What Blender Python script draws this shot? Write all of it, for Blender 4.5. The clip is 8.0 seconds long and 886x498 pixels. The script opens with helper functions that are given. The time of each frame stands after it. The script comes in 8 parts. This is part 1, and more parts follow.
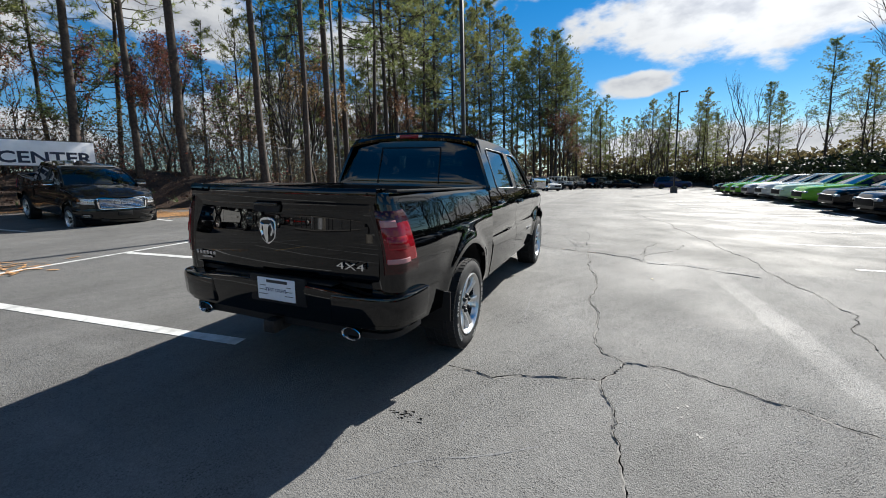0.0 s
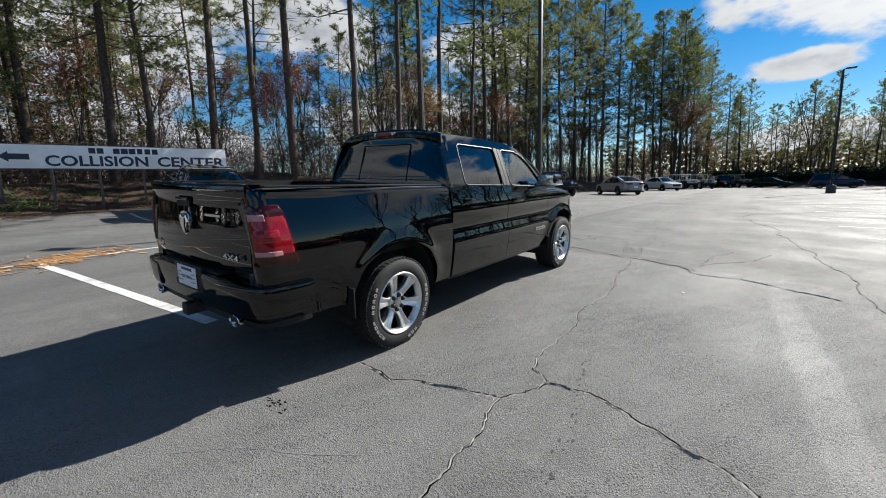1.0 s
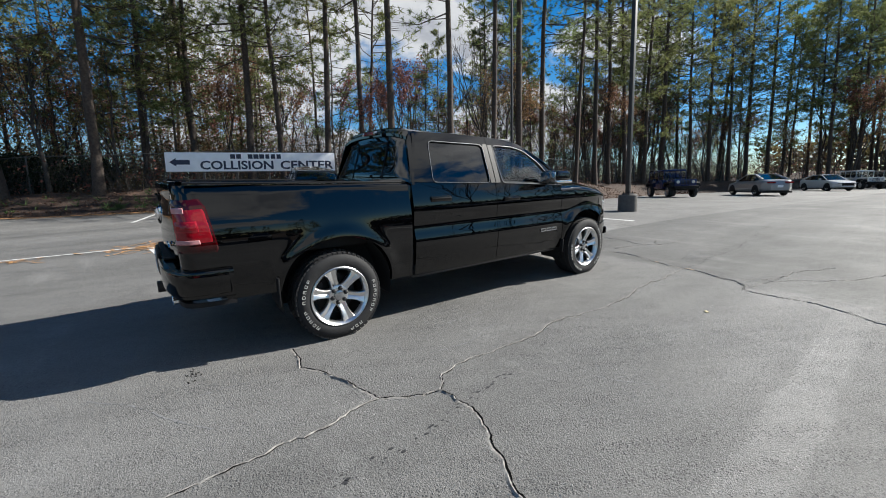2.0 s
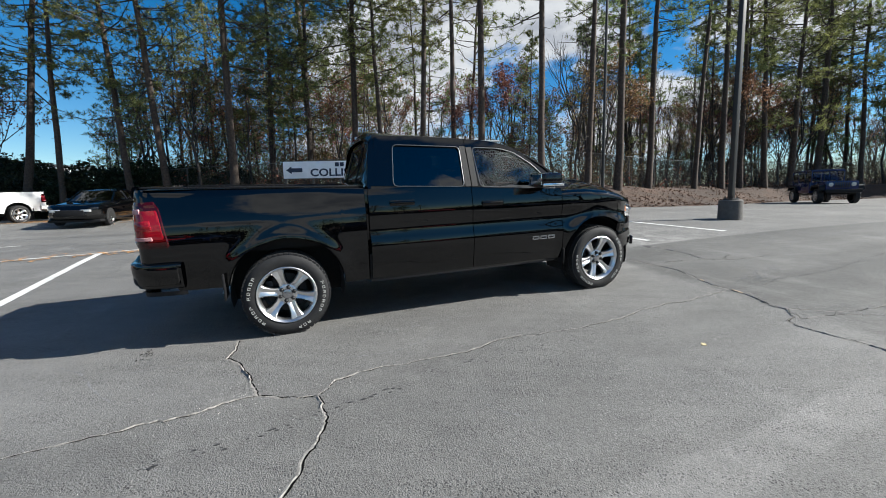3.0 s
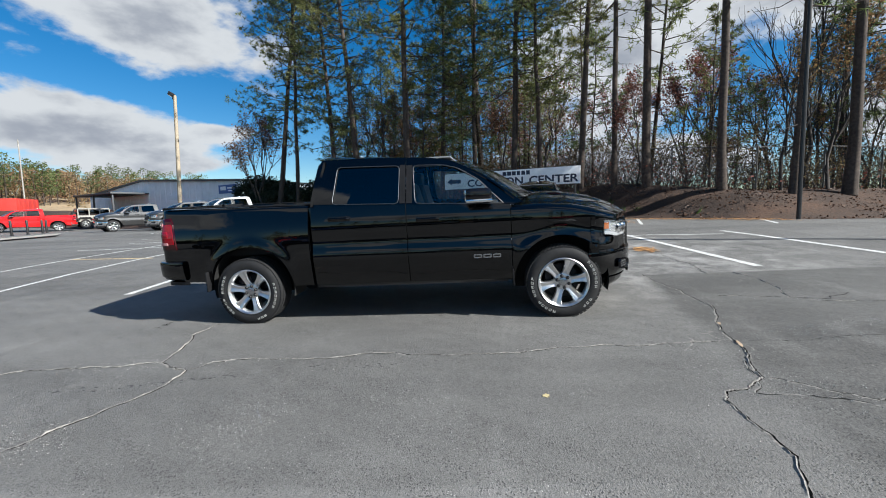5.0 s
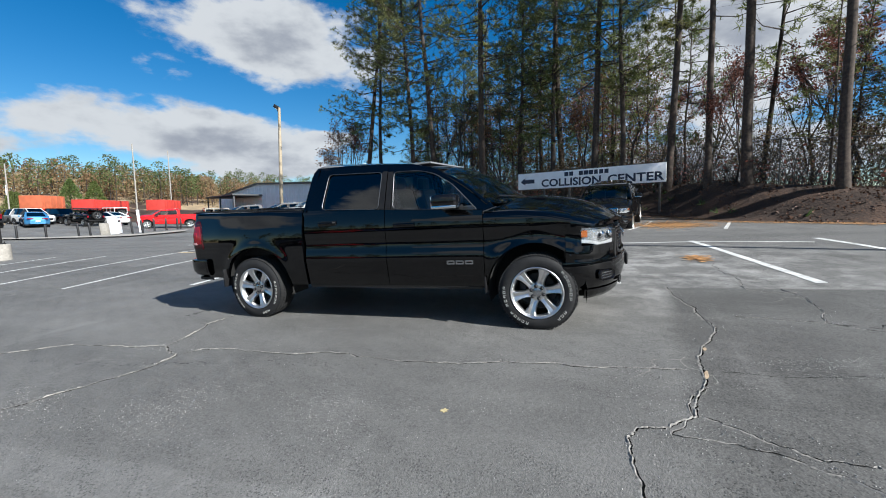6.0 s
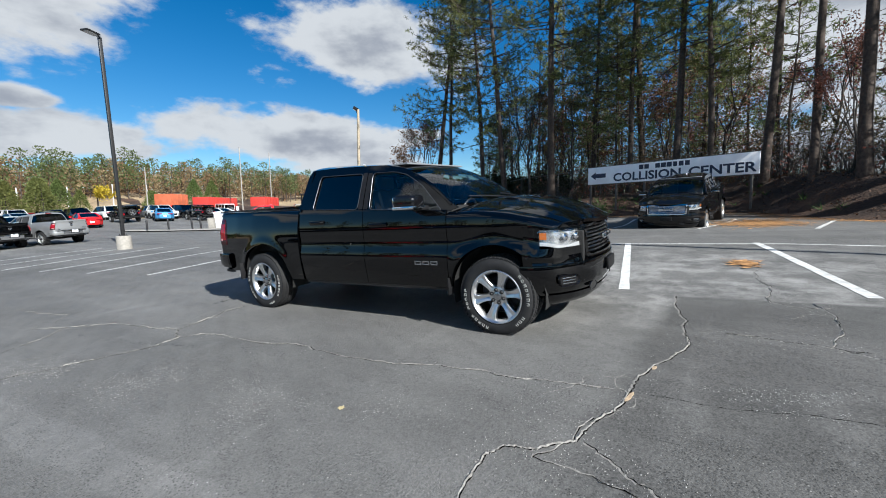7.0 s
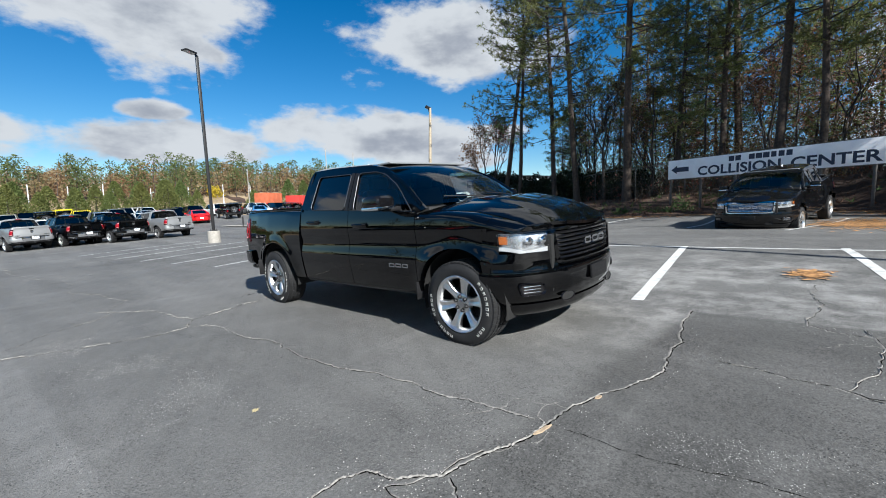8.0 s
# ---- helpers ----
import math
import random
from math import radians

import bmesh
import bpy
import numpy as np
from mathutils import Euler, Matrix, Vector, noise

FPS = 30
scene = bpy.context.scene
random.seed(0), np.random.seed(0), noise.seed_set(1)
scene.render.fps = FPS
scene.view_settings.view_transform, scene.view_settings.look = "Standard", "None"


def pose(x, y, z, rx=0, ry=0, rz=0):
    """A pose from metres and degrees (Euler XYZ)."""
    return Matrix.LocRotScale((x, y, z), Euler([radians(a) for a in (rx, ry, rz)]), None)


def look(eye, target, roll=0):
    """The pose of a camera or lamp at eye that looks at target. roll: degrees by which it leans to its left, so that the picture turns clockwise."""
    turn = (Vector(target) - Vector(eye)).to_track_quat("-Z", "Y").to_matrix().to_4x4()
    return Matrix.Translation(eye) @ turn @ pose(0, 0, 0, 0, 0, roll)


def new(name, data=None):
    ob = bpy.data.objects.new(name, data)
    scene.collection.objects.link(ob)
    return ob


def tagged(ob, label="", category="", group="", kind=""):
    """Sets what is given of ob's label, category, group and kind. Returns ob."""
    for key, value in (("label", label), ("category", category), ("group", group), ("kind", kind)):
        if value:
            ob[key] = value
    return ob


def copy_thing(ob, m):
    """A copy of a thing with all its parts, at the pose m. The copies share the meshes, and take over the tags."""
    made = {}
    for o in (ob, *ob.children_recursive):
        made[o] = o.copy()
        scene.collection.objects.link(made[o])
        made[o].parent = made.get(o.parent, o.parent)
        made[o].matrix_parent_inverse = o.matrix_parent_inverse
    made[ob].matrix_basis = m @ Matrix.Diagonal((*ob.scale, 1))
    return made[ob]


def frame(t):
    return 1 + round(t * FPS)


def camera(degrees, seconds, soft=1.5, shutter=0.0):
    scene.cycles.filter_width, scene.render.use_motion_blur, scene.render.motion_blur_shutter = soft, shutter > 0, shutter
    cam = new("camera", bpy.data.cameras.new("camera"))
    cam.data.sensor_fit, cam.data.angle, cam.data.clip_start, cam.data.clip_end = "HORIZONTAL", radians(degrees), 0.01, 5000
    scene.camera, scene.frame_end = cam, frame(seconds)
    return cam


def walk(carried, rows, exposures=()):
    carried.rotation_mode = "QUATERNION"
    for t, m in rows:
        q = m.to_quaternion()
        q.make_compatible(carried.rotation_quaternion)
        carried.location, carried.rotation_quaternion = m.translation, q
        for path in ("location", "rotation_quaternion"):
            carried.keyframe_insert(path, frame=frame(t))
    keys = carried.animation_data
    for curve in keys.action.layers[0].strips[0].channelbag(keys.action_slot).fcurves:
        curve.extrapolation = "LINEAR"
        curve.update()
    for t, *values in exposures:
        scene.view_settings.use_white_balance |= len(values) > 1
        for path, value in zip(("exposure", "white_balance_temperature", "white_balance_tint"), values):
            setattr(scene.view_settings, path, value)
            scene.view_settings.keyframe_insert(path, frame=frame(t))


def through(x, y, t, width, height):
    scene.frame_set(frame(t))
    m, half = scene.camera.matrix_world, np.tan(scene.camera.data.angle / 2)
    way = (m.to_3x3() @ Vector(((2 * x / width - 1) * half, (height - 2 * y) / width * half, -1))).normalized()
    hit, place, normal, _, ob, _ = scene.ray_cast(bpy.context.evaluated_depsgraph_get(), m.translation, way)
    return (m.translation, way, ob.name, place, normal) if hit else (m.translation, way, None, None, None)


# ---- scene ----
# The lot slopes: it rises towards -x and towards +y. The walk was taken level with the lot, so it is laid on that slope.
SX, SY = -0.0515, 0.0302
LOT = Vector((0, 0, 1)).rotation_difference(Vector((-SX, -SY, 1)).normalized()).to_matrix().to_4x4()
cam = camera(94.25, 8.0, soft=1.0)
PATH = [
    (0.0, (2.071, -3.361, 1.585), (1.34, -1.541, 1.197), 0.6),
    (0.5, (2.749, -2.97, 1.577), (1.777, -1.267, 1.184), 0.2),
    (1.0, (3.376, -2.505, 1.561), (2.182, -0.95, 1.169), -0.2),
    (1.5, (3.97, -1.98, 1.546), (2.567, -0.61, 1.153), -0.6),
    (3.0, (5.057, 0.099, 1.468), (3.208, 0.777, 1.116), -1.8),
    (3.5, (5.304, 0.828, 1.466), (3.381, 1.271, 1.139), -2.2),
    (4.0, (5.446, 1.534, 1.454), (3.481, 1.753, 1.151), -2.6),
    (4.5, (5.535, 2.254, 1.446), (3.556, 2.24, 1.157), -3.1),
    (6.0, (5.195, 4.204, 1.432), (3.329, 3.528, 1.183), -3.8),
    (6.5, (4.968, 4.809, 1.412), (3.18, 3.947, 1.167), -4.0),
    (7.0, (4.661, 5.351, 1.404), (2.969, 4.313, 1.16), -4.2),
    (7.5, (4.263, 5.817, 1.391), (2.68, 4.617, 1.151), -4.4),
    (8.0, (3.816, 6.151, 1.356), (2.358, 4.801, 1.126), -4.5),
]
walk(cam, [(t, LOT @ look(eye, target, roll)) for t, eye, target, roll in PATH],
     [(0.0, 1.02, 6450, 8), (1.0, 1.0, 6450, 8), (1.5, 1.05, 6450, 8), (3.0, 1.21, 6350, 7), (3.5, 1.22, 6300, 7), (4.5, 1.14, 6260, 7), (6.0, 1.04, 6170, 7), (8.0, 1.06, 6130, 7)])

# ---- daylight: low winter sun ahead of the pickup, scattered cumulus ----
SUN_AZ, SUN_EL = 19.0, 35.5          # azimuth from +y towards +x
sun_dir = Vector((math.sin(radians(SUN_AZ)) * math.cos(radians(SUN_EL)), math.cos(radians(SUN_AZ)) * math.cos(radians(SUN_EL)), math.sin(radians(SUN_EL))))
sun_data = bpy.data.lights.new("sun", "SUN")
sun_data.energy, sun_data.angle, sun_data.color = 5.0, radians(0.53), (1.0, 0.955, 0.89)
sun = new("sun", sun_data)
sun.matrix_world = look(sun_dir * 50, (0, 0, 0))
scene.view_settings.exposure = 1.0

world = bpy.data.worlds.new("sky")
scene.world = world
world.use_nodes = True


def sky_nodes():
    nt = world.node_tree
    nt.nodes.clear()
    N, L = nt.nodes.new, nt.links.new
    out, bg = N("ShaderNodeOutputWorld"), N("ShaderNodeBackground")
    sky = N("ShaderNodeTexSky")
    sky.sky_type, sky.sun_disc = "NISHITA", False
    sky.sun_elevation, sky.sun_rotation = radians(SUN_EL), radians(SUN_AZ)
    sky.air_density, sky.dust_density, sky.ozone_density = 1.0, 0.0, 3.0
    tc = N("ShaderNodeTexCoord")
    def op(kind, a, b=None, c=None):
        n = N("ShaderNodeMath"); n.operation = kind
        for k, v in enumerate((a, b, c)):
            if v is None:
                continue
            if isinstance(v, (int, float)):
                n.inputs[k].default_value = v
            else:
                L(v, n.inputs[k])
        return n.outputs[0]
    def along(v):
        n = N("ShaderNodeVectorMath"); n.operation = "DOT_PRODUCT"; n.inputs[1].default_value = v
        L(tc.outputs["Generated"], n.inputs[0])
        return n.outputs["Value"]
    # bearing and height of each direction, in degrees; the bearing is counted from CLOUD_NORTH
    c, sn = math.cos(radians(CLOUD_NORTH)), math.sin(radians(CLOUD_NORTH))
    bearing = op("MULTIPLY", op("ARCTAN2", along((c, -sn, 0)), along((sn, c, 0))), 180 / math.pi)
    height = op("MULTIPLY", op("ARCSINE", along((0, 0, 1))), 180 / math.pi)
    at = N("ShaderNodeCombineXYZ"); L(bearing, at.inputs[0]); L(height, at.inputs[1])
    field = None
    for az, el, wa, we in CLOUDS:
        near = N("ShaderNodeVectorMath"); near.operation = "SUBTRACT"
        near.inputs[1].default_value = ((az - CLOUD_NORTH + 180) % 360 - 180, el, 0)
        L(at.outputs[0], near.inputs[0])
        unit = N("ShaderNodeVectorMath"); unit.operation = "MULTIPLY"; unit.inputs[1].default_value = (1 / wa, 1 / we, 0)
        L(near.outputs[0], unit.inputs[0])
        far = N("ShaderNodeVectorMath"); far.operation = "LENGTH"; L(unit.outputs[0], far.inputs[0])
        one = op("SUBTRACT", 1.0, far.outputs["Value"])
        field = one if field is None else op("MAXIMUM", field, one)
    squash = N("ShaderNodeVectorMath"); squash.operation = "MULTIPLY"; squash.inputs[1].default_value = (1.0, 1.0, 2.1)
    L(tc.outputs["Generated"], squash.inputs[0])
    def billow(scale, detail, rough, shift=None):
        n = N("ShaderNodeTexNoise")
        n.inputs["Scale"].default_value, n.inputs["Detail"].default_value, n.inputs["Roughness"].default_value = scale, detail, rough
        if shift:
            moved = N("ShaderNodeVectorMath"); moved.operation = "ADD"; moved.inputs[1].default_value = shift
            L(squash.outputs[0], moved.inputs[0]); L(moved.outputs[0], n.inputs["Vector"])
        else:
            L(squash.outputs[0], n.inputs["Vector"])
        return op("SUBTRACT", n.outputs["Fac"], 0.5)
    thick = op("ADD", op("MULTIPLY", op("MAXIMUM", field, -0.6), 0.9), op("ADD", op("MULTIPLY", billow(5.0, 9, 0.55), 1.9), op("MULTIPLY", billow(19.0, 6, 0.6), 0.5)))
    cover = N("ShaderNodeMapRange"); cover.interpolation_type = "SMOOTHSTEP"
    cover.inputs["From Min"].default_value, cover.inputs["From Max"].default_value = 0.0, 0.34
    L(thick, cover.inputs["Value"])
    # grey bellies where the cloud is thick
    belly = N("ShaderNodeMapRange"); belly.interpolation_type = "SMOOTHSTEP"
    belly.inputs["From Min"].default_value, belly.inputs["From Max"].default_value = 0.12, 1.45
    # the flanks turned to the sun are lighter
    lit = op("SUBTRACT", billow(7.0, 5, 0.55), billow(7.0, 5, 0.55, (sun_dir.x * 0.03, sun_dir.y * 0.03, 0.11)))
    L(op("SUBTRACT", thick, op("MULTIPLY", lit, 2.6)), belly.inputs["Value"])
    tone = N("ShaderNodeMix"); tone.data_type = "RGBA"
    tone.inputs["A"].default_value, tone.inputs["B"].default_value = (8.0, 8.1, 8.35, 1), (4.2, 4.45, 5.1, 1)
    L(belly.outputs[0], tone.inputs["Factor"])
    mix = N("ShaderNodeMix"); mix.data_type = "RGBA"
    sat = N("ShaderNodeHueSaturation"); sat.inputs["Saturation"].default_value = 1.42; sat.inputs["Value"].default_value = 1.28
    L(sky.outputs[0], sat.inputs["Color"])
    # thin cloud scatters sunlight forwards: brighter round the sun
    glow = op("MULTIPLY_ADD", op("POWER", op("MAXIMUM", along(tuple(sun_dir)), 0.0), 24.0), 2.6, 1.0)
    bright = N("ShaderNodeVectorMath"); bright.operation = "SCALE"
    L(tone.outputs["Result"], bright.inputs[0]); L(glow, bright.inputs["Scale"])
    L(cover.outputs[0], mix.inputs["Factor"]); L(sat.outputs[0], mix.inputs["A"]); L(bright.outputs[0], mix.inputs["B"])
    L(mix.outputs["Result"], bg.inputs["Color"])
    bg.inputs["Strength"].default_value = 0.042
    L(bg.outputs[0], out.inputs["Surface"])


# cumulus: bearing from +y towards +x, height, half-width and half-height, in degrees
CLOUD_NORTH = -65
CLOUDS = (
    (-171, 23, 17, 8), (-166, 8, 13, 2.8), (-180, 8, 6, 2.4), (-167, 11.5, 3.5, 1.2), (-141, 9.5, 17, 4.0), (-130, 21, 15, 6.0), (-125, 10, 4, 1.2), (-131, 6.5, 8, 2.2),
    (-75, 17, 14, 11), (-58, 22, 12, 8), (-40, 9, 16, 5), (-72, 6, 20, 3.5), (-30, 17, 9, 5), (-50, 33, 16, 8), (-10, 26, 12, 4),
    (2, 11.6, 5, 1.6), (14, 18, 18, 5.5), (36, 18, 16, 8), (12, 4, 22, 2.8), (20, 34, 16, 7), (44, 38, 18, 8), (60, 27, 18, 9), (90, 23, 16, 8), (118, 30, 14, 8), (145, 16, 14, 5), (100, 10, 20, 3),
    (-110, 48, 18, 9), (150, 45, 18, 10), (60, 55, 20, 10),
)
sky_nodes()


# ---- the lie of the land ----
def smooth(a, b, v):
    v = min(1.0, max(0.0, (v - a) / (b - a)))
    return v * v * (3 - 2 * v)


def soft_line(v, slope, lo, hi, far_lo, far_hi):
    """A slope between lo and hi that eases to other slopes outside."""
    out = slope * min(hi, max(lo, v))
    if v > hi:
        out += far_hi * (v - hi) + (slope - far_hi) * 3 * (1 - math.exp((hi - v) / 3))
    if v < lo:
        out += far_lo * (v - lo) - (slope - far_lo) * 3 * (1 - math.exp((v - lo) / 3))
    return out


def lot_z(x, y):
    z = soft_line(x, SX, -4.6, 6, -0.004, -0.012) * (1 - 0.5 * smooth(10, 26, y)) + soft_line(y, SY, -7, 9, 0.012, 0.004)
    z += 1.05 * smooth(-31, -58, y)
    return z + 0.3 * smooth(-14, -19, x) * smooth(25, 10, y) + 0.12 * smooth(-6, -16, x) * smooth(-3, -10, y)


EDGE = ((-200, -31), (-60, -31), (-40, -30), (-22, -28), (-14, -27.5), (-10, -24), (-6, -20.3), (-1, -19.0), (4, -19.4), (7, -18.4), (9, -15.8), (11.5, -11.8),
        (13.8, -9.6), (17, -9.6), (24, -11.4), (32, -13), (45, -12), (58, -9), (66, -4.5), (80, -3), (200, -3))


def edge_x(y):
    """Where the asphalt ends towards the wooded bank."""
    for (a, p), (b, q) in zip(EDGE, EDGE[1:]):
        if a <= y <= b:
            return p + (q - p) * (y - a) / (b - a)
    return -10.0


def land_z(x, y):
    """The soil: just under the asphalt, a bank on the wooded side, a hedge bank beyond the far kerbs, a slope past the far lot."""
    z = lot_z(x, y)
    d = edge_x(y) - x
    wooded = smooth(-24, -8, y)
    z += wooded * table(y, ((-10, 0.9), (0, 1.2), (5, 1.5), (9, 1.65), (14, 1.15), (80, 1.1))) * smooth(0.2, 5.0, d) - 0.02
    z += 1.6 * smooth(15.3, 18.5, x) * smooth(4, 12, y) * smooth(90, 70, y)
    z += 1.2 * smooth(72, 80, y)
    z += 1.5 * smooth(0.5, 5.0, d) * smooth(-14, -20, y)
    z += 6.2 * smooth(-72, -125, y) * smooth(90, 20, x)
    return z


def on_lot(x, y, turn=0.0):
    """A pose that stands on the lot and leans with it; turn is the heading in degrees from +y."""
    e = 0.6
    n = Vector((lot_z(x - e, y) - lot_z(x + e, y), lot_z(x, y - e) - lot_z(x, y + e), 2 * e)).normalized()
    q = Vector((0, 0, 1)).rotation_difference(n).to_matrix().to_4x4()
    return Matrix.Translation((x, y, lot_z(x, y))) @ q @ pose(0, 0, 0, 0, 0, turn)


# ---- mesh helpers ----
def mesh_of(name, bm, smooth_angle=35):
    me = bpy.data.meshes.new(name)
    bmesh.ops.recalc_face_normals(bm, faces=bm.faces)
    for f in bm.faces:
        f.smooth = True
    for e in bm.edges:
        if len(e.link_faces) == 2 and e.calc_face_angle(0) > radians(smooth_angle):
            e.smooth = False
    bm.to_mesh(me)
    bm.free()
    return me


def part(name, bm, material, parent, label="", angle=35):
    """One mesh object under a thing or under a part."""
    me = bm if isinstance(bm, bpy.types.Mesh) else mesh_of(name, bm, angle)
    if not me.materials:
        me.materials.append(material)
    ob = new(name, me)
    ob.parent = parent
    if label:
        ob["label"] = label
    return ob


def thing(name, label, category, m=None, group="", kind=""):
    ob = new(name)
    ob.empty_display_size = 0.1
    if m is not None:
        ob.matrix_world = m
    return tagged(ob, label, category, group, kind)


def solo(name, bm, material, label, category, kind="", group="", m=None, angle=35):
    """A thing of one mesh."""
    me = mesh_of(name, bm, angle)
    me.materials.append(material)
    ob = new(name, me)
    if m is not None:
        ob.matrix_world = m
    return tagged(ob, label, category, group, kind)


def box(c, s, bevel=0.0, bm=None, m=None, seg=2):
    """A box at c with sides s, its edges rounded."""
    own = bmesh.new()
    bmesh.ops.create_cube(own, size=1.0, matrix=Matrix.Translation(c) @ Matrix.Diagonal((*s, 1)))
    if bevel > 0:
        bmesh.ops.bevel(own, geom=own.edges[:], offset=bevel, segments=seg, affect="EDGES", profile=0.6)
    if m is not None:
        own.transform(m)
    return join(bm, own)


def join(bm, own):
    if bm is None:
        return own
    me = bpy.data.meshes.new("scratch")
    own.to_mesh(me)
    own.free()
    bm.from_mesh(me)
    bpy.data.meshes.remove(me)
    return bm


def cyl(a, b, r, r2=None, seg=16, bm=None, caps=True):
    """A rod from a to b."""
    a, b = Vector(a), Vector(b)
    own = bmesh.new()
    q = (b - a).to_track_quat("Z", "Y").to_matrix().to_4x4()
    bmesh.ops.create_cone(own, cap_ends=caps, segments=seg, radius1=r, radius2=r if r2 is None else r2, depth=(b - a).length,
                          matrix=Matrix.Translation((a + b) / 2) @ q)
    return join(bm, own)


def lathe(rings, seg=48, bm=None, axis="X"):
    """Turns (along, radius) rings round an axis."""
    own = bmesh.new()
    loops = []
    for along, r in rings:
        loop = []
        for i in range(seg):
            a = math.tau * i / seg
            loop.append(own.verts.new((along, r * math.cos(a), r * math.sin(a)) if axis == "X" else (r * math.cos(a), r * math.sin(a), along)))
        loops.append(loop)
    for p, q in zip(loops, loops[1:]):
        for i in range(seg):
            own.faces.new((p[i], p[(i + 1) % seg], q[(i + 1) % seg], q[i]))
    return join(bm, own)


def grid(rows, bm=None, close=False):
    """A sheet through rows of points."""
    own = bmesh.new()
    vs = [[own.verts.new(p) for p in row] for row in rows]
    for a, b in zip(vs, vs[1:]):
        n = len(a)
        for i in range(n if close else n - 1):
            j = (i + 1) % n
            if len({a[i].co.to_tuple(5), a[j].co.to_tuple(5), b[j].co.to_tuple(5), b[i].co.to_tuple(5)}) >= 3:
                own.faces.new((a[i], a[j], b[j], b[i]))
    bmesh.ops.remove_doubles(own, verts=own.verts[:], dist=0.0004)
    return join(bm, own)


def hem(bm, way):
    """Turns the open edges of a sheet inwards, so that it has a visible thickness."""
    edges = [e for e in bm.edges if len(e.link_faces) == 1]
    made = bmesh.ops.extrude_edge_only(bm, edges=edges)
    for v in made["geom"]:
        if isinstance(v, bmesh.types.BMVert):
            v.co += Vector(way)
    for e in edges:
        if e.is_valid:
            e.smooth = False
    return bm


def tube(points, r, seg=8, bm=None, ends=True, taper=None):
    """A round bar through points; taper gives a radius for each."""
    own = bmesh.new()
    pts = [Vector(p) for p in points]
    loops = []
    side = None
    for i, p in enumerate(pts):
        d = (pts[min(i + 1, len(pts) - 1)] - pts[max(i - 1, 0)]).normalized()
        if side is None:
            side = d.orthogonal().normalized()
        side = (side - d * side.dot(d)).normalized()
        other = d.cross(side)
        rr = r if taper is None else taper[i]
        loops.append([own.verts.new(p + rr * (math.cos(math.tau * k / seg) * side + math.sin(math.tau * k / seg) * other)) for k in range(seg)])
    for a, b in zip(loops, loops[1:]):
        for k in range(seg):
            own.faces.new((a[k], a[(k + 1) % seg], b[(k + 1) % seg], b[k]))
    if ends:
        own.faces.new(loops[0][::-1])
        own.faces.new(loops[-1])
    return join(bm, own)


def prism(outline, depth, m=None, bevel=0.0, bm=None):
    """An outline in x and y, raised by depth along z."""
    own = bmesh.new()
    f = own.faces.new([own.verts.new((x, y, 0)) for x, y in outline])
    made = bmesh.ops.extrude_face_region(own, geom=[f])
    bmesh.ops.translate(own, verts=[v for v in made["geom"] if isinstance(v, bmesh.types.BMVert)], vec=(0, 0, depth))
    if bevel > 0:
        bmesh.ops.bevel(own, geom=own.edges[:], offset=bevel, segments=2, affect="EDGES")
    if m is not None:
        own.transform(m)
    return join(bm, own)


def lerp(a, b, t):
    return a + (b - a) * t


def table(v, pairs):
    """A smooth curve through (place, value) pairs."""
    if v <= pairs[0][0]:
        return pairs[0][1]
    for (a, p), (b, q) in zip(pairs, pairs[1:]):
        if v <= b:
            t = (v - a) / (b - a)
            return lerp(p, q, t)
    return pairs[-1][1]


def curve(v, pairs):
    """Like table, with rounded corners."""
    e = 0.06
    return (table(v - e, pairs) + 2 * table(v, pairs) + table(v + e, pairs)) / 4


def mirrored(bm):
    """A copy on the other side (x negated)."""
    own = bm.copy()
    own.transform(Matrix.Diagonal((-1, 1, 1, 1)))
    bmesh.ops.reverse_faces(own, faces=own.faces[:])
    return own


# ---- materials ----
def nodes_of(name):
    m = bpy.data.materials.new(name)
    m.use_nodes = True
    nt = m.node_tree
    return m, nt, nt.nodes["Principled BSDF"]


def setp(b, **kw):
    for k, v in kw.items():
        b.inputs[k.replace("_", " ")].default_value = v


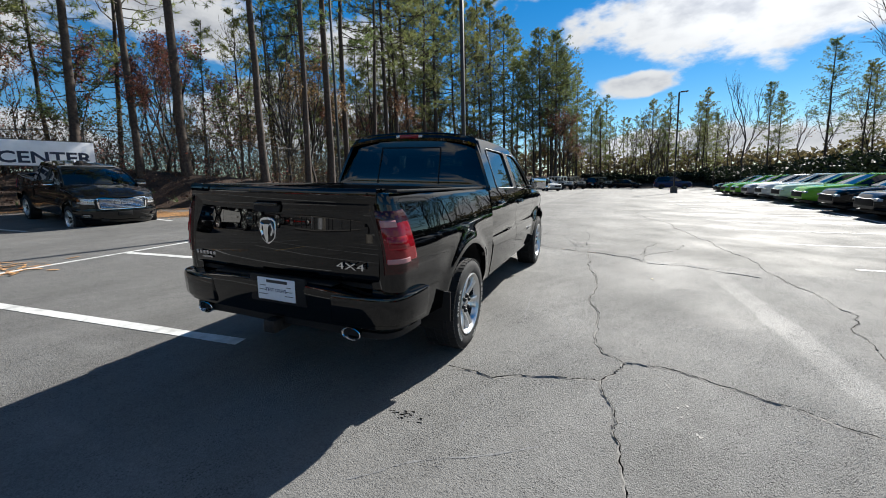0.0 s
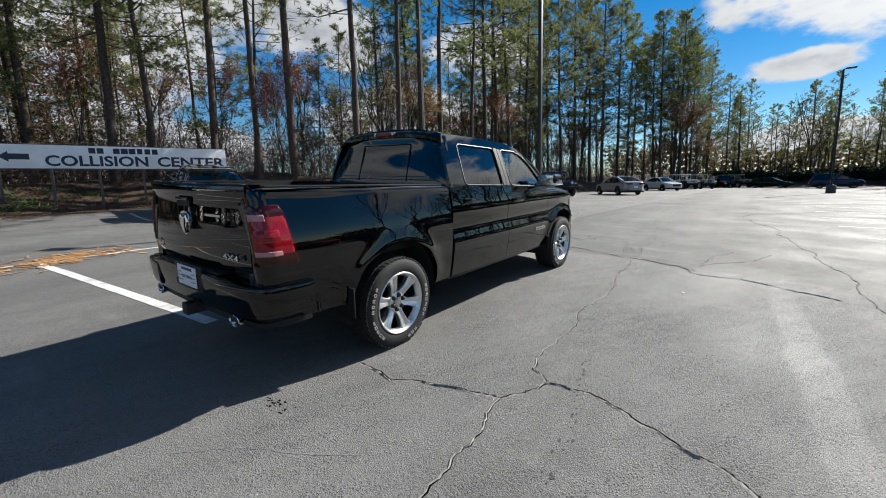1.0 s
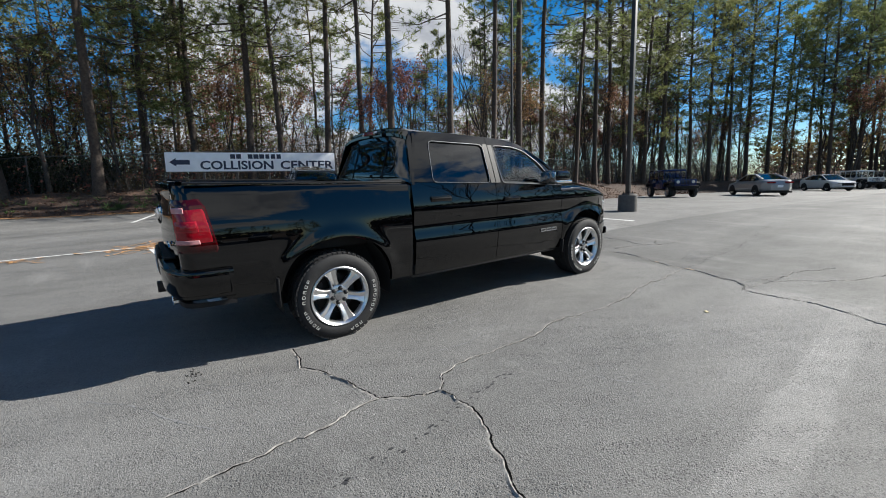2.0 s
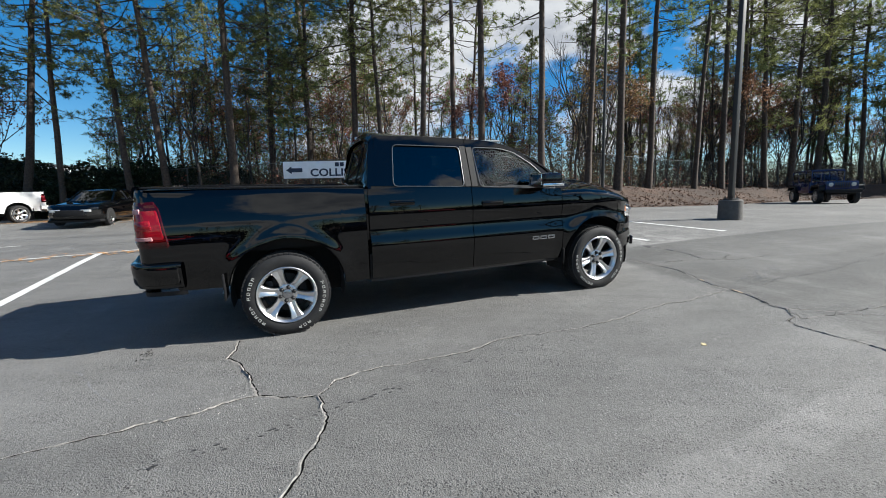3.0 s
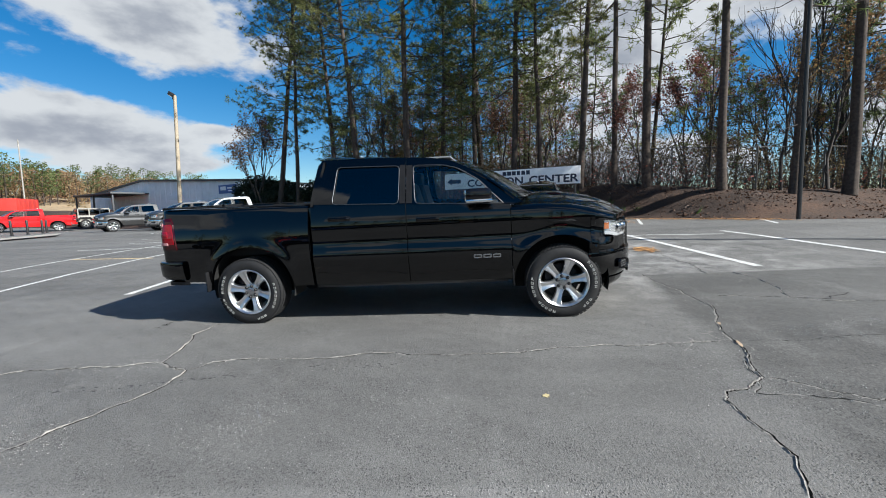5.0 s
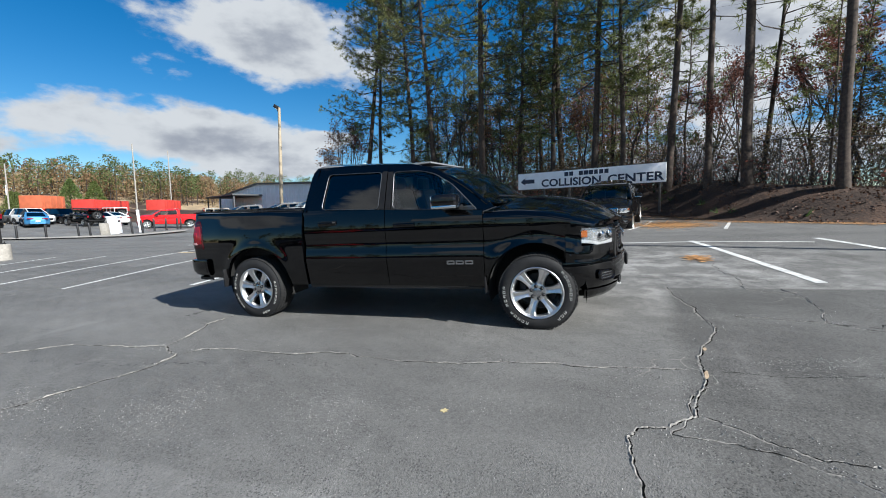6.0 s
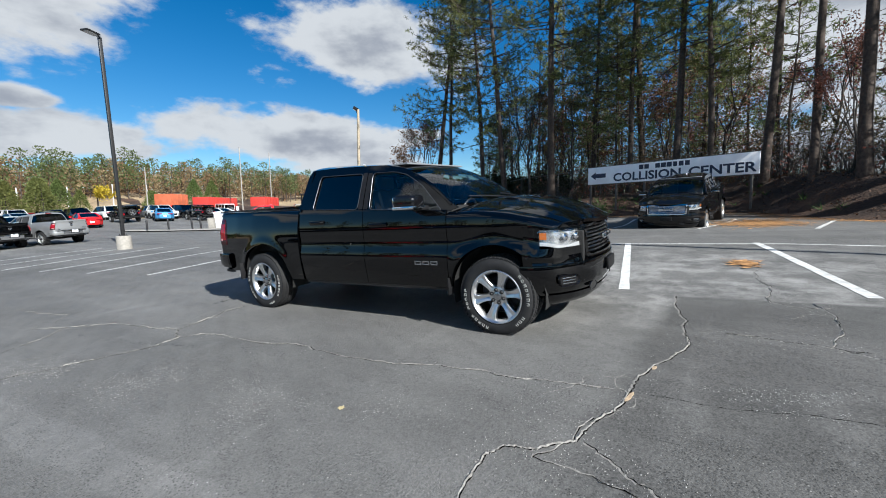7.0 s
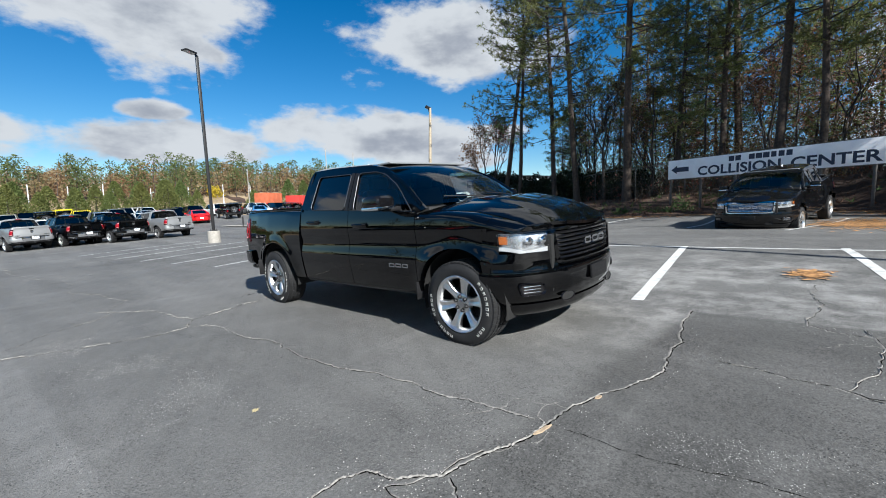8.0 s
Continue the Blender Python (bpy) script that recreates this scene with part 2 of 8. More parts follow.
def mat(name, colour, rough=0.5, metal=0.0, coat=0.0, vary=0.0, scale=20.0, bump=0.0, bump_scale=120.0, spec=0.5, island=0.0, stains=0.0, stain_scale=1.5):
    """A surface with grain at two scales: vary and stains change the value, bump gives relief."""
    m, nt, b = nodes_of(name)
    N, L = nt.nodes.new, nt.links.new
    col = (*colour, 1)
    setp(b, Base_Color=col, Roughness=rough, Metallic=metal)
    b.inputs["Specular IOR Level"].default_value = spec
    if coat:
        b.inputs["Coat Weight"].default_value, b.inputs["Coat Roughness"].default_value = coat, 0.03
    tc = N("ShaderNodeTexCoord")
    source = None
    if vary or stains or island:
        hsv = N("ShaderNodeHueSaturation")
        hsv.inputs["Color"].default_value = col
        total = N("ShaderNodeMath"); total.operation = "ADD"; total.inputs[0].default_value = 1.0; total.inputs[1].default_value = 0.0
        last = total
        for amount, sc in ((vary, scale), (stains, stain_scale)):
            if not amount:
                continue
            n = N("ShaderNodeTexNoise")
            n.inputs["Scale"].default_value, n.inputs["Detail"].default_value = sc, 5
            L(tc.outputs["Object"], n.inputs["Vector"])
            r = N("ShaderNodeMapRange")
            r.inputs["From Min"].default_value, r.inputs["From Max"].default_value = 0.3, 0.7
            r.inputs["To Min"].default_value, r.inputs["To Max"].default_value = -amount, amount
            L(n.outputs["Fac"], r.inputs["Value"])
            add = N("ShaderNodeMath"); add.operation = "ADD"
            L(last.outputs[0], add.inputs[0]); L(r.outputs[0], add.inputs[1])
            last = add
        if island:
            g = N("ShaderNodeNewGeometry")
            r = N("ShaderNodeMapRange")
            r.inputs["To Min"].default_value, r.inputs["To Max"].default_value = -island, island
            L(g.outputs["Random Per Island"], r.inputs["Value"])
            add = N("ShaderNodeMath"); add.operation = "ADD"
            L(last.outputs[0], add.inputs[0]); L(r.outputs[0], add.inputs[1])
            last = add
        L(last.outputs[0], hsv.inputs["Value"])
        L(hsv.outputs[0], b.inputs["Base Color"])
    if bump:
        n = N("ShaderNodeTexNoise")
        n.inputs["Scale"].default_value, n.inputs["Detail"].default_value = bump_scale, 4
        L(tc.outputs["Object"], n.inputs["Vector"])
        bp = N("ShaderNodeBump")
        bp.inputs["Strength"].default_value, bp.inputs["Distance"].default_value = bump, 0.01
        L(n.outputs["Fac"], bp.inputs["Height"]); L(bp.outputs[0], b.inputs["Normal"])
    return m


def paint(name, colour, flake=0.0):
    """Clear-coated car paint with a trace of dust."""
    m, nt, b = nodes_of(name)
    N, L = nt.nodes.new, nt.links.new
    setp(b, Base_Color=(*colour, 1), Roughness=0.5, Metallic=flake)
    b.inputs["Specular IOR Level"].default_value = 0.0 if flake < 0.2 else 0.4
    b.inputs["Coat Weight"].default_value, b.inputs["Coat Roughness"].default_value = 1.0, 0.02
    b.inputs["Coat IOR"].default_value = 1.52
    tc = N("ShaderNodeTexCoord")
    n = N("ShaderNodeTexNoise"); n.inputs["Scale"].default_value, n.inputs["Detail"].default_value = 2.2, 6
    L(tc.outputs["Object"], n.inputs["Vector"])
    r = N("ShaderNodeMapRange"); r.inputs["To Min"].default_value, r.inputs["To Max"].default_value = 0.004, 0.02
    L(n.outputs["Fac"], r.inputs["Value"]); L(r.outputs[0], b.inputs["Coat Roughness"])
    return m


def glass(name, tint, gloss_rough=0.0):
    """A pane: it lets tinted light through and mirrors by Fresnel."""
    m = bpy.data.materials.new(name)
    m.use_nodes = True
    nt = m.node_tree
    nt.nodes.clear()
    N, L = nt.nodes.new, nt.links.new
    out, mix, tr, gl = N("ShaderNodeOutputMaterial"), N("ShaderNodeMixShader"), N("ShaderNodeBsdfTransparent"), N("ShaderNodeBsdfGlossy")
    tr.inputs["Color"].default_value = (*tint, 1)
    gl.inputs["Roughness"].default_value = gloss_rough
    lw = N("ShaderNodeLayerWeight")
    lw.inputs["Blend"].default_value = 0.5
    po = N("ShaderNodeMath"); po.operation = "POWER"; po.inputs[1].default_value = 4.0
    ma = N("ShaderNodeMath"); ma.operation = "MULTIPLY_ADD"; ma.inputs[1].default_value, ma.inputs[2].default_value = 0.91, 0.085
    L(lw.outputs["Facing"], po.inputs[0]); L(po.outputs[0], ma.inputs[0])
    L(ma.outputs[0], mix.inputs[0]); L(tr.outputs[0], mix.inputs[1]); L(gl.outputs[0], mix.inputs[2]); L(mix.outputs[0], out.inputs[0])
    return m


M = {
    "black_paint": paint("black clearcoat paint", (0.0008, 0.0009, 0.0012)),
    "chrome": mat("chrome", (0.75, 0.76, 0.78), 0.08, 1.0),
    "satin_chrome": mat("satin metal", (0.42, 0.43, 0.45), 0.25, 1.0),
    "bright_trim": mat("anodised window trim", (0.13, 0.133, 0.14), 0.5, 1.0),
    "alloy": mat("machined alloy", (0.72, 0.72, 0.72), 0.30, 1.0, vary=0.06, scale=30),
    "alloy_dark": mat("dark alloy pockets", (0.02, 0.02, 0.022), 0.35, 0.6),
    "rubber": mat("tyre rubber", (0.010, 0.010, 0.011), 0.78, vary=0.25, scale=25, bump=0.15, bump_scale=180, stains=0.3, stain_scale=6),
    "letter_white": mat("white tyre lettering", (0.42, 0.42, 0.40), 0.6, vary=0.15, scale=60),
    "plastic": mat("black grained plastic", (0.009, 0.009, 0.010), 0.55, spec=0.25, bump=0.1, bump_scale=400, vary=0.2),
    "gloss_plastic": mat("gloss black plastic", (0.005, 0.005, 0.006), 0.12, coat=0.3, spec=0.3),
    "liner": mat("wheel well felt", (0.008, 0.008, 0.008), 0.95, vary=0.3, scale=40),
    "glass_clear": glass("clear window glass", (0.80, 0.86, 0.85)),
    "glass_dark": glass("privacy glass", (0.028, 0.03, 0.033)),
    "glass_wind": glass("windscreen glass", (0.40, 0.46, 0.46)),
    "lens_clear": glass("clear lamp lens", (0.93, 0.94, 0.95)),
    "lens_red": mat("red lamp lens", (0.21, 0.004, 0.010), 0.1, coat=1.0, vary=0.12, scale=60, spec=0.0),
    "lens_red_dark": mat("dark red lamp lens", (0.03, 0.0008, 0.0015), 0.12, coat=1.0, spec=0.0),
    "lens_red_bright": mat("bright red lamp lens", (0.28, 0.008, 0.016), 0.1, coat=1.0, spec=0.0),
    "lens_pink": mat("pale lamp strip", (0.42, 0.20, 0.205), 0.15, coat=1.0, spec=0.0),
    "amber": mat("amber reflector", (0.36, 0.10, 0.02), 0.15, coat=1.0),
    "lamp_white": mat("white lamp reflector", (0.48, 0.49, 0.50), 0.15, 0.3, coat=1.0),
    "interior": mat("black interior trim", (0.02, 0.02, 0.021), 0.6, vary=0.2, scale=30),
    "leather": mat("black leather", (0.022, 0.022, 0.024), 0.45, bump=0.2, bump_scale=150),
    "grey_leather": mat("grey leather", (0.17, 0.18, 0.19), 0.5, bump=0.2, bump_scale=150),
    "lamp_back": mat("lamp housing", (0.70, 0.71, 0.72), 0.22, 0.85, vary=0.2, scale=40),
    "steel_dark": mat("dark steel", (0.03, 0.03, 0.032), 0.5, 0.7, vary=0.2),
    "plate_white": mat("white plate", (0.72, 0.75, 0.8), 0.4, vary=0.04, scale=50),
    "ink_blue": mat("blue ink", (0.02, 0.045, 0.13), 0.5),
    "ink_dark": mat("dark ink", (0.03, 0.03, 0.035), 0.5),
}


# ---- ground ----
def asphalt():
    """Aged asphalt: aggregate, pale worn lanes, darker sealed patches, dust."""
    m, nt, b = nodes_of("aged asphalt")
    N, L = nt.nodes.new, nt.links.new
    tc = N("ShaderNodeTexCoord")
    def noise_at(scale, detail, rough=0.5, w=None):
        n = N("ShaderNodeTexNoise")
        n.inputs["Scale"].default_value, n.inputs["Detail"].default_value, n.inputs["Roughness"].default_value = scale, detail, rough
        L(w.outputs[0] if w else tc.outputs["Object"], n.inputs["Vector"])
        return n
    def remap(src, a, b_, c, d):
        r = N("ShaderNodeMapRange")
        for k, v in (("From Min", a), ("From Max", b_), ("To Min", c), ("To Max", d)):
            r.inputs[k].default_value = v
        L(src, r.inputs["Value"])
        return r.outputs[0]
    def math2(op, a, b_):
        n = N("ShaderNodeMath"); n.operation = op
        for i, v in enumerate((a, b_)):
            if isinstance(v, float):
                n.inputs[i].default_value = v
            else:
                L(v, n.inputs[i])
        return n.outputs[0]
    grit = N("ShaderNodeTexVoronoi"); grit.inputs["Scale"].default_value = 150
    L(tc.outputs["Object"], grit.inputs["Vector"])
    sepc = N("ShaderNodeSeparateColor"); L(grit.outputs["Color"], sepc.inputs[0])
    stone = remap(sepc.outputs[0], 0.0, 1.0, -0.022, 0.033)
    wide = remap(noise_at(0.22, 5, 0.55).outputs["Fac"], 0.35, 0.68, -0.014, 0.02)
    mid = remap(noise_at(1.3, 6, 0.6).outputs["Fac"], 0.35, 0.7, -0.01, 0.015)
    fine = remap(noise_at(38, 4, 0.6).outputs["Fac"], 0.35, 0.65, -0.012, 0.012)
    v = math2("ADD", math2("ADD", stone, wide), math2("ADD", mid, fine))
    worn = N("ShaderNodeMapping"); worn.inputs["Scale"].default_value = (0.9, 0.10, 1.0); worn.inputs["Rotation"].default_value = (0, 0, 0.12)
    L(tc.outputs["Object"], worn.inputs["Vector"])
    v = math2("ADD", v, remap(noise_at(1.0, 6, 0.62, worn).outputs["Fac"], 0.38, 0.68, -0.010, 0.030))
    dusty = N("ShaderNodeMapping"); dusty.inputs["Scale"].default_value = (0.35, 1.3, 1.0); dusty.inputs["Rotation"].default_value = (0, 0, 0.5)
    L(tc.outputs["Object"], dusty.inputs["Vector"])
    v = math2("ADD", v, remap(noise_at(1.0, 8, 0.68, dusty).outputs["Fac"], 0.56, 0.74, 0.0, 0.05))
    # the worn wheel lane alongside the bays; its sheen is partly put in as paler colour
    lane_map = N("ShaderNodeMapping"); lane_map.inputs["Location"].default_value = (-3.97, 0.0, 0.0); lane_map.inputs["Rotation"].default_value = (0, 0, 0.0)
    L(tc.outputs["Object"], lane_map.inputs["Vector"])
    lane_xyz = N("ShaderNodeSeparateXYZ"); L(lane_map.outputs[0], lane_xyz.inputs[0])
    off = math2("ABSOLUTE", math2("ADD", lane_xyz.outputs["X"], math2("MULTIPLY", lane_xyz.outputs["Y"], 0.067)), 0.0)
    lane = remap(math2("ADD", off, remap(noise_at(3.0, 5, 0.6).outputs["Fac"], 0.3, 0.7, -0.035, 0.035)), 0.16, 0.115, 0.0, 1.0)
    lane = math2("MULTIPLY", lane, remap(lane_xyz.outputs["Y"], 5.0, 2.8, 0.0, 1.0))
    v = math2("ADD", v, math2("MULTIPLY", lane, remap(noise_at(5.0, 6, 0.7).outputs["Fac"], 0.28, 0.60, 0.0, 0.033)))
    # a pale dried-out stain between the bays
    far = N("ShaderNodeVectorMath"); far.operation = "DISTANCE"; far.inputs[1].default_value = (-2.5, 5.6, 0.3)
    L(tc.outputs["Object"], far.inputs[0])
    spot = math2("MULTIPLY", remap(far.outputs["Value"], 4.2, 1.4, 0.0, 1.0), remap(noise_at(1.9, 8, 0.7).outputs["Fac"], 0.44, 0.66, 0.0, 0.17))
    # a newer, darker patch between a seam and a crack
    place = N("ShaderNodeSeparateXYZ"); L(tc.outputs["Object"], place.inputs[0])
    patch = math2("MULTIPLY", remap(math2("ADD", place.outputs["Y"], math2("MULTIPLY", place.outputs["X"], 0.1)), 4.95, 5.15, 0.0, 1.0), remap(place.outputs["X"], -1.06, -0.98, 0.0, 1.0))
    v = math2("ADD", v, math2("MULTIPLY", math2("SUBTRACT", 1.0, patch), spot))
    v = math2("ADD", v, math2("MULTIPLY", patch, -0.044))
    v = math2("ADD", v, 0.108)
    v = math2("MAXIMUM", v, 0.012)
    # scattered chips of pale stone
    chips = N("ShaderNodeTexVoronoi"); chips.inputs["Scale"].default_value = 60; chips.inputs["Randomness"].default_value = 1.0
    L(tc.outputs["Object"], chips.inputs["Vector"])
    chipc = N("ShaderNodeSeparateColor"); L(chips.outputs["Color"], chipc.inputs[0])
    near = remap(chips.outputs["Distance"], 0.28, 0.20, 0.0, 1.0)
    pick = remap(chipc.outputs[1], 0.80, 0.85, 0.0, 1.0)
    where = math2("ADD", remap(noise_at(0.7, 6, 0.65).outputs["Fac"], 0.50, 0.66, 0.0, 0.8), math2("MULTIPLY", lane, remap(noise_at(1.6, 4, 0.6).outputs["Fac"], 0.48, 0.64, 0.0, 0.7)))
    chip = math2("MULTIPLY", math2("MULTIPLY", near, pick), where)
    v = math2("ADD", v, math2("MULTIPLY", chip, 0.34))
    # small pits between the stones, darker in colour and lower in relief
    pits = N("ShaderNodeTexVoronoi"); pits.inputs["Scale"].default_value = 72
    L(tc.outputs["Object"], pits.inputs["Vector"])
    pitc = N("ShaderNodeSeparateColor"); L(pits.outputs["Color"], pitc.inputs[0])
    pit = math2("MULTIPLY", remap(pits.outputs["Distance"], 0.46, 0.26, 0.0, 1.0), remap(pitc.outputs[2], 0.62, 0.70, 0.0, 1.0))
    pit = math2("MULTIPLY", pit, remap(noise_at(0.9, 5, 0.6).outputs["Fac"], 0.35, 0.6, 0.25, 1.0))
    v = math2("MULTIPLY", v, math2("SUBTRACT", 1.0, math2("MULTIPLY", pit, 0.6)))
    comb = N("ShaderNodeCombineColor")
    L(math2("MULTIPLY", v, 1.02), comb.inputs[0]); L(v, comb.inputs[1]); L(math2("MULTIPLY", v, 0.96), comb.inputs[2])
    L(comb.outputs[0], b.inputs["Base Color"])
    b.inputs["Specular IOR Level"].default_value = 0.38
    L(math2("SUBTRACT", remap(noise_at(0.8, 4).outputs["Fac"], 0.3, 0.7, 0.68, 0.84), math2("MULTIPLY", lane, 0.07)), b.inputs["Roughness"])
    bump = N("ShaderNodeBump"); bump.inputs["Strength"].default_value, bump.inputs["Distance"].default_value = 0.8, 0.006
    h = math2("ADD", remap(noise_at(74, 3, 0.75).outputs["Fac"], 0.3, 0.7, 0.0, 1.0), math2("MULTIPLY", remap(grit.outputs["Distance"], 0.0, 0.7, 1.0, 0.0), 0.4))
    h = math2("SUBTRACT", h, math2("MULTIPLY", pit, 0.7))
    coarse = math2("MULTIPLY", remap(noise_at(0.45, 4, 0.6).outputs["Fac"], 0.36, 0.60, 0.35, 1.0), math2("SUBTRACT", 1.0, math2("MULTIPLY", patch, 0.6)))
    h = math2("MULTIPLY", h, coarse)
    L(h, bump.inputs["Height"]); L(bump.outputs[0], b.inputs["Normal"])
    return m


def pine_floor():
    """Pine straw and soil."""
    m, nt, b = nodes_of("pine straw and soil")
    N, L = nt.nodes.new, nt.links.new
    tc = N("ShaderNodeTexCoord")
    n1 = N("ShaderNodeTexNoise"); n1.inputs["Scale"].default_value, n1.inputs["Detail"].default_value = 0.5, 6
    n2 = N("ShaderNodeTexNoise"); n2.inputs["Scale"].default_value, n2.inputs["Detail"].default_value = 14, 6
    L(tc.outputs["Object"], n1.inputs["Vector"]); L(tc.outputs["Object"], n2.inputs["Vector"])
    # soil tones, kept dark and mottled to carry the shade of the trees
    ramp = N("ShaderNodeValToRGB")
    ramp.color_ramp.elements[0].position, ramp.color_ramp.elements[0].color = 0.32, (0.020, 0.011, 0.0072, 1)
    ramp.color_ramp.elements[1].position, ramp.color_ramp.elements[1].color = 0.7, (0.105, 0.055, 0.032, 1)
    e = ramp.color_ramp.elements.new(0.5); e.color = (0.036, 0.020, 0.0125, 1)
    mix = N("ShaderNodeMath"); mix.operation = "ADD"
    half = N("ShaderNodeMath"); half.operation = "MULTIPLY"; half.inputs[1].default_value = 0.55
    half2 = N("ShaderNodeMath"); half2.operation = "MULTIPLY"; half2.inputs[1].default_value = 0.45
    L(n1.outputs["Fac"], half.inputs[0]); L(n2.outputs["Fac"], half2.inputs[0])
    L(half.outputs[0], mix.inputs[0]); L(half2.outputs[0], mix.inputs[1]); L(mix.outputs[0], ramp.inputs[0]); L(ramp.outputs[0], b.inputs["Base Color"])
    b.inputs["Roughness"].default_value = 0.95
    bump = N("ShaderNodeBump"); bump.inputs["Strength"].default_value, bump.inputs["Distance"].default_value = 0.8, 0.05
    L(n2.outputs["Fac"], bump.inputs["Height"]); L(bump.outputs[0], b.inputs["Normal"])
    return m


M["asphalt"], M["soil"] = asphalt(), pine_floor()
M["line"] = mat("worn white road paint", (0.56, 0.56, 0.545), 0.65, vary=0.25, scale=9, stains=0.15, bump=0.25, bump_scale=90)
M["line_yellow"] = mat("worn yellow road paint", (0.58, 0.43, 0.22), 0.65, vary=0.2, scale=9)
M["crack"] = mat("crack in asphalt", (0.005, 0.005, 0.005), 1.0, spec=0.0)
# also colours the lips that stand in for sunlit crack walls
M["crack_pale"] = mat("pale grit and lip of a crack", (0.21, 0.20, 0.185), 0.95, vary=0.5, scale=45)
M["crumb"] = mat("pale crushed stone", (0.36, 0.355, 0.34), 0.9, island=0.4)
M["scuff"] = mat("pale scuff on asphalt", (0.135, 0.135, 0.137), 0.8, vary=0.5, scale=40)
M["clay"] = mat("tan clay", (0.36, 0.27, 0.18), 0.95, vary=0.3, scale=40, bump=0.4, bump_scale=90)
M["tar"] = mat("dark tar drips", (0.022, 0.022, 0.023), 0.6, vary=0.3, scale=20)
M["dry_leaf"] = mat("dry yellow leaf", (0.42, 0.35, 0.19), 0.7, vary=0.2, scale=30)
M["straw"] = mat("orange pine straw", (0.42, 0.22, 0.085), 0.9, vary=0.35, scale=6, island=0.4)


def ground_sheet():
    xs = [-400, -250, -150, -100, -70] + [-60 + 2 * i for i in range(12)] + [-36 + 0.8 * i for i in range(45)] + [0, 6, 10, 12] + [12.5 + 0.75 * i for i in range(8)] + [20, 26, 34, 45, 60, 80, 120, 200, 400]
    ys = [-500, -300, -200, -160] + [-140 + 5 * i for i in range(20)] + [-40 + 1.0 * i for i in range(72)] + [33, 36, 40, 45, 50, 55, 60, 65, 70, 72, 74, 76, 78, 80, 90, 110, 150, 250, 500]
    rows = []
    for y in ys:
        row = []
        for x in xs:
            z = land_z(x, y) - (0.06 if edge_x(y) < x - 0.8 else 0.0)
            bank = smooth(0.5, 3, edge_x(y) - x)
            z += bank * 0.22 * noise.noise(Vector((x * 0.35, y * 0.35, 0))) + bank * 0.06 * noise.noise(Vector((x * 1.3, y * 1.3, 3)))
            row.append((x, y, z))
        rows.append(row)
    solo("ground", grid(rows), M["soil"], "brown soil strewn with pine straw and leaves under trees", "ground", "structure", angle=80)


ground_sheet()


def lot_sheet():
    ys = [-72 + 2 * i for i in range(26)] + [-20 + 0.5 * i for i in range(100)] + [30 + 1.5 * i for i in range(30)]
    rows = []
    for y in ys:
        a = edge_x(y) + 0.12 * noise.noise(Vector((0, y * 0.9, 0)))
        b = 15.4 if y > 3 else lerp(15.4, 45, smooth(3, -12, y))
        rows.append([(lerp(a, b, (i / 48)), y, lot_z(lerp(a, b, i / 48), y)) for i in range(49)])
    solo("pavement", hem(grid(rows), (0, 0, -0.12)), M["asphalt"], "cracked grey asphalt parking lot with fine stone showing", "parking lot", "structure", angle=80)


lot_sheet()


def strip(points, width, lift=0.004, step=0.25, fray=0.0, seed=0):
    """A thin ribbon that follows the lot through plan points."""
    pts = [Vector(p) for p in points]
    fine = [pts[0]]
    for a, b in zip(pts, pts[1:]):
        n = max(1, int((b - a).length / step))
        fine += [a.lerp(b, k / n) for k in range(1, n + 1)]
    rows = []
    rng = random.Random(seed)
    for i, p in enumerate(fine):
        d = (fine[min(i + 1, len(fine) - 1)] - fine[max(i - 1, 0)]).normalized()
        n = Vector((-d.y, d.x))
        w = width / 2 * (1 + fray * (rng.random() * 2 - 1))
        l, r = p + n * w, p - n * w
        rows.append([(l.x, l.y, lot_z(*l) + lift), (p.x, p.y, lot_z(*p) + lift), (r.x, r.y, lot_z(*r) + lift)])
    return grid(rows)


def parking_line(points, width=0.10, yellow=False):
    solo("parking_line", strip(points, width, 0.005, fray=0.06, seed=len(points)), M["line_yellow" if yellow else "line"],
         "worn yellow stripe painted on asphalt" if yellow else "worn white stripe painted on asphalt", "parking line", "structure", "bay markings")


for y0 in (-3.44, -0.78, 1.88, 4.55, 7.03, 9.47):                 # bays beside the pickup
    parking_line([(-0.95 - 0.055 * (y0 + 0.78), y0), (-6.15, y0 - 0.55)], 0.13)
parking_line([(-6.06, -5.67), (-6.28, -3.4), (-6.17, -0.4), (-6.08, 2.7), (-5.93, 6.9), (-5.4, 8.6)], 0.10)
for (xa, ya), (xb, yb) in (((-10.8, 5.47), (-15.85, 6.85)), ((-12.6, 2.68), (-16.9, 3.0)), ((-9.9, 8.2), (-14.6, 9.6)), ((-15.15, -1.73), (-19.6, -0.05)), ((-7.9, 11.4), (-10.8, 12.6))):
    parking_line([(xa, ya), (xb, yb)], 0.11)
for k in range(6):                                               # bays of the next aisle
    y0 = (-6.62, -9.43, -12.03, -14.46, -16.62, -18.82)[k]
    x0 = -0.29 + 0.33 * k
    reach = (7.5, 11.0, 5.4, 5.4, 5.4, 5.4)[k]
    parking_line([(x0, y0), (x0 - 2.9, y0 - 0.70), (x0 - reach, y0 - 0.70 - 0.11 * (reach - 2.9))], 0.11)
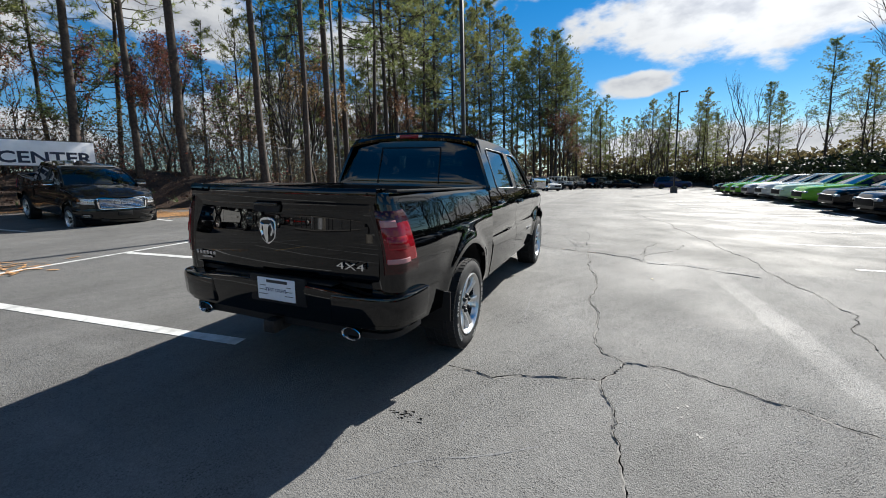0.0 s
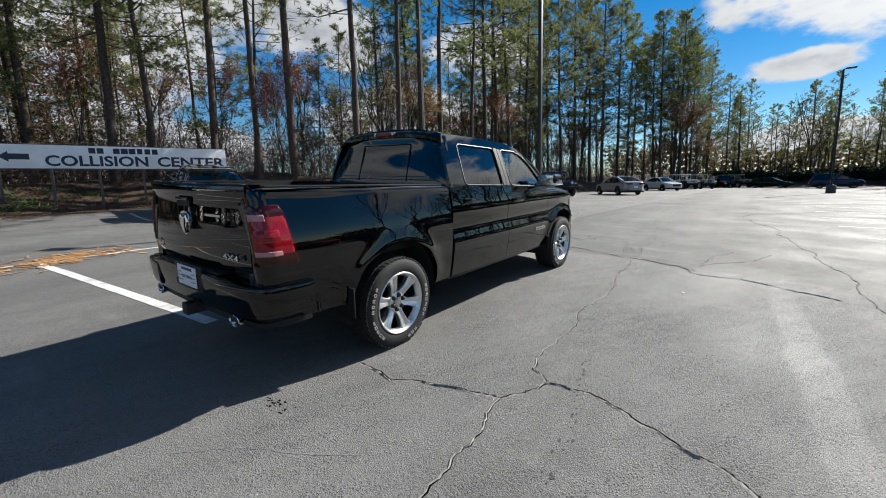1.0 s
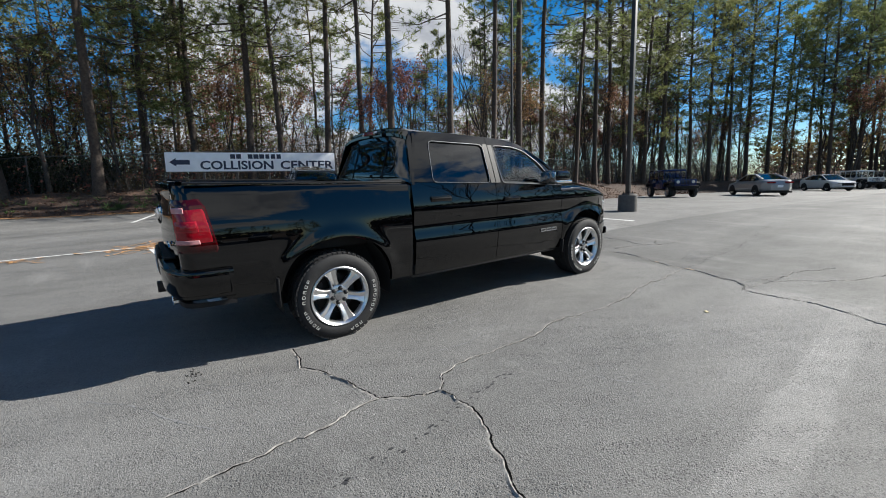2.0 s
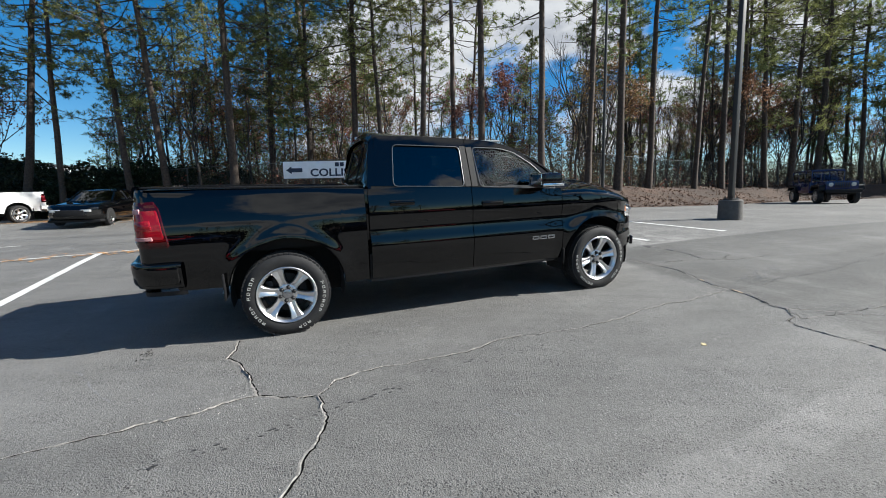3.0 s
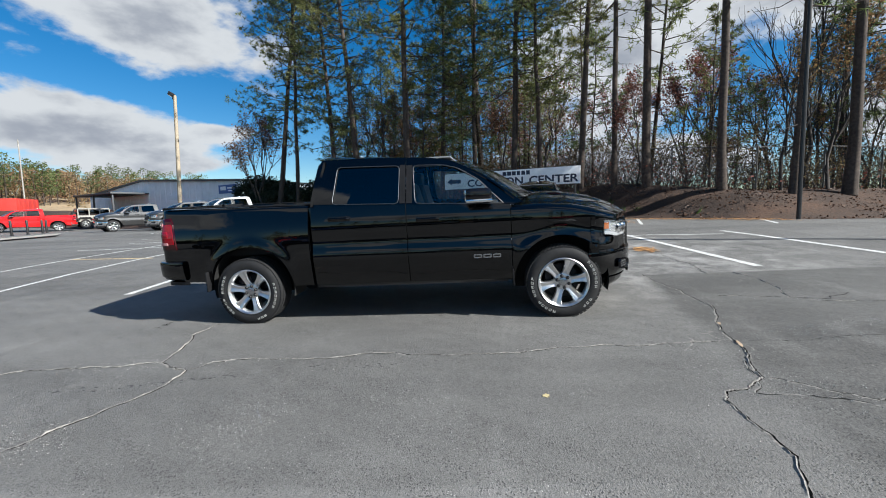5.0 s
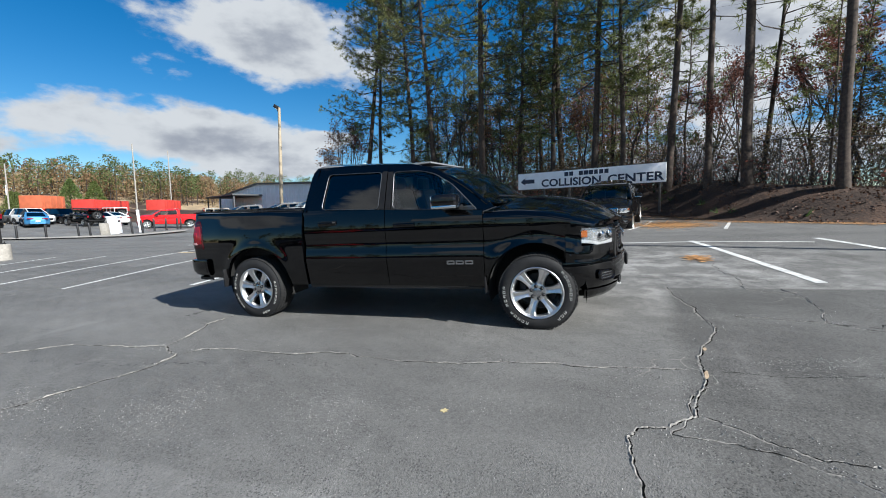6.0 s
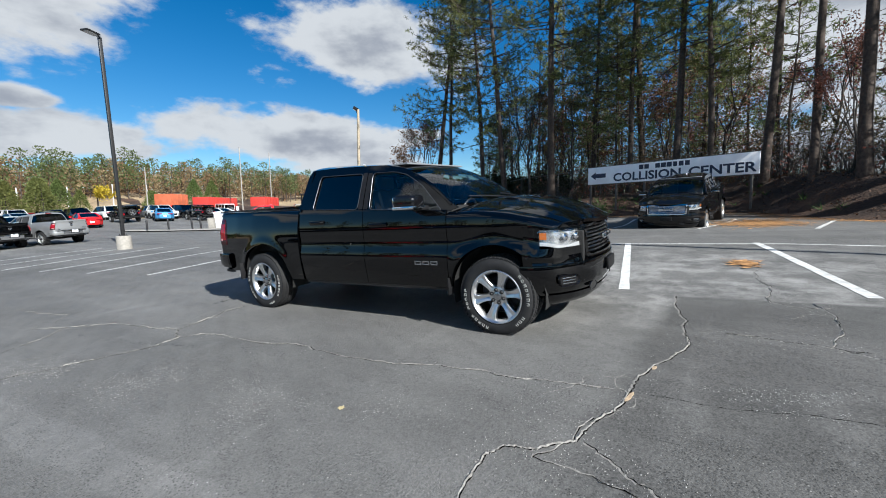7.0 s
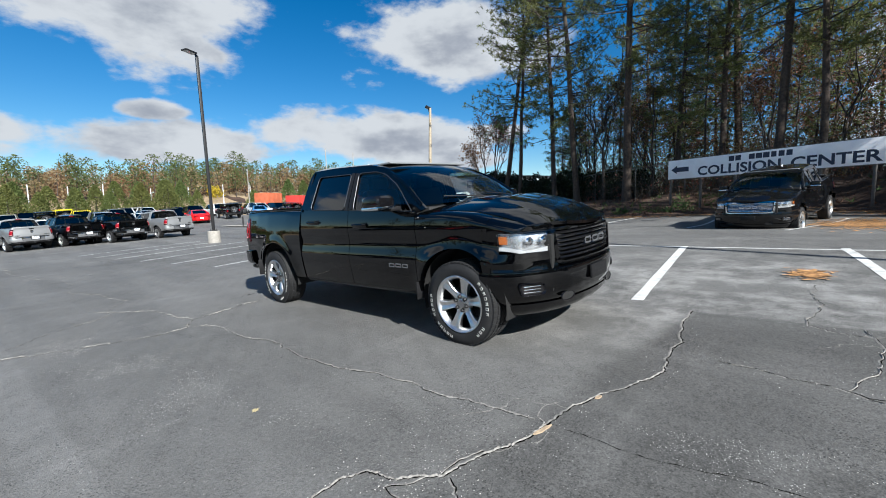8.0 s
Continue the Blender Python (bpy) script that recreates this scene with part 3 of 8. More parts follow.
for xa, ya, xb, yb in ((-11.6, -13.84, -11.86, -10.82), (-8.82, -13.48, -9.6, -7.0), (-6.02, -10.47, -5.62, -7.22), (-14.0, -15.5, -15.0, -10.5), (-17.0, -17.6, -18.2, -12.0)):
    parking_line([(xa, ya), (xb, yb)], 0.10, yellow=xa == -6.02)
for xa, ya, xb, yb in ((5.94, 5.31, 9.9, 5.75), (5.66, 7.78, 9.9, 8.4), (5.35, 10.13, 9.9, 10.7), (5.11, 12.5, 9.9, 13.0), (5.0, 15.0, 9.9, 15.6), (5.0, 17.7, 9.9, 18.2), (4.9, 20.4, 9.9, 20.9), (4.9, 23.1, 9.9, 23.6)):
    parking_line([(xa, ya), (xb, yb)], 0.085)
parking_line([(10.0, 4.0), (10.0, 13.56), (10.25, 21.5), (9.6, 36.8)], 0.11)


def wander(points, rough, seed, depth=4):
    """Midpoint displacement: a jagged line through the points."""
    rng = random.Random(seed)
    pts = [Vector(p) for p in points]
    for d in range(depth):
        out = [pts[0]]
        for a, b in zip(pts, pts[1:]):
            n = Vector((-(b - a).y, (b - a).x))
            out += [(a + b) / 2 + n * rough * (rng.random() - 0.5) * 2, b]
        pts = out
    return pts


CRACKS = (
    (0.020, ((0.96, -0.46), (1.35, -0.52), (1.84, -0.29), (2.12, -0.23), (2.30, 0.17), (2.67, 0.18), (3.17, -0.05), (3.5, -0.2), (4.2, -0.6))),
    (0.015, ((2.28, 0.17), (2.12, 0.30), (2.06, 1.05), (1.99, 2.30), (1.82, 3.9), (1.77, 4.9))),
    (0.012, ((2.2, 4.83), (2.71, 4.62), (2.97, 5.38), (3.64, 6.65))),
    (0.014, ((3.33, 15.4), (3.99, 8.77), (4.17, 7.64), (4.4, 5.99), (4.54, 3.87), (4.76, 2.45), (4.37, 1.09))),
    (0.018, ((4.3, 4.0), (3.85, 4.15), (3.37, 4.42), (2.96, 4.39), (2.81, 4.38), (2.68, 4.44), (2.64, 4.62), (2.47, 4.80), (2.18, 4.87), (2.07, 4.93), (1.82, 4.98), (1.52, 5.01), (1.27, 5.09), (0.93, 5.24), (0.67, 5.33), (0.42, 5.28), (-0.01, 5.30), (-0.25, 5.23), (-1.03, 5.17))),
    (0.012, ((2.47, 4.83), (2.65, 5.06), (2.8, 5.28), (2.83, 5.6), (3.1, 6.6))),
    (0.012, ((0.28, 5.61), (0.38, 6.01), (0.42, 6.30), (0.56, 6.5), (0.7, 7.4))),
    (0.012, ((0.42, 6.30), (-0.2, 6.48), (-0.99, 6.45))),
    (0.012, ((-2.97, 6.21), (-2.28, 6.09), (-1.3, 6.12), (-0.95, 6.09), (-0.82, 6.27), (-0.82, 6.55))),
    (0.013, ((3.79, -17.3), (2.79, -7.06), (2.33, -3.2), (2.76, -2.0), (3.14, -1.67), (3.94, -0.89))),
    (0.015, ((2.12, -0.21), (2.21, -0.84), (2.27, -1.44), (2.9, -2.6))),
)
def jagged(points, step, amount, seed):
    """Small sharp steps along a line."""
    rng = random.Random(seed)
    fine = [Vector(points[0])]
    for a, b in zip(points, points[1:]):
        n = max(1, int((b - a).length / step))
        fine += [a.lerp(b, k / n) + Vector((rng.uniform(-1, 1), rng.uniform(-1, 1))) * amount for k in range(1, n + 1)]
    return fine


def crack_lip(points, w, seed):
    """A raised lip added on the side away from the sun, in place of a sunlit crack wall: one flank faces the sun, the
    other lies in its own shade.
    """
    rng = random.Random(seed)
    toward = Vector((sun_dir.x, sun_dir.y)).normalized()
    rows = []
    fine = points
    for i, p in enumerate(fine):
        d = (fine[min(i + 1, len(fine) - 1)] - fine[max(i - 1, 0)]).normalized()
        n = Vector((-d.y, d.x))
        if n.dot(toward) < 0:
            n = -n
        gap = smooth(-0.25, 0.15, noise.noise(Vector((p.x * 3.1, p.y * 3.1, seed))) + 0.5 * noise.noise(Vector((p.x * 17, p.y * 17, seed)))) * 0.85 + 0.15
        h = w * 0.6 * gap * rng.uniform(0.35, 1.25)
        a, b, c = p + n * w * 0.12, p - n * w * rng.uniform(0.35, 0.55), p - n * w * rng.uniform(1.0, 1.25)
        rows.append([(a.x, a.y, lot_z(*a) + 0.0005), (b.x, b.y, lot_z(*b) + 0.0012 + h), (c.x, c.y, lot_z(*c) + 0.0004)])
    return grid(rows)


for k, (w, pts) in enumerate(CRACKS):
    rough = 0.06 if k == 4 else 0.10
    line = jagged(wander(pts, rough, k), 0.028, 0.0055, k)
    crack = solo("asphalt_crack", strip([p + Vector((0.30, 0.95)) * w * 0.35 for p in line], w * 0.40, 0.003, 0.04, 0.9, k), M["crack"], "jagged dark crack across worn asphalt", "crack", "structure", "asphalt cracks")
    part("crack_lip", crack_lip(line, (0.7 * w + 0.0035) if k in (0, 1, 9, 10) else (0.58 * w + 0.0035), k), M["crack_pale"], crack, "pale raised lip in place of a sunlit crack wall", angle=10)
solo("asphalt_crack", strip(jagged(wander(((1.77, 4.9), (1.68, 5.95), (1.15, 9.95), (0.77, 14.9)), 0.05, 31), 0.03, 0.006, 31), 0.0035, 0.002, 0.05, 1.0, 31), M["crack"], "hairline seam running down the lane", "crack", "structure", "asphalt cracks")


def crumbs():
    """Loose pale crumbs of stone beside the cracks, and hairline side cracks."""
    rng = random.Random(8)
    v, f = [], []
    for k, (w, pts) in enumerate(CRACKS):
        line = wander(pts, 0.06 if k == 4 else 0.10, k)
        run = [p for p in line if -1 < p.y < 8]
        if len(run) < 4:
            continue
        for _ in range(240 if k in (2, 4, 5) else 90):
            p = rng.choice(run) + Vector((rng.gauss(0, 0.10), rng.gauss(0, 0.10)))
            r = rng.uniform(0.002, 0.0055)
            z = lot_z(p.x, p.y) + 0.002
            i = len(v)
            a0 = rng.random() * 6.28
            v += [(p.x + r * math.cos(a0 + a), p.y + r * math.sin(a0 + a) * 0.8, z) for a in (0, 2.1, 4.2)] + [(p.x, p.y, z + r * 0.9)]
            f += [(i, i + 1, i + 3), (i + 1, i + 2, i + 3), (i + 2, i, i + 3)]
        for _ in range(1 if k in (2, 4, 6, 7, 8) else 0):
            a, ang = rng.choice(run), rng.random() * math.tau
            L = rng.uniform(0.3, 0.9)
            hair = wander([a, a + Vector((math.cos(ang), math.sin(ang))) * L * 0.5, a + Vector((math.cos(ang + 0.5), math.sin(ang + 0.5))) * L], 0.2, rng.randrange(999), 3)
            solo("hairline_crack", strip(hair, 0.007, 0.0026, 0.04, 1.0, 3), M["crack_pale" if rng.random() < 0.6 else "crack"], "hairline crack branching across asphalt", "crack", "structure", "asphalt cracks")
    count = 0
    while count < 2600:                                # the worn lane sheds its stone
        y = rng.uniform(-1.0, 4.8)
        x = 3.3 - 0.15 * y + rng.gauss(0, 0.30)
        if count > 1900:
            y = rng.uniform(5.1, 6.7)
            x = 1.7 - 0.27 * (y - 5.3) + rng.choice((-0.12, 0.0, 0.16)) + rng.gauss(0, 0.035)
        if noise.noise(Vector((x * 1.9, y * 1.3, 4.0))) + 0.5 * noise.noise(Vector((x * 7, y * 7, 1.0))) < rng.uniform(-0.05, 0.42):
            continue
        count += 1
        r = rng.uniform(0.0022, 0.0055) * (0.6 + 0.5 * rng.random())
        z = lot_z(x, y) + 0.001
        i = len(v)
        a0 = rng.random() * 6.28
        v += [(x + r * math.cos(a0 + a), y + r * math.sin(a0 + a) * 0.8, z) for a in (0, 2.1, 4.2)] + [(x, y, z + r * 0.7)]
        f += [(i, i + 1, i + 3), (i + 1, i + 2, i + 3), (i + 2, i, i + 3)]
    me = bpy.data.meshes.new("stone_crumbs")
    me.from_pydata(v, [], f)
    me.materials.append(M["crumb"])
    tagged(new("stone_crumbs", me), "loose pale stone crumbs scattered beside cracks", "gravel", kind="stuff")


crumbs()


def scuffs():
    """Scrapes, tar drips and a fallen leaf beside the pickup."""
    for k, pts in enumerate((((1.35, 0.81), (1.29, 1.26), (1.24, 1.87)), ((1.76, 0.44), (1.79, 0.83), (1.61, 1.34)), ((0.93, -1.82), (1.3, -1.5), (1.8, -1.18)),
                             ((2.84, 1.17), (2.98, 1.25), (3.13, 1.37)), ((1.33, -1.22), (1.34, -0.75)),
                             ((-0.82, 3.91), (-1.0, 4.8), (-1.03, 5.17), (-0.98, 5.7), (-0.95, 6.09)))):
        solo("scuff_mark", strip(wander(pts, 0.04, k + 20, 3), 0.010, 0.0018, 0.02, 1.0, k + 9), M["scuff"], "faint pale scrape on asphalt", "scuff mark", "structure", "scuff marks")
    rng = random.Random(14)
    bm = None
    for _ in range(72):
        y = rng.uniform(-1.8, 2.6)
        x = table(y, ((-1.8, 2.75), (-1.0, 2.72), (-0.1, 2.60), (1.2, 2.24), (2.6, 2.18))) + rng.gauss(0, 0.025)
        r = rng.uniform(0.004, 0.013)
        bm = prism([(x + r * math.cos(a) * 0.8, y + r * math.sin(a) * rng.uniform(1.0, 1.8)) for a in [math.tau * i / 7 for i in range(7)]], 0.0015, Matrix.Translation((0, 0, lot_z(x, y) + 0.0005)), bm=bm)
    solo("tar_drips", bm, M["tar"], "row of small dark tar drips on asphalt", "stain", "stuff")
    bm = None                                          # an oil splash behind the rear wheel
    for _ in range(26):
        x, y = 0.95 + rng.gauss(0, 0.09), -1.2 + rng.gauss(0, 0.035)
        r = rng.uniform(0.004, 0.013)
        bm = prism([(x + r * math.cos(a) * rng.uniform(0.7, 1.6), y + r * math.sin(a) * 0.6) for a in [math.tau * i / 8 for i in range(8)]], 0.0012, Matrix.Translation((0, 0, lot_z(x, y) + 0.0004)), bm=bm)
    solo("oil_splash", bm, M["crack"], "splash of black oil on asphalt", "stain", "stuff")
    for x, y, ln in ((1.84, 4.99, 0.07), (1.30, 5.10, 0.03)):
        bm = prism([(ln * math.cos(a) * rng.uniform(0.8, 1.2), 0.014 * math.sin(a) * rng.uniform(0.7, 1.2)) for a in [math.tau * i / 14 for i in range(14)]], 0.006)
        solo("clay_crumb", bm, M["clay"], "lump of tan clay lodged in a crack", "clay", m=on_lot(x, y, -12))
    leaf = [(0.0, -0.035), (0.014, -0.012), (0.03, -0.008), (0.018, 0.008), (0.024, 0.028), (0.004, 0.02), (-0.004, 0.04), (-0.012, 0.016), (-0.03, 0.018), (-0.018, -0.004), (-0.026, -0.02)]
    x, y = 2.75, 3.25
    solo("fallen_leaf", prism(leaf, 0.004), M["dry_leaf"], "dry yellow leaf lying on asphalt", "leaf", m=on_lot(x, y, 25) @ pose(0, 0, 0.004, 6, 9, 0) @ Matrix.Scale(0.75, 4))


scuffs()


# ---- the crew-cab pickup ----
# Its own space: x to its right, y forwards, the rear axle over the origin.
WHEEL_BASE, TYRE_R = 3.672, 0.402
REAR_ARCH, FRONT_ARCH = (0.03, 0.44, 0.53), (3.66, 0.40, 0.515)

BELLY = ((-1.06, 0.910), (-0.9, 0.922), (-0.6, 0.948), (-0.2, 0.966), (0.4, 0.972), (0.85, 0.97), (1.6, 0.978), (3.1, 0.98), (3.6, 0.988), (3.9, 0.982), (4.03, 0.972))
SIDE = ((0.36, -0.075), (0.45, -0.042), (0.62, -0.018), (0.775, 0.0), (0.80, -0.004), (0.93, -0.033), (0.97, -0.033), (1.04, -0.026), (1.10, -0.023), (1.18, -0.031), (1.26, -0.045), (1.34, -0.060), (1.42, -0.080))


def side_profile(z):
    """The section of the body side: a crease low on the doors, a hollow over it, a rounded shoulder."""
    return (table(z - 0.02, SIDE) + 2 * table(z, SIDE) + table(z + 0.02, SIDE)) / 4



BED_SIDE = ((0.36, -0.075), (0.45, -0.042), (0.62, -0.018), (0.775, -0.006), (0.93, -0.004), (1.04, -0.007), (1.12, -0.014), (1.20, -0.026), (1.28, -0.040), (1.36, -0.055), (1.46, -0.076))


def bed_profile(z):
    """The section of the bed side: one swelling curve that leans in towards the rail."""
    return (table(z - 0.03, BED_SIDE) + 2 * table(z, BED_SIDE) + table(z + 0.03, BED_SIDE)) / 4 + bed_lean(z)


def flare(y, z):
    out = 0.0
    for yc, zc, r in (REAR_ARCH, FRONT_ARCH):
        d = math.hypot(y - yc, z - zc)
        out += 0.021 * math.exp(-((d - r) / 0.085) ** 2) * smooth(0.35, 0.6, z)
    return out


def bed_lean(z):
    """The bed sides lean in towards the rail."""
    return -0.012 * smooth(1.10, 1.46, z)


def side_x(y, z):
    return curve(y, BELLY) + side_profile(z) + flare(y, z)


def arch_z(y, low):
    """The lower edge of the body: the sill, or the wheel arch over it."""
    out = low
    for yc, zc, r in (REAR_ARCH, FRONT_ARCH):
        if abs(y - yc) < r:
            out = max(out, zc + math.sqrt(r * r - (y - yc) ** 2))
    return out


def columns(y0, y1, step=0.03):
    """Stations along the side, closer together round the arches."""
    ys = {round(y0, 4), round(y1, 4)}
    n = max(2, int(abs(y1 - y0) / step))
    ys |= {round(lerp(y0, y1, i / n), 4) for i in range(n + 1)}
    for yc, zc, r in (REAR_ARCH, FRONT_ARCH):
        for i in range(37):
            y = yc + r * math.cos(math.pi * i / 36)
            if y0 < y < y1:
                ys.add(round(y, 4))
    return sorted(ys)


def polygon_hit(poly, c, a):
    """Where the ray from c at angle a leaves a polygon."""
    dx, dy = math.cos(a), math.sin(a)
    best = None
    for (x0, y0), (x1, y1) in zip(poly, poly[1:] + poly[:1]):
        ex, ey = x1 - x0, y1 - y0
        det = dx * ey - dy * ex
        if abs(det) < 1e-9:
            continue
        t = ((x0 - c[0]) * ey - (y0 - c[1]) * ex) / det
        s = ((x0 - c[0]) * dy - (y0 - c[1]) * dx) / det
        if t > 0 and -1e-6 <= s <= 1 + 1e-6 and (best is None or t > best):
            best = t
    return c[0] + dx * best, c[1] + dy * best


def rounded(poly, r=0.05, seg=4):
    """The polygon with its corners rounded."""
    out = []
    n = len(poly)
    for i in range(n):
        p, a, b = Vector(poly[i]), Vector(poly[i - 1]), Vector(poly[(i + 1) % n])
        da, db = (a - p), (b - p)
        k = min(r, da.length * 0.45, db.length * 0.45)
        s, e = p + da.normalized() * k, p + db.normalized() * k
        for j in range(seg + 1):
            t = j / seg
            q = s * (1 - t) ** 2 + p * 2 * t * (1 - t) + e * t * t
            out.append((q.x, q.y))
    return out


def ring_loops(outer, inner, seg=48):
    c = (sum(p[0] for p in inner) / len(inner), sum(p[1] for p in inner) / len(inner))
    angles = {round(math.tau * i / seg, 4) for i in range(seg)}
    for p in outer + inner:
        angles.add(round(math.atan2(p[1] - c[1], p[0] - c[0]) % math.tau, 4))
    angles = sorted(angles)
    return [polygon_hit(outer, c, a) for a in angles], [polygon_hit(inner, c, a) for a in angles], c


def ring_panel(outer, inner, fn, steps=3):
    """A sheet between two outlines, laid on the surface fn(u, v)."""
    o, i, _ = ring_loops(outer, inner)
    rows = []
    for k in range(steps + 1):
        t = k / steps
        rows.append([fn(lerp(a[0], b[0], t), lerp(a[1], b[1], t)) for a, b in zip(o, i)])
    return grid(rows, close=True)


def pane(outline, fn, steps=4):
    """A filled outline on the surface fn(u, v)."""
    c = (sum(p[0] for p in outline) / len(outline), sum(p[1] for p in outline) / len(outline))
    rows = [[fn(lerp(c[0], p[0], k / steps), lerp(c[1], p[1], k / steps)) for p in outline] for k in range(steps + 1)]
    return grid(rows, close=True)


def rim_bead(outline, fn, r=0.008):
    pts = [fn(u, v) for u, v in outline]
    return tube(pts + [pts[0]], r, 6, ends=False)


def house_x(y, z):
    """The leaning side of the cab above the belt line."""
    return 0.922 - (z - 1.36) * 0.38 - 0.02 * ((z - 1.6) / 0.25) ** 2 * 0.3 - 0.035 * smooth(2.3, 3.2, y)


REAR_WINDOW = [(1.10, 1.375), (1.15, 1.80), (1.895, 1.772), (1.885, 1.343)]
FRONT_WINDOW = [(2.075, 1.335), (2.05, 1.765), (2.38, 1.752), (2.56, 1.705), (2.78, 1.57), (3.06, 1.285), (3.03, 1.282)]
REAR_FRAME = [(0.835, 1.388), (0.90, 1.80), (0.955, 1.896), (1.45, 1.890), (1.968, 1.862), (1.968, 1.336)]
FRONT_FRAME = [(1.975, 1.335), (1.975, 1.862), (2.25, 1.842), (2.50, 1.788), (2.70, 1.69), (3.00, 1.47), (3.26, 1.30), (3.14, 1.262)]


NOSE_PLAN = ((0.0, 4.57), (0.15, 4.567), (0.3, 4.55), (0.45, 4.52), (0.55, 4.485), (0.64, 4.445), (0.72, 4.398), (0.785, 4.345), (0.84, 4.295),
             (0.885, 4.24), (0.92, 4.18), (0.947, 4.12), (0.965, 4.07), (0.977, 4.02), (0.984, 3.97))


def nose_points(x0, x1):
    """Plan stations of the front face between two half-widths."""
    out = []
    for (xa, ya), (xb, yb) in zip(NOSE_PLAN, NOSE_PLAN[1:]):
        for k in range(3):
            t = k / 3
            out.append((lerp(xa, xb, t), lerp(ya, yb, t)))
    out.append(NOSE_PLAN[-1])
    return [p for p in out if x0 - 1e-6 <= p[0] <= x1 + 1e-6]


NOSE_FWD = ((0.2, -0.14), (0.38, -0.06), (0.46, -0.025), (0.60, -0.004), (0.70, -0.004), (0.74, -0.025), (0.9, -0.022), (1.03, -0.035), (1.1, -0.09))


def nose_at(p, z, out=0.0):
    """The front face at plan station p and height z, moved outwards by out."""
    x, y = p
    n = Vector((max(0.0, (x - 0.45)) * 1.9, 0.75 - 0.6 * smooth(0.7, 1.0, x))).normalized()
    d = curve(z, NOSE_FWD)
    if z > 0.74:
        d *= 1 - 0.9 * smooth(0.74, 0.95, x)
    d += out
    # towards the wheel arch the face takes on the section of the body side
    tuck = (side_profile(z) + flare(y, z)) * smooth(0.84, 0.972, x) * smooth(0.72, 0.80, z)
    return (x + n.x * d + tuck, y + n.y * d, z)


def wheel_meshes():
    """Tyre, rim and their pieces; the outer face looks along +x, the axle is the x axis."""
    R, w = TYRE_R, 0.1375
    made = {}
    prof = [(-w + 0.01, 0.262), (-w, 0.29), (-w - 0.006, 0.335), (-w + 0.004, 0.375), (-w + 0.02, 0.393), (-w + 0.045, 0.400), (0, R),
            (w - 0.045, 0.400), (w - 0.02, 0.393), (w - 0.004, 0.375), (w + 0.006, 0.335), (w + 0.004, 0.30), (w, 0.285), (w - 0.01, 0.262)]
    bm = lathe(prof, 64)
    for k in range(54):                                        # tread blocks and shoulder lugs
        a = math.tau * k / 54
        for x, wd, off in ((-0.108, 0.04, 0.0), (-0.055, 0.034, 0.05), (0.0, 0.034, 0.0), (0.055, 0.034, 0.05), (0.108, 0.04, 0.0)):
            aa = a + off
            q = Matrix.Rotation(aa, 4, "X") @ Matrix.Translation((x, 0, R - 0.001 - (0.006 if abs(x) > 0.1 else 0)))
            box((0, 0, 0), (wd, 0.034, 0.014), bm=bm, m=q)
    made["tyre"] = mesh_of("tyre", bm, 30)
    bm = None
    for start, count, skip in ((40, 11, 5), (178, 3, 99), (220, 7, 99)):    # raised white marks on the sidewall, no letters
        for k in range(count):
            if k == skip:
                continue
            a = radians(start + k * 8.0)
            q = Matrix.Rotation(a, 4, "X") @ Matrix.Translation((w + 0.005, 0, 0.338))
            for dy, dz, sy, sz in ((-0.011, 0, 0.005, 0.027), (0.011, 0, 0.005, 0.027 if k % 3 else 0.014), (0, 0.012, 0.022, 0.004), (0, -0.012 if k % 2 else 0.0, 0.022, 0.004)):
                bm = box((0, dy, dz), (0.004, sy, sz), bm=bm, m=q)
    made["sidewall_mark"] = mesh_of("sidewall_mark", bm)
    made["barrel"] = mesh_of("barrel", lathe([(-w + 0.02, 0.262), (-w + 0.03, 0.24), (0.0, 0.228), (w - 0.05, 0.236), (w - 0.015, 0.25)], 48))
    made["lip"] = mesh_of("lip", lathe([(w - 0.05, 0.236), (w - 0.02, 0.244), (w + 0.002, 0.262), (w + 0.006, 0.268), (w + 0.002, 0.274), (w - 0.012, 0.274)], 64))
    sections = []
    for r, half, x, drop in ((0.055, 0.034, 0.078, 0.03), (0.085, 0.043, 0.086, 0.03), (0.12, 0.036, 0.098, 0.040), (0.16, 0.038, 0.110, 0.046), (0.20, 0.044, 0.118, 0.046), (0.232, 0.056, 0.123, 0.036), (0.254, 0.070, 0.125, 0.02)):
        sections.append([(x - drop, -half * 1.12, r), (x - 0.008, -half * 1.0, r), (x, -half * 0.84, r), (x - 0.006, -half * 0.22, r), (x - 0.012, 0, r),
                         (x - 0.006, half * 0.22, r), (x, half * 0.84, r), (x - 0.008, half * 1.0, r), (x - drop, half * 1.12, r)])
    made["spoke"] = mesh_of("spoke", grid(sections), 28)
    bm = lathe([(0.03, 0.092), (0.088, 0.090), (0.094, 0.075), (0.092, 0.05)], 32)
    made["hub"] = mesh_of("hub", bm)
    made["centre_cap"] = mesh_of("centre_cap", lathe([(0.085, 0.05), (0.103, 0.046), (0.108, 0.03), (0.109, 0.0001)], 24))
    bm = None
    bm = lathe([(0.086, 0.024), (0.098, 0.021), (0.118, 0.016), (0.124, 0.009), (0.123, 0.0001)], 8, bm)
    made["lug_nut"] = mesh_of("lug_nut", bm)
    bm = lathe([(-0.02, 0.07), (-0.02, 0.185), (0.0, 0.187), (0.0, 0.07)], 40)
    made["brake_disc"] = mesh_of("brake_disc", bm)
    bm = box((0.0, -0.155, 0.05), (0.07, 0.07, 0.16), 0.015)
    made["caliper"] = mesh_of("caliper", bm)
    return made


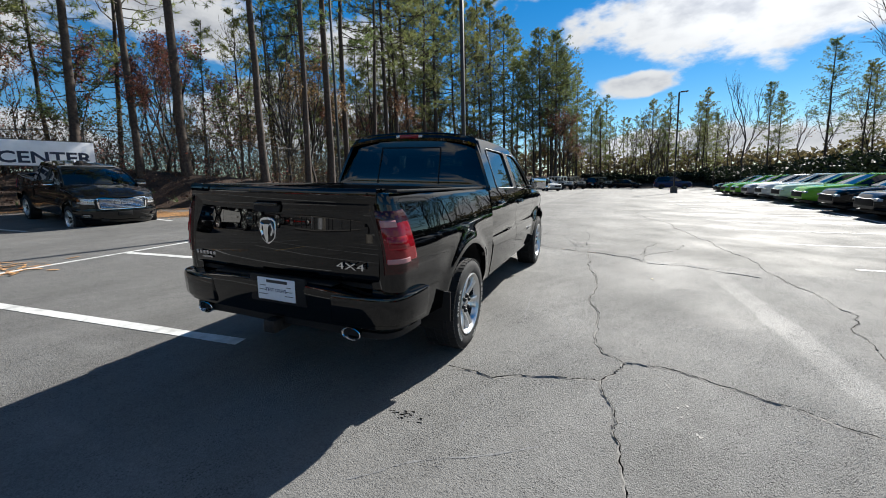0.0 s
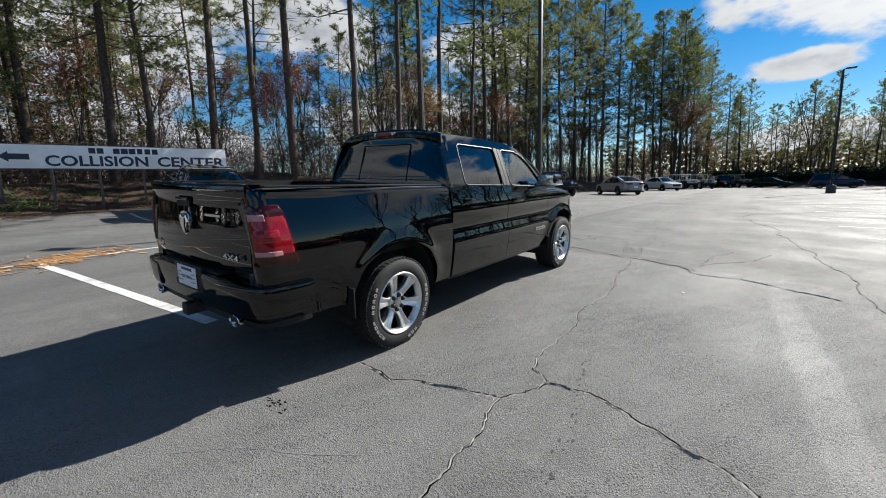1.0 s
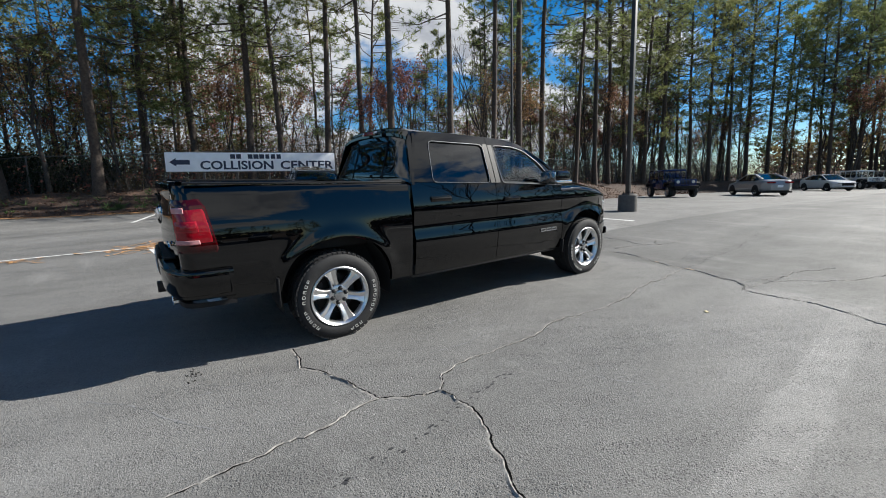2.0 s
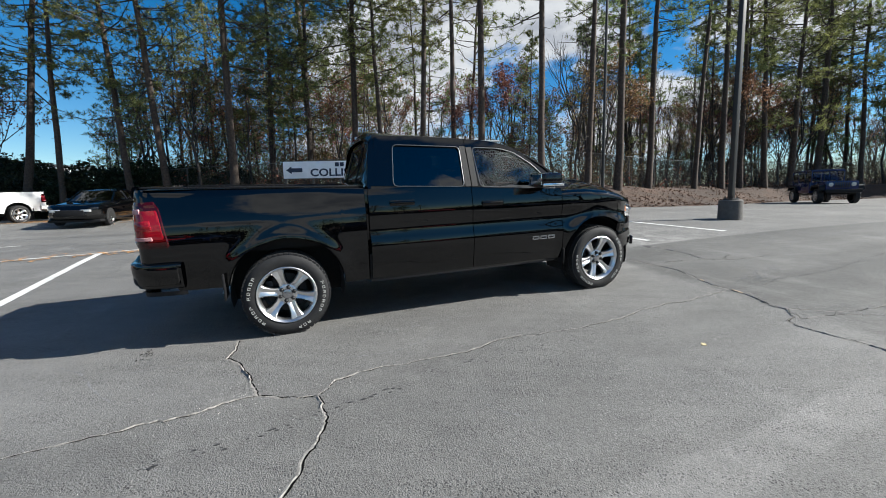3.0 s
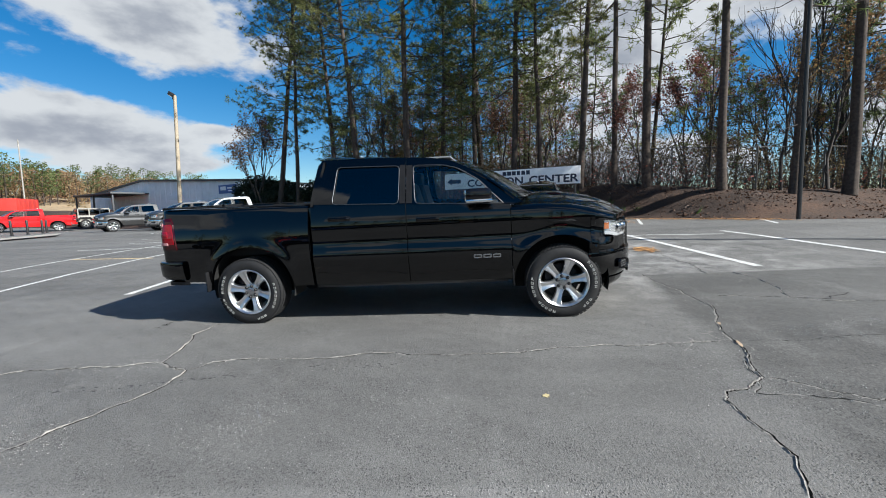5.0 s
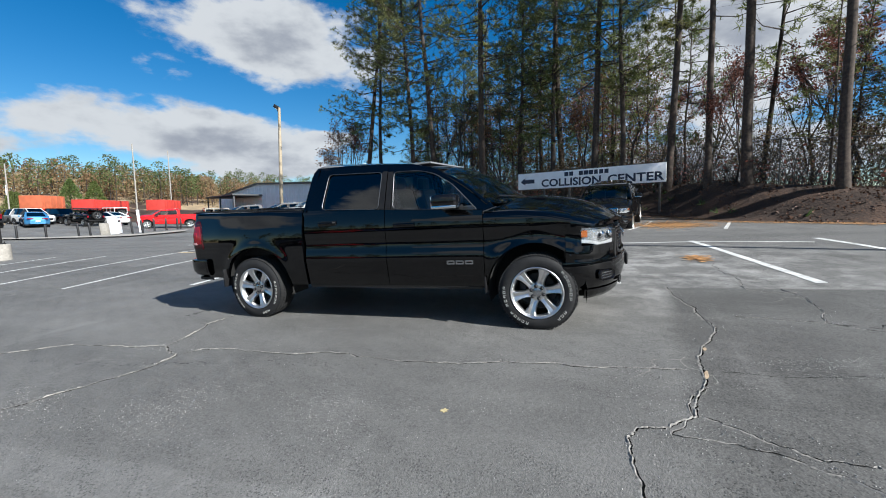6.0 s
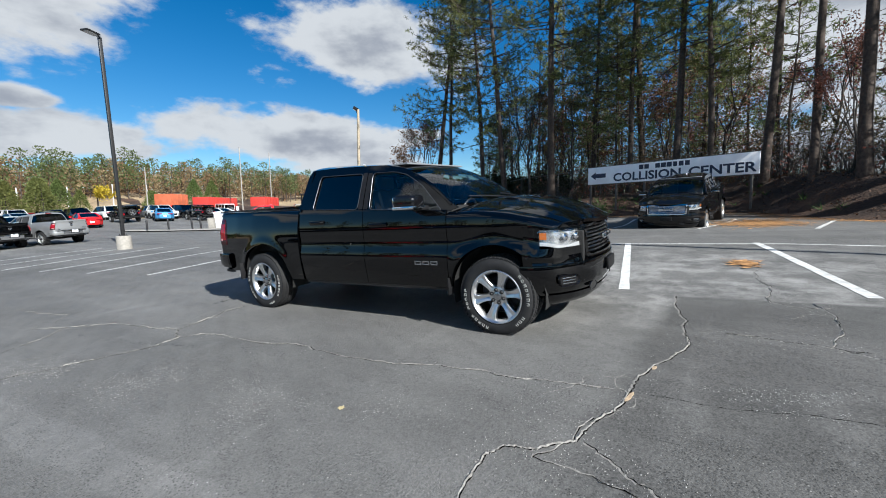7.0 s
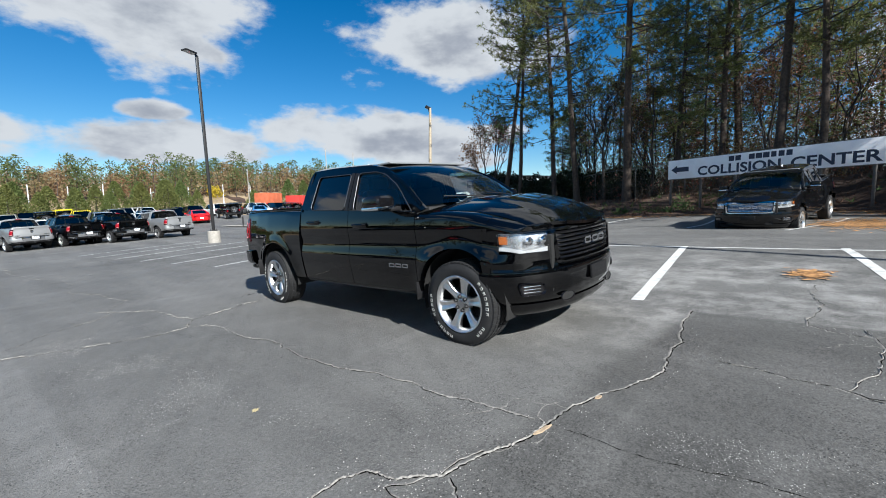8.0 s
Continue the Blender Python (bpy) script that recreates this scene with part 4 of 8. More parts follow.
WHEEL = wheel_meshes()
for key, m in (("tyre", "rubber"), ("sidewall_mark", "letter_white"), ("barrel", "alloy_dark"), ("lip", "alloy"), ("spoke", "alloy"), ("hub", "alloy"),
               ("centre_cap", "satin_chrome"), ("lug_nut", "steel_dark"), ("brake_disc", "steel_dark"), ("caliper", "steel_dark")):
    WHEEL[key].materials.append(M[m])


def wheel(parent, x, y, z, spin):
    """One wheel under a vehicle: wheel > tyre, rim pieces."""
    flip = 180 if x < 0 else 0
    w = part("wheel", WHEEL["tyre"], None, parent, "black tyre with white sidewall marks on an alloy wheel")
    w.matrix_local = pose(x, y, z, 0, 0, flip) @ pose(0, 0, 0, spin, 0, 0)
    for key in ("sidewall_mark", "barrel", "lip", "hub", "centre_cap", "brake_disc"):
        piece = part(key, WHEEL[key], None, w)
        if key == "sidewall_mark":
            piece["kind"] = "stuff"
    c = part("caliper", WHEEL["caliper"], None, w)
    c.matrix_local = pose(0, 0, 0, -spin, 0, 0)
    for k in range(6):
        s = part("spoke", WHEEL["spoke"], None, w)
        s.matrix_local = pose(0, 0, 0, 60 * k, 0, 0)
        n = part("lug_nut", WHEEL["lug_nut"], None, w)
        n.matrix_local = pose(0, 0, 0, 60 * k + 30, 0, 0) @ pose(-0.006, 0, 0.066)
    return w


def text_mesh(name, words, size, depth, m, width=None, spacing=1.0, bold=0.0):
    """Raised writing in the built-in font; the reading direction is the matrix's x."""
    cu = bpy.data.curves.new(name, "FONT")
    cu.body, cu.size, cu.extrude, cu.align_x, cu.align_y, cu.space_character = words, size, depth, "CENTER", "CENTER", spacing
    cu.resolution_u = 3
    cu.offset = bold
    tmp = new("scratch_text", cu)
    bpy.context.view_layer.update()
    me = bpy.data.meshes.new_from_object(tmp.evaluated_get(bpy.context.evaluated_depsgraph_get()))
    bpy.data.objects.remove(tmp)
    if width:
        xs = [v.co.x for v in me.vertices]
        me.transform(Matrix.Diagonal((width / (max(xs) - min(xs)), 1, 1, 1)))
    me.transform(m)
    me.name = name
    return me


def frame_piece(w, h, t, depth, m):
    """A closed rectangular frame, raised by depth along z."""
    def loop(a, b, z):
        return [(x * a, y * b, z) for x, y in rounded([(-1, -1), (1, -1), (1, 1), (-1, 1)], 0.3, 3)]
    W, Hh = w / 2, h / 2
    bm = grid([loop(W, Hh, 0), loop(W, Hh, depth), loop(W - t, Hh - t, depth), loop(W - t, Hh - t, 0), loop(W, Hh, 0)], close=True)
    bm.transform(m)
    return bm


def build_pickup(root, P, chrome_front=False):
    """All the parts of a crew-cab pickup under root; P is the body paint."""
    both = lambda name, bm, m, par=root, label="": (part(name, mirrored(bm), m, par, label), part(name, bm, m, par, label))[::-1]
    # -- bed sides with the wheel arch cut through
    plan = [(0.798 + 0.112 * math.sin(radians(a)), -1.06 - 0.115 * math.cos(radians(a))) for a in (-12, 0, 12, 24, 36, 48, 60, 72, 84)]
    top = lambda y: lerp(1.482, 1.404, (y + 1.15) / 1.95)
    rows = []
    stations = [("c", p) for p in plan] + [("s", (None, y)) for y in columns(-1.04, 0.80)]
    for kind, (px, py) in stations:
        zt = top(py)
        zb = arch_z(py, 0.57 if py < -0.9 else (0.52 if py < 0 else 0.44))
        col = []
        for k in range(19):
            z = lerp(zb, zt - 0.03, k / 18)
            x = px + bed_profile(z) + 0.002 if kind == "c" else curve(py, BELLY) + bed_profile(z) + flare(py, z)
            col.append((x, py, z))
        x, _, z = col[-1]
        dx = 0.012
        col += [(x - dx, py, zt - 0.008), (x - dx - 0.02, py, zt), (x - 0.11, py, zt + 0.002), (x - 0.12, py, zt - 0.03)]
        rows.append(col)
    side = grid(rows)
    hem(side, (-0.05, 0, 0))
    both("bed_side", side, P)
    # inner bed
    bm = box((0, -0.2, 0.84), (1.56, 1.9, 0.05))
    for s in (-1, 1):
        box((s * 0.78, -0.2, 1.12), (0.04, 1.9, 0.58), bm=bm)
        box((s * 0.64, 0.0, 0.97), (0.28, 0.85, 0.22), 0.05, bm=bm)
    box((0, 0.76, 1.12), (1.6, 0.04, 0.58), bm=bm)
    part("bed_liner", bm, M["plastic"], root, "black bed liner")
    bm = box((0, -0.2, 1.445), (0.06, 1.9, 0.014), 0.004)
    bm.transform(Matrix.Translation((0.828, 0, 0.002)) @ Matrix.Rotation(radians(-2.29), 4, "X"))
    both("bed_rail_cap", bm, M["plastic"])
    # -- tailgate
    rows = []
    for i in range(33):
        x = lerp(-0.772, 0.772, i / 32)
        bow = 0.062 * (1 - (x / 0.78) ** 2) - 0.012
        col = []
        for z, dy in ((0.875, 0.030), (0.885, 0.004), (0.91, -0.010), (0.95, -0.016), (1.00, -0.017), (1.06, -0.015), (1.12, -0.012), (1.20, -0.007), (1.28, -0.001), (1.34, 0.003), (1.38, 0.003), (1.405, -0.004),
                      (1.43, -0.012), (1.48, -0.015), (1.498, -0.008), (1.504, 0.0), (1.502, 0.06), (1.46, 0.075)):
            col.append((x * (1 + bed_lean(z) / 0.8), -1.172 + dy - bow, z))
        rows.append(col)
    tailgate = part("tailgate", hem(grid(rows), (0, 0.04, 0)), P, root, "gloss black tailgate with a recessed handle")
    bm = prism(rounded([(-0.115, 0.0), (-0.10, -0.055), (0.10, -0.055), (0.115, 0.0)], 0.02), 0.012, pose(-0.02, -1.22, 1.385, 90, 0, 0))
    part("handle_recess", bm, M["plastic"], tailgate)
    bm = box((-0.02, -1.236, 1.385), (0.2, 0.02, 0.022), 0.006)
    part("tailgate_handle", bm, M["gloss_plastic"], tailgate)
    shield = [(-0.062, 0.085), (0.0, 0.097), (0.062, 0.085), (0.07, 0.02), (0.052, -0.06), (0.0, -0.097), (-0.052, -0.06), (-0.07, 0.02)]
    bm = prism(rounded(shield, 0.02, 3), 0.014, pose(-0.02, -1.222, 1.20, 90, 0, 0), 0.004)
    emblem = part("emblem", bm, M["chrome"], tailgate, "plain chrome shield")
    bm = None
    for s in (-1, 1):
        bm = tube([(-0.03 + s * 0.008, -1.218, 1.235), (-0.03 + s * 0.042, -1.216, 1.255), (-0.03 + s * 0.052, -1.215, 1.215), (-0.03 + s * 0.034, -1.216, 1.175)], 0.010, 6, bm)
    bm = tube([(-0.03, -1.218, 1.25), (-0.03, -1.222, 1.19), (-0.03, -1.218, 1.13)], 0.016, 6, bm, taper=[0.02, 0.018, 0.008])
    part("emblem_field", prism([(u * 0.80, v * 0.84) for u, v in rounded(shield, 0.02, 3)], 0.006, pose(-0.02, -1.2375, 1.20, 90, 0, 0) @ pose(0, 0, -0.001)), M["gloss_plastic"], emblem)
    bm.transform(Matrix.Translation((0.01, -0.026, 0)))
    part("emblem_relief", bm, M["chrome"], emblem)
    for k in range(7):
        part("badge_bar", box((-0.72 + k * 0.033, -1.206, 0.995), (0.024, 0.008, 0.026), 0.002), M["satin_chrome"], tailgate)
    part("badge_bar", box((-0.62, -1.212, 0.965), (0.10, 0.005, 0.012), 0.001), M["satin_chrome"], tailgate)
    part("drive_badge", text_mesh("drive_badge", "4X4", 0.062, 0.004, pose(0.60, -1.222, 1.012, 90, 0, 0), 0.2), M["chrome"], tailgate, "chrome 4X4 badge")
    # -- rear lamps round the corners
    def lamp(z0, z1, u0, u1, out, y_low=-0.905, rows=12, cols=26):
        """A patch on the rear corner between two heights; u runs from the tailgate round to the front edge."""
        sheet = []
        for i in range(cols + 1):
            col = []
            for k in range(rows + 1):
                z = lerp(z0, z1, k / rows)
                line = [(0.806, -1.176)] + plan[2:] + [(curve(y, BELLY), y) for y in (-1.0, -0.95, -0.9, -0.85)]
                line = [Vector((x + bed_profile(z), y)) for x, y in line]
                y_end = y_low - 0.065 * (z - 0.966) / 0.38 - 0.03 * smooth(1.30, 1.385, z) - 0.02 * smooth(1.0, 0.955, z)
                cut = [line[0]]
                for a, b in zip(line, line[1:]):
                    if b.y > y_end:
                        cut.append(a.lerp(b, (y_end - a.y) / (b.y - a.y)))
                        break
                    cut.append(b)
                runs = [(b - a).length for a, b in zip(cut, cut[1:])]
                s = lerp(u0, u1, i / cols) * sum(runs)
                for a, b, r in zip(cut, cut[1:], runs):
                    if s <= r + 1e-9:
                        q, d = a.lerp(b, s / r), (b - a).normalized()
                        break
                    s -= r
                edge = min(i, cols - i, k, rows - k)
                o = out + (0.0 if edge else -0.016)
                col.append((q.x + d.y * o, q.y - d.x * o, z))
            sheet.append(col)
        return grid(sheet)
    l, r = both("rear_lamp", lamp(0.956, 1.387, 0.0, 1.0, 0.010), M["lens_red_dark"], label="deep red tail lamp with an inner frame")
    for par, flip in ((l, False), (r, True)):
        for nm, z0, z1, u0, u1, o, m in (("lens", 0.972, 1.374, 0.04, 0.965, 0.014, "lens_red"), ("lamp_strip", 1.258, 1.322, 0.08, 0.46, 0.0175, "lens_pink"), ("lamp_strip", 1.032, 1.082, 0.08, 0.66, 0.0175, "lens_pink"),
                                         ("lamp_frame", 1.104, 1.240, 0.12, 0.70, 0.0165, "lens_red_bright"), ("lamp_core", 1.114, 1.229, 0.15, 0.66, 0.018, "lens_red")):
            bm = lamp(z0, z1, u0, u1, o, rows=4, cols=16)
            part(nm, mirrored(bm) if flip else bm, M[m], par)
            if flip:
                bm.free()
    # -- rear bumper
    def bumper_row(z0, z1, out, x1=1.0, y_side=-0.87, profile=((0, -0.03), (0.12, 0.0), (0.5, 0.01), (0.88, 0.0), (1, -0.04))):
        st = [(0.0, -1.285), (0.12, -1.285), (0.3, -1.28), (0.5, -1.272), (0.68, -1.256), (0.78, -1.238), (0.845, -1.21), (0.89, -1.165), (0.918, -1.10), (0.934, -1.01), (0.941, -0.94), (0.944, y_side)]
        cols = []
        for i, (x, y) in enumerate(st):
            a, b = st[max(i - 1, 0)], st[min(i + 1, len(st) - 1)]
            t = Vector((b[0] - a[0], b[1] - a[1])).normalized()
            n = Vector((t.y, -t.x))
            cols.append([(x + n.x * (o + out), y + n.y * (o + out), lerp(z0, z1 - 0.045 * smooth(0.35, 0.75, x), v)) for v, o in profile])
        full = [[(-x, y, z) for x, y, z in c] for c in cols[:0:-1]] + cols
        return grid(full)
    bump = part("rear_bumper", hem(bumper_row(0.55, 0.832, 0.006, profile=((0, -0.05), (0.08, -0.012), (0.3, 0.0), (0.62, 0.012), (0.86, 0.016), (0.96, 0.010), (0.99, -0.004), (1.0, -0.03), (1.0, -0.13))), (0, 0.03, 0)), P, root, "gloss black rear bumper with a step")
    pad = [(0.50, -1.290), (0.60, -1.284), (0.70, -1.272), (0.79, -1.254), (0.855, -1.226), (0.902, -1.18), (0.932, -1.11), (0.948, -1.02), (0.955, -0.94), (0.958, -0.872)]
    rows = []
    for i, (x, y) in enumerate(pad):
        a, b = pad[max(i - 1, 0)], pad[min(i + 1, len(pad) - 1)]
        t = Vector((b[0] - a[0], b[1] - a[1])).normalized()
        rows.append([(x + t.y * o, y - t.x * o, z) for z, o in ((0.585, -0.03), (0.60, -0.004), (0.62, 0.004), (0.70, 0.008), (0.765, 0.010), (0.782, 0.004), (0.788, -0.012), (0.79, -0.10))])
    both("bumper_corner", hem(grid(rows), (-0.02, 0.02, 0)), P, bump, "gloss black bumper corner pad")
    bm = box((0, -1.205, 0.832), (0.98, 0.12, 0.016), 0.006)
    part("step_pad", bm, M["plastic"], bump)
    bm = hem(bumper_row(0.47, 0.57, -0.05, profile=((0, -0.06), (0.3, 0.0), (1, 0.0))), (0, 0.04, 0))
    part("lower_valance", bm, M["plastic"], bump)
    bm = box((0.085, -1.288, 0.765), (0.46, 0.03, 0.20), 0.02)
    part("plate_recess", bm, M["plastic"], bump)
    plate = part("test_plate", box((0.085, -1.308, 0.768), (0.305, 0.006, 0.153), 0.004), M["plate_white"], bump, "white paper test drive plate")
    part("plate_words", text_mesh("plate_words", "TEST DRIVE", 0.034, 0.0006, pose(0.085, -1.3125, 0.762, 90, 0, 0), 0.17), M["ink_blue"], plate)
    bm = box((0.095, -1.312, 0.822), (0.17, 0.002, 0.02))
    for k in range(3):
        box((-0.02, -1.312, 0.79 - k * 0.03), (0.05 + 0.012 * k, 0.002, 0.004), bm=bm)
        box((0.19, -1.312, 0.79 - k * 0.03), (0.04 + 0.012 * k, 0.002, 0.004), bm=bm)
    part("plate_bars", bm, M["ink_dark"], plate)
    for x in (-0.66, 0.60):
        bm = lathe([(-0.20, 0.044), (-0.015, 0.050), (0.0, 0.052), (0.003, 0.048), (-0.004, 0.043), (-0.15, 0.041), (-0.16, 0.001)], 24)
        bm.transform(Matrix.Translation((x, -1.245, 0.515)) @ Matrix.Rotation(radians(-90), 4, "Z") @ Matrix.Diagonal((1, 1.35, 0.85, 1)))
        part("exhaust_tip", bm, M["chrome"], root, "oval chrome exhaust tip")
    part("tow_hitch", box((0.02, -1.22, 0.50), (0.09, 0.22, 0.09), 0.008), M["steel_dark"], root)
    # -- doors
    def skin(y0, y1, step=0.05):
        rows = []
        for y in columns(y0, y1, step):
            zt = 1.405 - 0.052 * (y - 0.8) - 0.012
            zb = arch_z(y, 0.445)
            col = [(side_x(y, lerp(zb, zt, k / 20)), y, lerp(zb, zt, k / 20)) for k in range(21)]
            x, _, z = col[-1]
            col.append((x - 0.02, y, z + 0.008))
            rows.append(col)
        return hem(grid(rows), (-0.035, 0, 0))
    fn = lambda y, z: (house_x(y, z), y, z)
    inset = lambda y, z: (house_x(y, z) - 0.012, y, z)
    proud = lambda y, z: (house_x(y, z) + 0.004, y, z)
    for name, y0, y1, frame_poly, window_poly, tone, hy in (("rear_door", 0.838, 1.964, REAR_FRAME, REAR_WINDOW, "glass_dark", 1.18), ("front_door", 1.972, 3.128, FRONT_FRAME, FRONT_WINDOW, "glass_clear", 2.21)):
        doors = both(name, skin(y0, y1), P)
        win = rounded(window_poly, 0.055)
        small = rounded(window_poly, 0.05)
        for k, d in enumerate(doors):
            put = (lambda bm: bm) if k == 0 else mirrored
            part("door_frame", put(hem(ring_panel(frame_poly, win, fn), (-0.03, 0, 0))), P, d)
            g = part("window_glass", put(pane(small, inset)), M[tone], d, "privacy glass" if tone == "glass_dark" else "clear glass")
            g.visible_shadow = tone == "glass_dark"
            part("window_trim", put(rim_bead(win, proud, 0.005)), M["bright_trim"], d, "bright window trim")
            hz = 1.205 - 0.05 * (hy - 1.18)
            hx = side_x(hy, hz)
            bm = box((hx + 0.004, hy, hz), (0.012, 0.26, 0.058), 0.005)
            part("handle_cup", put(bm), M["gloss_plastic"], d)
            bm = tube([(hx + 0.01, hy - 0.12, hz + 0.004), (hx + 0.034, hy - 0.10, hz + 0.006), (hx + 0.038, hy, hz + 0.007), (hx + 0.034, hy + 0.10, hz + 0.006), (hx + 0.01, hy + 0.12, hz + 0.004)], 0.014, 8)
            part("door_handle", put(bm), P, d)
            if name == "front_door":
                for j in range(3):                    # a plain three-piece badge
                    y = 2.755 + 0.105 * j
                    bx = frame_piece(0.09, 0.044, 0.013, 0.008, pose(side_x(y, 0.718), y, 0.718, 90, 0, 90))
                    part("side_badge", put(bx), M["satin_chrome"], d, "plain bright badge piece")
                bm = box((1.105, 2.78, 1.385), (0.25, 0.28, 0.155), 0.06, seg=3)
                for v in bm.verts:
                    v.co.y += 0.10 * (v.co.x - 1.02)
                mirror = part("wing_mirror", put(bm), M["gloss_plastic"], d)
                part("mirror_arm", put(box((0.985, 2.84, 1.32), (0.14, 0.16, 0.05), 0.018)), M["plastic"], mirror)
                bm = box((1.108, 2.783, 1.333), (0.252, 0.276, 0.036), 0.015)
                for v in bm.verts:
                    v.co.y += 0.10 * (v.co.x - 1.02)
                part("turn_signal", put(bm), M["chrome"], mirror, "chrome lower lip")
                bm = box((1.11, 2.665, 1.39), (0.19, 0.012, 0.115), 0.004)
                for v in bm.verts:
                    v.co.y += 0.10 * (v.co.x - 1.02) - 0.02
                part("mirror_glass", put(bm), M["chrome"], mirror)
    # the pillar between the doors is gloss black plastic
    bm = grid([[(house_x(y, z) + 0.005, y, z) for z in (1.345, 1.45, 1.55, 1.65, 1.75, 1.78)] for y in (1.90, 1.935, 1.966)])
    both("pillar_cover", bm, M["plastic"])
    bm = grid([[(house_x(y, z) + 0.005, y, z) for z in (1.342, 1.45, 1.55, 1.65, 1.75, 1.77)] for y in (1.977, 2.01, 2.045)])
    both("pillar_cover", bm, M["plastic"])
    bm = box((0.89, 1.98, 0.475), (0.07, 2.3, 0.10), 0.02)
    both("sill", bm, M["liner"])
    bm = box((0.80, 1.95, 0.55), (0.2, 2.26, 0.3), 0.02)
    both("rocker", bm, M["interior"])
    # -- roof
    RAIL = ((0.90, 1.83), (0.955, 1.896), (1.45, 1.890), (1.968, 1.862), (2.25, 1.842), (2.50, 1.788), (2.62, 1.735))
    rows = []
    for i in range(31):
        y = lerp(0.905, 2.58, i / 30)
        zr = table(y, RAIL)
        xr = house_x(y, zr) - 0.002
        crown = lerp(0.072, 0.044, smooth(0.95, 1.5, y))
        front_lift = -0.032 * smooth(1.6, 2.58, y)
        rows.append([(lerp(-xr, xr, k / 24), y + 0.10 * smooth(2.0, 2.58, y) * (1 - (2 * k / 24 - 1) ** 2) - 0.0, zr + (crown + front_lift) * (1 - abs(2 * k / 24 - 1) ** 3.4)) for k in range(25)])
    part("roof", hem(grid(rows), (0, 0, -0.03)), P, root, "gloss black cab roof")
    fin = prism([(0.0, 0.0), (0.20, 0.0), (0.055, 0.075), (0.025, 0.075)], 0.03, pose(0.0, 1.16, 1.91, 90, 0, 90) @ pose(0, 0, -0.015), 0.008)
    part("antenna_fin", fin, M["plate_white"], root, "white roof antenna fin")
    # -- cab back with its glass
    def back(u, v):
        y = lerp(0.80, 0.93, smooth(1.30, 1.90, v)) + 0.045 * smooth(0.76, 0.98, abs(u) + (v - 1.36) * 0.40)
        return (u, y, v)
    outer = [(-0.92, 1.36), (0.92, 1.36), (0.785, 1.72), (0.735, 1.872), (0.6, 1.925), (0.3, 1.945), (0.0, 1.95), (-0.3, 1.945), (-0.6, 1.925), (-0.735, 1.872), (-0.785, 1.72)]
    inner = rounded([(-0.885, 1.38), (0.885, 1.38), (0.82, 1.60), (0.735, 1.822), (0.40, 1.872), (-0.40, 1.872), (-0.735, 1.822), (-0.82, 1.60)], 0.04)
    part("cab_back", hem(ring_panel(outer, inner, back), (0, 0.03, 0)), P, root)
    part("cab_back_lower", box((0, 0.83, 1.10), (1.8, 0.06, 0.52), 0.02), P, root)
    bg = part("rear_glass", pane(inner, lambda u, v: (back(u, v)[0], back(u, v)[1] + 0.003, v), 6), M["glass_dark"], root, "dark sliding rear window")
    for s in (-1, 1):
        part("slider_frame", tube([(s * 0.36, back(0, 1.41)[1] - 0.001, 1.41), (s * 0.345, back(0, 1.80)[1] - 0.001, 1.80)], 0.006, 6), M["plastic"], bg)
    part("slider_rail", tube([(-0.345, back(0, 1.80)[1] - 0.001, 1.80), (0.345, back(0, 1.80)[1] - 0.001, 1.80)], 0.006, 6), M["plastic"], bg)
    bl = part("brake_light", box((0.0, 0.885, 1.918), (0.22, 0.035, 0.04), 0.012), M["lens_red"], root, "high red brake light")
    for s in (-1, 1):
        part("cargo_light", box((s * 0.132, 0.885, 1.918), (0.045, 0.034, 0.036), 0.01), M["satin_chrome"], bl)
    # -- windscreen
    def screen(u, v):
        x = u * lerp(0.725, 0.875, v)
        y = lerp(2.685 - 0.16 * u * u, 3.44 - 0.26 * u * u, v)
        z = lerp(1.795 - 0.055 * u * u, 1.345 - 0.015 * u * u, v) + 0.05 * math.sin(math.pi * v)
        return (x, y, z)
    ws = part("windscreen", grid([[screen(lerp(-1, 1, i / 20), j / 12) for i in range(21)] for j in range(13)]), M["glass_wind"], root, "clear windscreen")
    ws.visible_shadow = False
    for s in (-1, 1):
        pts = [screen(s, j / 12) for j in range(13)]
        part("pillar_front", tube([(p[0] + s * 0.005, p[1], p[2] + 0.002) for p in pts], 0.022, 8), P, root)
    for x0, x1 in ((-0.55, 0.1), (0.1, 0.72)):
        a, b = Vector(screen(x0, 0.985)), Vector(screen(x1, 0.90))
        part("wiper", tube([a + Vector((0, 0.02, 0.02)), lerp(a, b, 0.5) + Vector((0, 0.02, 0.022)), b + Vector((0, 0.01, 0.016))], 0.007, 6), M["plastic"], root)
    part("cowl", box((0, 3.36, 1.265), (1.46, 0.14, 0.05), 0.02), M["plastic"], root)
    # -- bonnet and front wings
    HOOD_C = ((3.26, 1.355), (3.45, 1.372), (3.8, 1.352), (4.1, 1.292), (4.3, 1.215), (4.45, 1.14), (4.55, 1.075))
    HOOD_E = ((3.2, 1.262), (3.5, 1.268), (3.8, 1.24), (4.05, 1.185), (4.2, 1.14), (4.33, 1.085), (4.42, 1.05))
    edge = lambda y: 0.85 - 0.10 * smooth(3.3, 4.4, y)
    rows = []
    for j in range(29):
        t = j / 28
        row = []
        for i in range(37):
            u = lerp(-1, 1, i / 36)
            y = lerp(3.44 - 0.27 * u * u, 4.555 - 0.25 * abs(u) ** 2.2, t)
            zc, ze = curve(y, HOOD_C), curve(y, HOOD_E)
            z = lerp(zc, ze, abs(u) ** 2.6)
